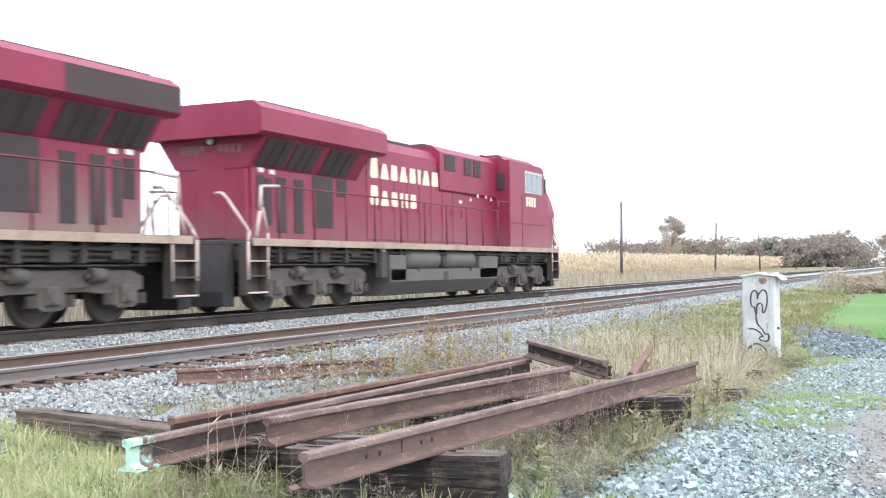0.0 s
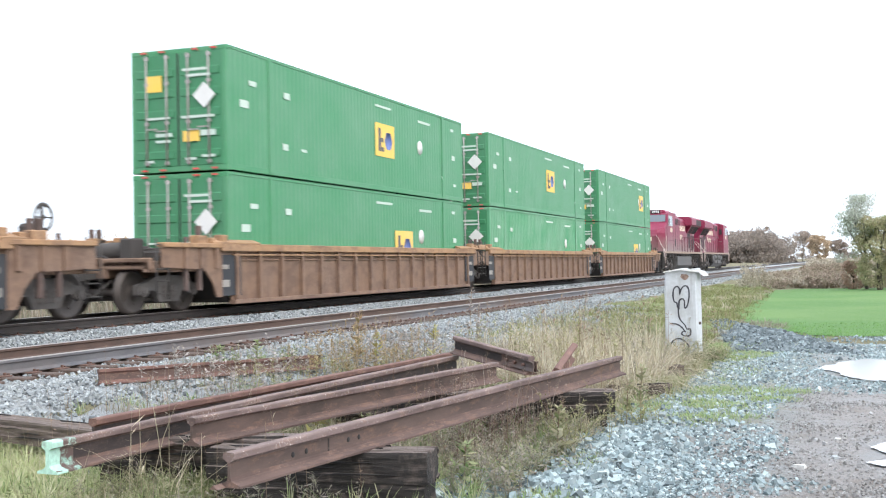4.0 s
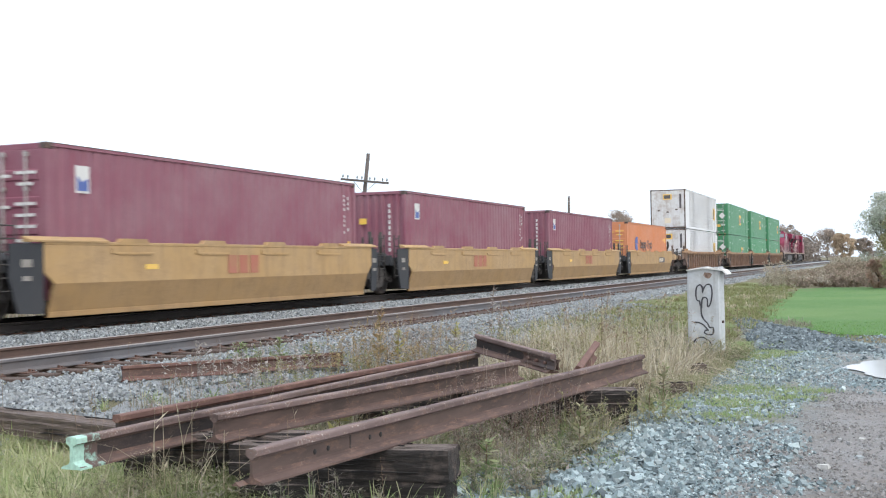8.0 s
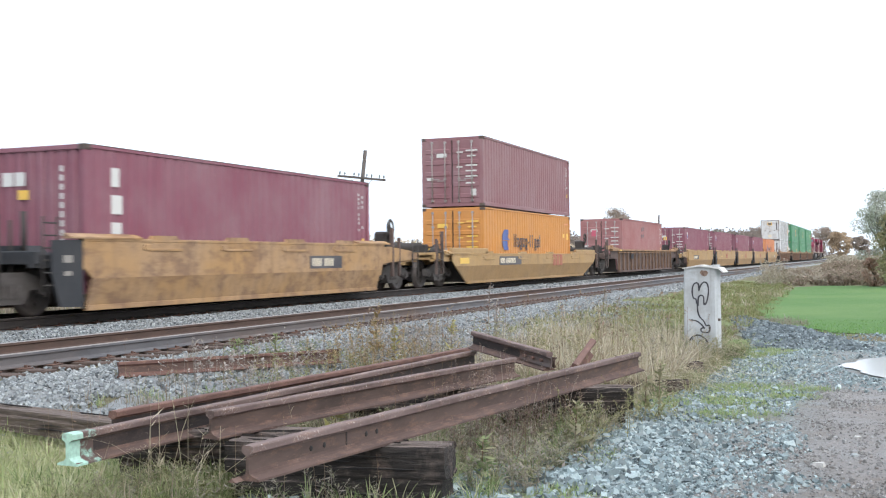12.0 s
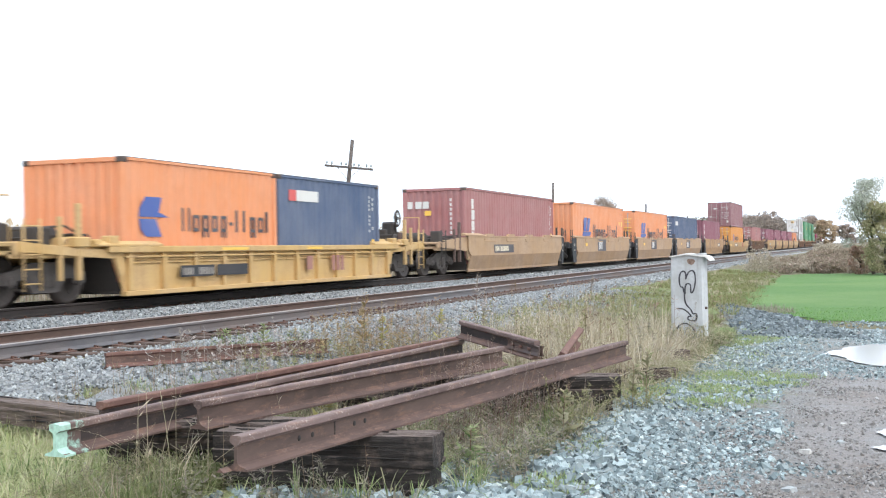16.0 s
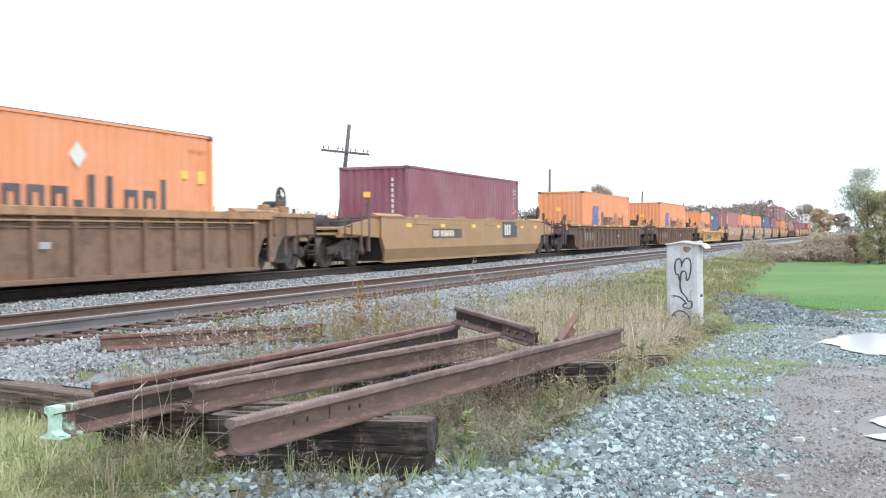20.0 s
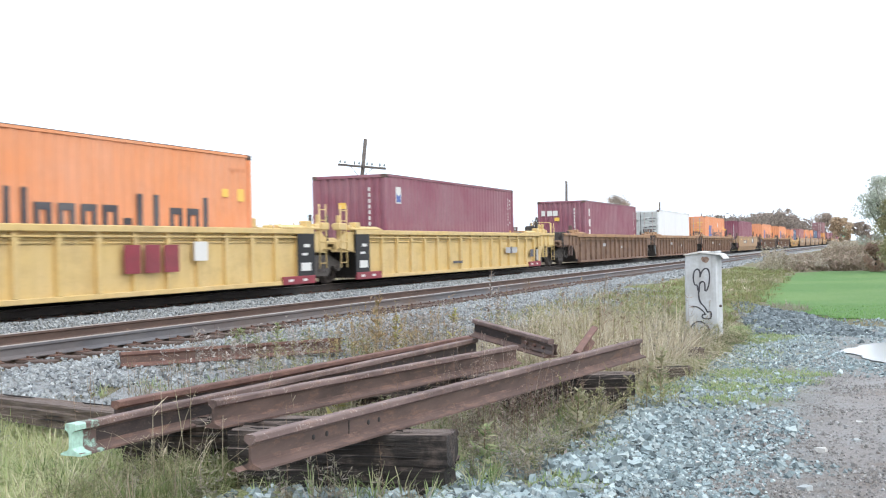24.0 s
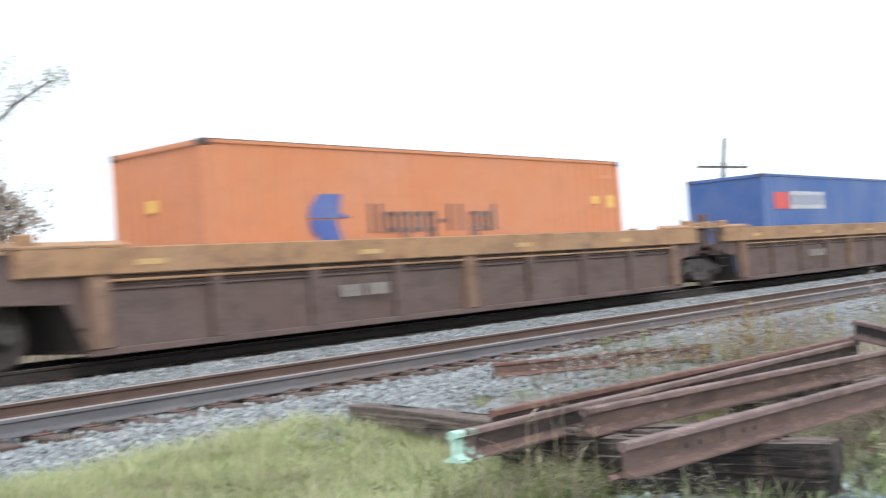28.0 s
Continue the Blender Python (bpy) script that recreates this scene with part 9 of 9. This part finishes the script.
# the tall stand round the post
x, y = scatter(300, -5.2, -2.75, 12.6, 20.0, lambda a, b: patchy(a, b, 0.55, -0.1, 0.2, 117.0))
leafy("olive_stand", "olive and yellow-green goldenrod among the tall grass", x, y, RNG.uniform(0.35, 0.85, len(x)), GRASS_GOLD, 52, 0.065, 0.14, 0.35, 0.35)
x, y = scatter(260, -4.6, -2.35, 12.2, 18.0, lambda a, b: patchy(a, b, 0.7, -0.1, 0.25, 119.0))
leafy("brown_stand", "brown leaf litter and seed heads in the tall grass", x, y, RNG.uniform(0.25, 0.7, len(x)), GRASS_WEED, 44, 0.06, 0.16, 0.5, 0.4)
x, y = clumped(120, [(-2.75, 16.6), (-2.3, 16.7), (-2.9, 16.2), (-2.1, 16.9), (-2.55, 16.4)], 0.16)
leafy("post_foot_weeds", "green and straw weeds at the foot of the post", x, y, RNG.uniform(0.12, 0.42, len(x)), GRASS_MIX, 34, 0.07, 0.12, 0.5, 0.25)
x, y = scatter(420, -6.6, -3.0, 20.0, 50.0, lambda a, b: patchy(a, b, 0.35, -0.05, 0.25, 121.0) * (1.0 if a < -2.6 - 0.03 * (b - 20) else 0.0))
leafy("verge_weeds", "olive and brown weeds on the bank", x, y, RNG.uniform(0.15, 0.45, len(x)), GRASS_MIX, 36, 0.1, 0.16, 0.6, 0.3, 0.004)
x, y = scatter(5000, -2.4, -0.5, 6.2, 20.0, lambda a, b: moss_patch(a, b) * patchy(a, b, 2.2, -0.3, 0.2, 93.0))
tufts("moss_tufts", "flat yellow-green moss in the gravel", x, y, 14, RNG.uniform(0.035, 0.07, len(x)), 0.006, GRASS_MOSS, 1.6, 0.3, 0.12)
# west of the tracks
x, y = scatter(22000, -30, -17.6, -2, 130, lambda a, b: 0.9, 0.7)
blades("far_verge_grass", "tall pale grass beyond the tracks", x, y, RNG.uniform(0.3, 0.9, len(x)), RNG.uniform(0.012, 0.03, len(x)), GRASS_DRY, 0.4)


# goldenrod and other single weeds that stand out
def weed(xx, yy, h, material, label, n=60, head=True):
    t = thing("weed", label, "weed", "single weeds", pose(xx, yy, float(surface_z([xx], [yy])[0])))
    part("stem", Geo().bar([(0, 0, -0.02), (0.02 * h, 0.01, h * 0.5), (0.05 * h, 0.03 * h, h)], 0.004, 5), STEM_M, t)
    V, F = [], []
    rnd = np.random.default_rng(int(abs(xx * 100 + yy * 7)))
    for i in range(n):
        s = rnd.uniform(0.2, 1.0) if not head or i % 3 else rnd.uniform(0.75, 1.02)
        p = np.array([0.05 * h * s, 0.03 * h * s, h * s])
        a = rnd.uniform(0, 6.28)
        L = (0.11 * (1.15 - s) + 0.035) * rnd.uniform(0.6, 1.4)
        d = np.array([math.cos(a) * L, math.sin(a) * L, L * rnd.uniform(-0.2, 0.9)])
        q = np.array([-math.sin(a), math.cos(a), 0.2]) * L * 0.2
        o = len(V)
        V += [p, p + d * 0.5 + q, p + d, p + d * 0.5 - q]
        F += [(o, o + 1, o + 2), (o, o + 2, o + 3)]
    me = array_mesh("leaves", np.array(V), np.array(F), material)
    mesh_part("leaves", me, t)
    return t


for xx, yy, h, mt, lb in ((-6.3, 13.5, 0.85, ORANGE_WEED, "rust-coloured goldenrod gone to seed"), (-6.6, 14.1, 0.7, ORANGE_WEED, "rust-coloured goldenrod gone to seed"), (-5.9, 13.2, 0.6, YELLOW_WEED, "low yellow-green roadside weed"),
                          (-6.0, 17.2, 1.1, GREY_WEED, "tall grey-brown seed plume"), (-4.4, 8.6, 0.42, YELLOW_WEED, "yellow-green weed between rails"), (-3.9, 7.6, 0.4, YELLOW_WEED, "yellow-green weed between rails"),
                          (-7.2, 12.4, 0.45, GRASS_GREEN, "green weed in the ballast"), (-7.5, 12.0, 0.4, GRASS_GREEN, "green weed in the ballast"), (-1.95, 10.4, 0.5, GRASS_MIX, "green-brown weed at a timber"),
                          (-2.0, 10.0, 0.42, GRASS_MIX, "green-brown weed at a timber"), (-2.2, 8.3, 0.4, GRASS_MIX, "green-brown weed under a rail"), (-5.3, 15.5, 0.9, GREY_WEED, "tall grey-brown seed plume"),
                          (-4.4, 18.5, 1.0, GREY_WEED, "tall grey-brown seed plume"), (-5.0, 12.9, 0.7, YELLOW_WEED, "low yellow-green roadside weed"), (-2.5, 7.0, 0.3, GRASS_GREEN, "green weed beside a timber")):
    weed(xx, yy, h, mt, lb)

# ---- standing dry corn beyond the tracks ----
def corn():
    n_rows = 16
    V, F, o = [], [], 0
    for r in range(n_rows):
        step = 0.32 if r < 5 else 0.8
        for yy in np.arange(-14, 240, step):
            if RNG.uniform() < 0.1:
                continue
            xx = -31 - 0.76 * r * (1 if r < 6 else 2.2) + RNG.normal(0, 0.08)
            yy2 = yy + RNG.normal(0, 0.1)
            z0 = ground_z(xx, yy2) - 0.03
            h = RNG.uniform(1.9, 2.55)
            w = 0.02 + 0.0002 * yy
            V += [(xx, yy2 - w, z0), (xx, yy2 + w, z0), (xx, yy2 + w * 0.5, z0 + h), (xx, yy2 - w * 0.5, z0 + h)]
            F += [(o, o + 1, o + 2), (o, o + 2, o + 3)]
            o += 4
            for k in range(5):
                t = RNG.uniform(0.25, 1.0)
                a = RNG.uniform(0, 6.28)
                L = RNG.uniform(0.3, 0.75)
                d = np.array([math.cos(a) * L, math.sin(a) * L])
                p = np.array([xx, yy2, z0 + h * t])
                m = p + np.array([d[0] * 0.5, d[1] * 0.5, 0.16])
                e = p + np.array([d[0], d[1], -0.2])
                s = np.array([-d[1], d[0], 0]) / L * (0.045 + 0.0003 * yy)
                V += [p, m - s, m + s, e]
                F += [(o, o + 1, o + 2), (o + 1, o + 3, o + 2)]
                o += 4
    tagged(new("corn_field", array_mesh("corn_field", np.array(V), np.array(F), CORN_M)), "standing field of dry golden corn", "corn field", kind="stuff")


corn()
outline_sheet("stubble", "golden ground under the standing corn", "field", [(-31, -14), (-31, 240), (-120, 260), (-160, -14)],
              sheet_material("corn_litter", (0.33, 0.25, 0.14), (0.5, 0.4, 0.24), (0.42, 0.32, 0.18), 10.0, 0.6), 0.05, 3.0, 0.2)


# ---- trees ----
def leaf_cloud(centres, radii, n, size, flat=0.75):
    """Leaf-sized quads spread through uneven blobs."""
    k = RNG.integers(0, len(centres), n)
    d = RNG.normal(size=(n, 3))
    d /= np.linalg.norm(d, axis=1)[:, None]
    r = RNG.uniform(0.25, 1.0, n) ** 0.5
    p = centres[k] + d * (radii[k] * r)[:, None] * np.array([1, 1, flat])
    R = random_turns(n)
    s = size * RNG.uniform(0.5, 1.3, n)[:, None]
    u, w = R[:, :, 0] * s, R[:, :, 1] * s * 0.55
    v = np.stack([p - u, p + w, p + u, p - w], 1)
    f = np.array([(0, 1, 2), (0, 2, 3)])[None] + 4 * np.arange(n)[:, None, None]
    return v.reshape(-1, 3), f.reshape(-1, 3)


def limb_mesh(g, p, d, L, r, depth, ends, rnd):
    q = p + d * L
    g.tube(p, q, r, 6, r * 0.62, False)
    ends.append((q, L))
    if depth == 0:
        return
    for k in range(rnd.randint(2, 3)):
        a = Vector((rnd.uniform(-1, 1), rnd.uniform(-1, 1), rnd.uniform(-0.1, 0.9))).normalized()
        limb_mesh(g, p + d * L * rnd.uniform(0.6, 1.0), (d * 0.75 + a * 0.75).normalized(), L * rnd.uniform(0.6, 0.8), r * 0.55, depth - 1, ends, rnd)


def tree(xx, yy, h, material, label, seed, leaves=1400, size=0.13, spread=0.8, category="tree", dome=0, low=0.28, stout=1.0):
    """A tapered, forked trunk and a crown of leaf clumps; dome: extra clumps that fill a round crown."""
    z0 = ground_z(xx, yy)
    t = thing("tree" if category == "tree" else "bush", label, category, "", pose(xx, yy, z0 - 0.05))
    rnd = random.Random(seed)
    g, ends = Geo(), []
    limb_mesh(g, Vector((0, 0, 0)), Vector((rnd.uniform(-0.06, 0.06), rnd.uniform(-0.06, 0.06), 1)).normalized(), h * (0.34 if not dome else 0.2), h * 0.022 * stout, 3, ends, rnd)
    top = max(e.z for e, _ in ends)
    k = h * 0.9 / top
    g.v = [(a * spread * k, b * spread * k, c * k) for a, b, c in g.v]
    part("trunk", g, BARK, t)
    pts = [(e.x * spread * k, e.y * spread * k, e.z * k) for e, L in ends if e.z * k > h * low]
    for _ in range(dome):
        d = Vector((rnd.gauss(0, 1), rnd.gauss(0, 1), rnd.gauss(0, 1))).normalized() * rnd.uniform(0.3, 1) ** 0.5
        pts.append((d.x * h * 0.36 * spread, d.y * h * 0.36 * spread, h * (0.54 if category == "tree" else 0.46) + d.z * h * 0.42))
    c = np.array(pts)
    r = np.array([h * rnd.uniform(0.05, 0.12) for _ in c])
    v, f = leaf_cloud(c, r, leaves, size)
    mesh_part("crown", array_mesh("crown", v, f, material), t)
    return t


# leaf tones are lifted to stand for sky glare and haze
LEAF_GREY = grass_colours("grey_green_leaves", [(0.397, 0.444, 0.35), (0.513, 0.56, 0.478), (0.612, 0.612, 0.606), (0.467, 0.49, 0.385)])
LEAF_OLIVE = grass_colours("olive_leaves", [(0.3, 0.31, 0.17), (0.42, 0.41, 0.24), (0.5, 0.42, 0.29), (0.36, 0.37, 0.2)])
LEAF_RUSSET = grass_colours("russet_leaves", [(0.504, 0.324, 0.264), (0.6, 0.432, 0.336), (0.432, 0.312, 0.252)])
LEAF_BROWN = grass_colours("brown_autumn_leaves", [(0.399, 0.323, 0.275), (0.494, 0.408, 0.342), (0.361, 0.323, 0.285), (0.456, 0.408, 0.361)])
LEAF_ORANGE = grass_colours("orange_autumn_leaves", [(0.55, 0.42, 0.3), (0.62, 0.5, 0.36), (0.48, 0.4, 0.3)])
LEAF_DARK = grass_colours("haze_paled_wood_leaves", [(0.246, 0.214, 0.187), (0.287, 0.244, 0.21), (0.341, 0.281, 0.238), (0.273, 0.244, 0.215)])
BRUSH_M = grass_colours("brown_brush", [(0.3, 0.235, 0.19), (0.4, 0.32, 0.26), (0.28, 0.26, 0.17), (0.47, 0.38, 0.32)])
BRUSH_PALE = grass_colours("pale_brush", [(0.42, 0.36, 0.29), (0.5, 0.45, 0.37), (0.38, 0.34, 0.25), (0.56, 0.5, 0.43)])
tree(0.3, 55, 4.75, LEAF_GREY, "grey-green young tree with thin foliage", 4, 11000, 0.042, 0.8, dome=16, low=0.45, stout=0.5)
tree(-0.25, 55.6, 1.5, LEAF_RUSSET, "low russet bush beside the lawn", 11, 3000, 0.05, 0.9, "bush", 40, 0.05)
tree(0.85, 53.8, 3.6, LEAF_OLIVE, "dense olive-brown bush beside the lawn", 9, 15000, 0.05, 0.85, "bush", 70, 0.05)
tree(2.3, 54.5, 3.6, LEAF_RUSSET, "dense russet bush beside the lawn", 15, 9000, 0.06, 0.9, "bush", 50, 0.05)
tree(4.6, 56.5, 4.6, LEAF_OLIVE, "dense olive-brown bush beside the lawn", 18, 5000, 0.11, 1.0, "bush", 50, 0.05)
tree(-37.2, 18.5, 10.9, LEAF_GREY, "tall half-bare tree beyond the tracks", 21, 9000, 0.06, 0.75, dome=10, low=0.3, stout=0.5)
tree(-36.4, 20.1, 5.6, LEAF_BROWN, "brown bush beyond the tracks", 23, 6000, 0.08, 0.7, "bush", 30, 0.1)
tree(-54.0, 240, 12.2, LEAF_BROWN, "round-topped brown tree behind the corn", 33, 9000, 0.16, 0.6, dome=50, stout=0.5)
tree(-46, 268, 7.5, LEAF_GREY, "half-bare tree behind the corn", 35, 1500, 0.22, 0.9, dome=6)
for k, (xx, yy, hh, mt) in enumerate(((-42, 300, 8.6, LEAF_GREY), (-26, 330, 11.0, LEAF_BROWN), (-34, 335, 10.0, LEAF_BROWN), (-42, 340, 9.0, LEAF_DARK), (-29.5, 322, 9.4, LEAF_BROWN), (-38, 318, 8.4, LEAF_DARK), (-19, 420, 12.0, LEAF_BROWN), (-9.5, 310, 8.0, LEAF_ORANGE), (-5.0, 330, 6.5, LEAF_BROWN))):
    tree(xx, yy, hh, mt, "autumn tree in the far tree line", 50 + k, 9000, 0.2, 1.0, dome=60, low=0.06, stout=0.35)


def far_woods():
    """Woods on the horizon: many uneven crowns in one heap."""
    C, Rr = [], []
    for k in range(700):
        a = RNG.uniform(2.7, 16.2) if k < 480 else RNG.uniform(-6, 62)
        d = RNG.uniform(290, 380) if k < 480 else RNG.uniform(520, 660)
        xx, yy = -math.sin(radians(a)) * d, math.cos(radians(a)) * d
        if -21 < xx < -8:
            continue
        h = RNG.uniform(4.5, 8.5) * (1.0 if k < 480 else 0.55)
        for j in range(8):
            C.append((xx + RNG.normal(0, 2.2), yy + RNG.normal(0, 2.2), h * RNG.uniform(0.05, 0.88)))
            Rr.append(RNG.uniform(1.3, 2.6))
    v, f = leaf_cloud(np.array(C), np.array(Rr), 240000, 0.42)
    tagged(new("far_woods", array_mesh("far_woods", v, f, LEAF_DARK)), "hazy grey-brown mixed woods along the horizon", "woods", kind="stuff")


far_woods()


def brush(name, label, n, x0, x1, y0, y1, h0, h1, material, keep=None, leaf=0.07, per=150):
    """Soft low brush: heaps of small leaves over thin stems."""
    x, y = scatter(n, x0, x1, y0, y1, keep)
    z = surface_z(x, y)
    C, Rr = [], []
    for a, b, c in zip(x, y, z):
        h = RNG.uniform(h0, h1)
        for j in range(6):
            C.append((a + RNG.normal(0, 0.3 * h), b + RNG.normal(0, 0.3 * h), c + h * RNG.uniform(0.05, 0.85)))
            Rr.append(h * RNG.uniform(0.16, 0.34))
    v, f = leaf_cloud(np.array(C), np.array(Rr), len(x) * per, leaf, 0.9)
    tagged(new(name, array_mesh(name, v, f, material)), label, "brush", kind="stuff")
    tall_stems(name + "_stems", "thin grey stems standing out of the brush", x, y, RNG.uniform(h0, h1 * 1.1, len(x)), BRUSH_M, 8, 0.09, 0.006, 0.3, "brush")


brush("brush_lawn", "olive-brown brush behind the lawn", 130, -2.9, 3.5, 57.0, 66, 0.35, 0.75, BRUSH_M)
brush("brush_plume", "pale tall seed grass at the lawn's end", 8, -5.4, -4.6, 57, 62, 0.9, 1.5, BRUSH_PALE)
brush("brush_track", "grey-brown brush along the track", 230, -8.2, -1.0, 66, 130, 0.3, 0.65, BRUSH_M, lambda a, b: 1.0 if a > -0.046 * b else 0.0)
brush("brush_far", "pale brush far along the track", 170, -10.5, 4.0, 130, 260, 0.6, 1.4, BRUSH_PALE, lambda a, b: 1.0 if a > -0.04 * b else 0.0, 0.14, 110)

# ---- old telegraph poles ----
def telegraph_pole(xx, yy, h, lean, arm, label):
    z0 = ground_z(xx, yy)
    t = thing("telegraph_pole", label, "utility pole", "telegraph poles", pose(xx, yy, z0 - 0.3, 0, lean, 0))
    part("pole", Geo().tube((0, 0, 0), (0, 0, h), 0.125, 10, 0.09), POLE_WOOD, t)
    if arm:
        za = h - 1.45
        bar = part("crossarm", Geo().box(-1.32, 1.32, -0.19, -0.09, za, za + 0.11, 0.01), POLE_WOOD, t)
        for k in (-1.22, -0.95, -0.42, -0.16, 0.28, 0.55, 0.98, 1.22):
            part("insulator", Geo().lathe([(0.001, 0.14), (0.03, 0.13), (0.035, 0.1), (0.045, 0.06), (0.05, 0.02), (0.02, 0.0), (0.012, -0.02)], "z", (k, -0.14, za + 0.16), 8).tube((k, -0.14, za + 0.1), (k, -0.14, za + 0.17), 0.012, 5), INSULATOR, bar)
        for s in (1, -1):
            part("brace", Geo().tube((s * 0.62, -0.14, za + 0.02), (0, -0.13, za - 0.55), 0.014, 5), POLE_WOOD, t)
    return t


telegraph_pole(-24.7, 50.3, 6.85, 7.0, True, "leaning weathered telegraph pole with a crossarm")
telegraph_pole(-24.0, 88.5, 6.6, 0.8, False, "bare weathered telegraph pole")
telegraph_pole(-24.0, 129.0, 6.2, 2.0, False, "bare weathered telegraph pole")
telegraph_pole(-24.0, 163.0, 5.6, -1.0, False, "bare weathered telegraph pole")
telegraph_pole(-24.0, 205.0, 5.6, 1.0, False, "bare weathered telegraph pole")

# ---- puddles ----
WATER = nodes_of("sky_paled_puddle_water", 0.12)[0]
# pale base colour stands in for part of the white sky reflection
WATER.node_tree.nodes["Principled BSDF"].inputs["Base Color"].default_value = (0.5, 0.51, 0.52, 1)
WATER.node_tree.nodes["Principled BSDF"].inputs["Specular IOR Level"].default_value = 0.9


def puddle(label, cx, cy, rx, ry, turn, seed):
    g = Geo()
    n = 110
    z = -0.572
    pts = []
    for i in range(n):
        a = 2 * math.pi * i / n
        k = 0.95 + 0.3 * noise.noise((math.cos(a) * 1.6 + seed, math.sin(a) * 1.6, 0)) + 0.12 * noise.noise((math.cos(a) * 4, math.sin(a) * 4 + seed, 2)) + 0.03 * noise.noise((math.cos(a) * 11, math.sin(a) * 11, 5))
        x0, y0 = rx * k * math.cos(a), ry * k * math.sin(a)
        c, s = math.cos(radians(turn)), math.sin(radians(turn))
        pts.append((cx + x0 * c - y0 * s, cy + x0 * s + y0 * c, z))
    g.add(pts, [tuple(range(n))])
    ob = new("puddle", to_mesh("puddle", g, WATER))
    return tagged(ob, label, "puddle", kind="structure")


for (px, py, rx, ry), lb in zip(PUDDLES, ("still puddle, its white sky reflection partly put into the colour", "shallow puddle in the muddy wheel track", "shallow puddle in the muddy wheel track")):
    puddle(lb, px, py, rx, ry, 4, px)


# low brush that closes the strip between the lawn's end and the ballast
brush("brush_edge", "low olive and grey-brown brush beside the ballast", 190, -6.6, -2.4, 56.5, 96, 0.22, 0.48, BRUSH_M, lambda a, b: 1.0 if a > -0.079 * b else 0.0)
brush("brush_edge_pale", "pale dry grass heads among the low brush", 60, -6.2, -2.6, 57, 90, 0.3, 0.6, BRUSH_PALE, lambda a, b: 1.0 if a > -0.077 * b else 0.0)
x, y = scatter(230, -5.2, -2.7, 14.0, 18.5, lambda a, b: 0.15 + 0.85 * patchy(a, b, 0.8, -0.1, 0.25, 151.0))
tufts("straw_sheaves", "bleached standing straw in front of the post", x, y, 26, RNG.uniform(0.35, 0.75, len(x)), 0.006, GRASS_PALE, 1.3, 0.55, 0.1)


def motions():
    """All keyed movement: the train rolls by at a steady speed and its wheels turn with it."""
    times = (0, 7, 14, 21, 28)
    for ob, u in RIDERS:
        turn = LOCO_YAW.get(ob.name, 0)
        walk(ob, [(t, pose(MAIN_X, u + SPEED * t, 0, 0, 0, turn)) for t in times])
    first = {}
    for ob, r in WHEELS:
        if r not in first:
            step = 1 / FPS
            walk(ob, [(k * step, pose(0, 0, 0, -math.degrees(SPEED * k * step / r))) for k in range(int(28 * FPS) + 1)])
            first[r] = ob
        else:
            keys = ob.animation_data_create()
            ob.rotation_mode = "QUATERNION"
            keys.action = first[r].animation_data.action
            keys.action_slot = first[r].animation_data.action_slot


motions()
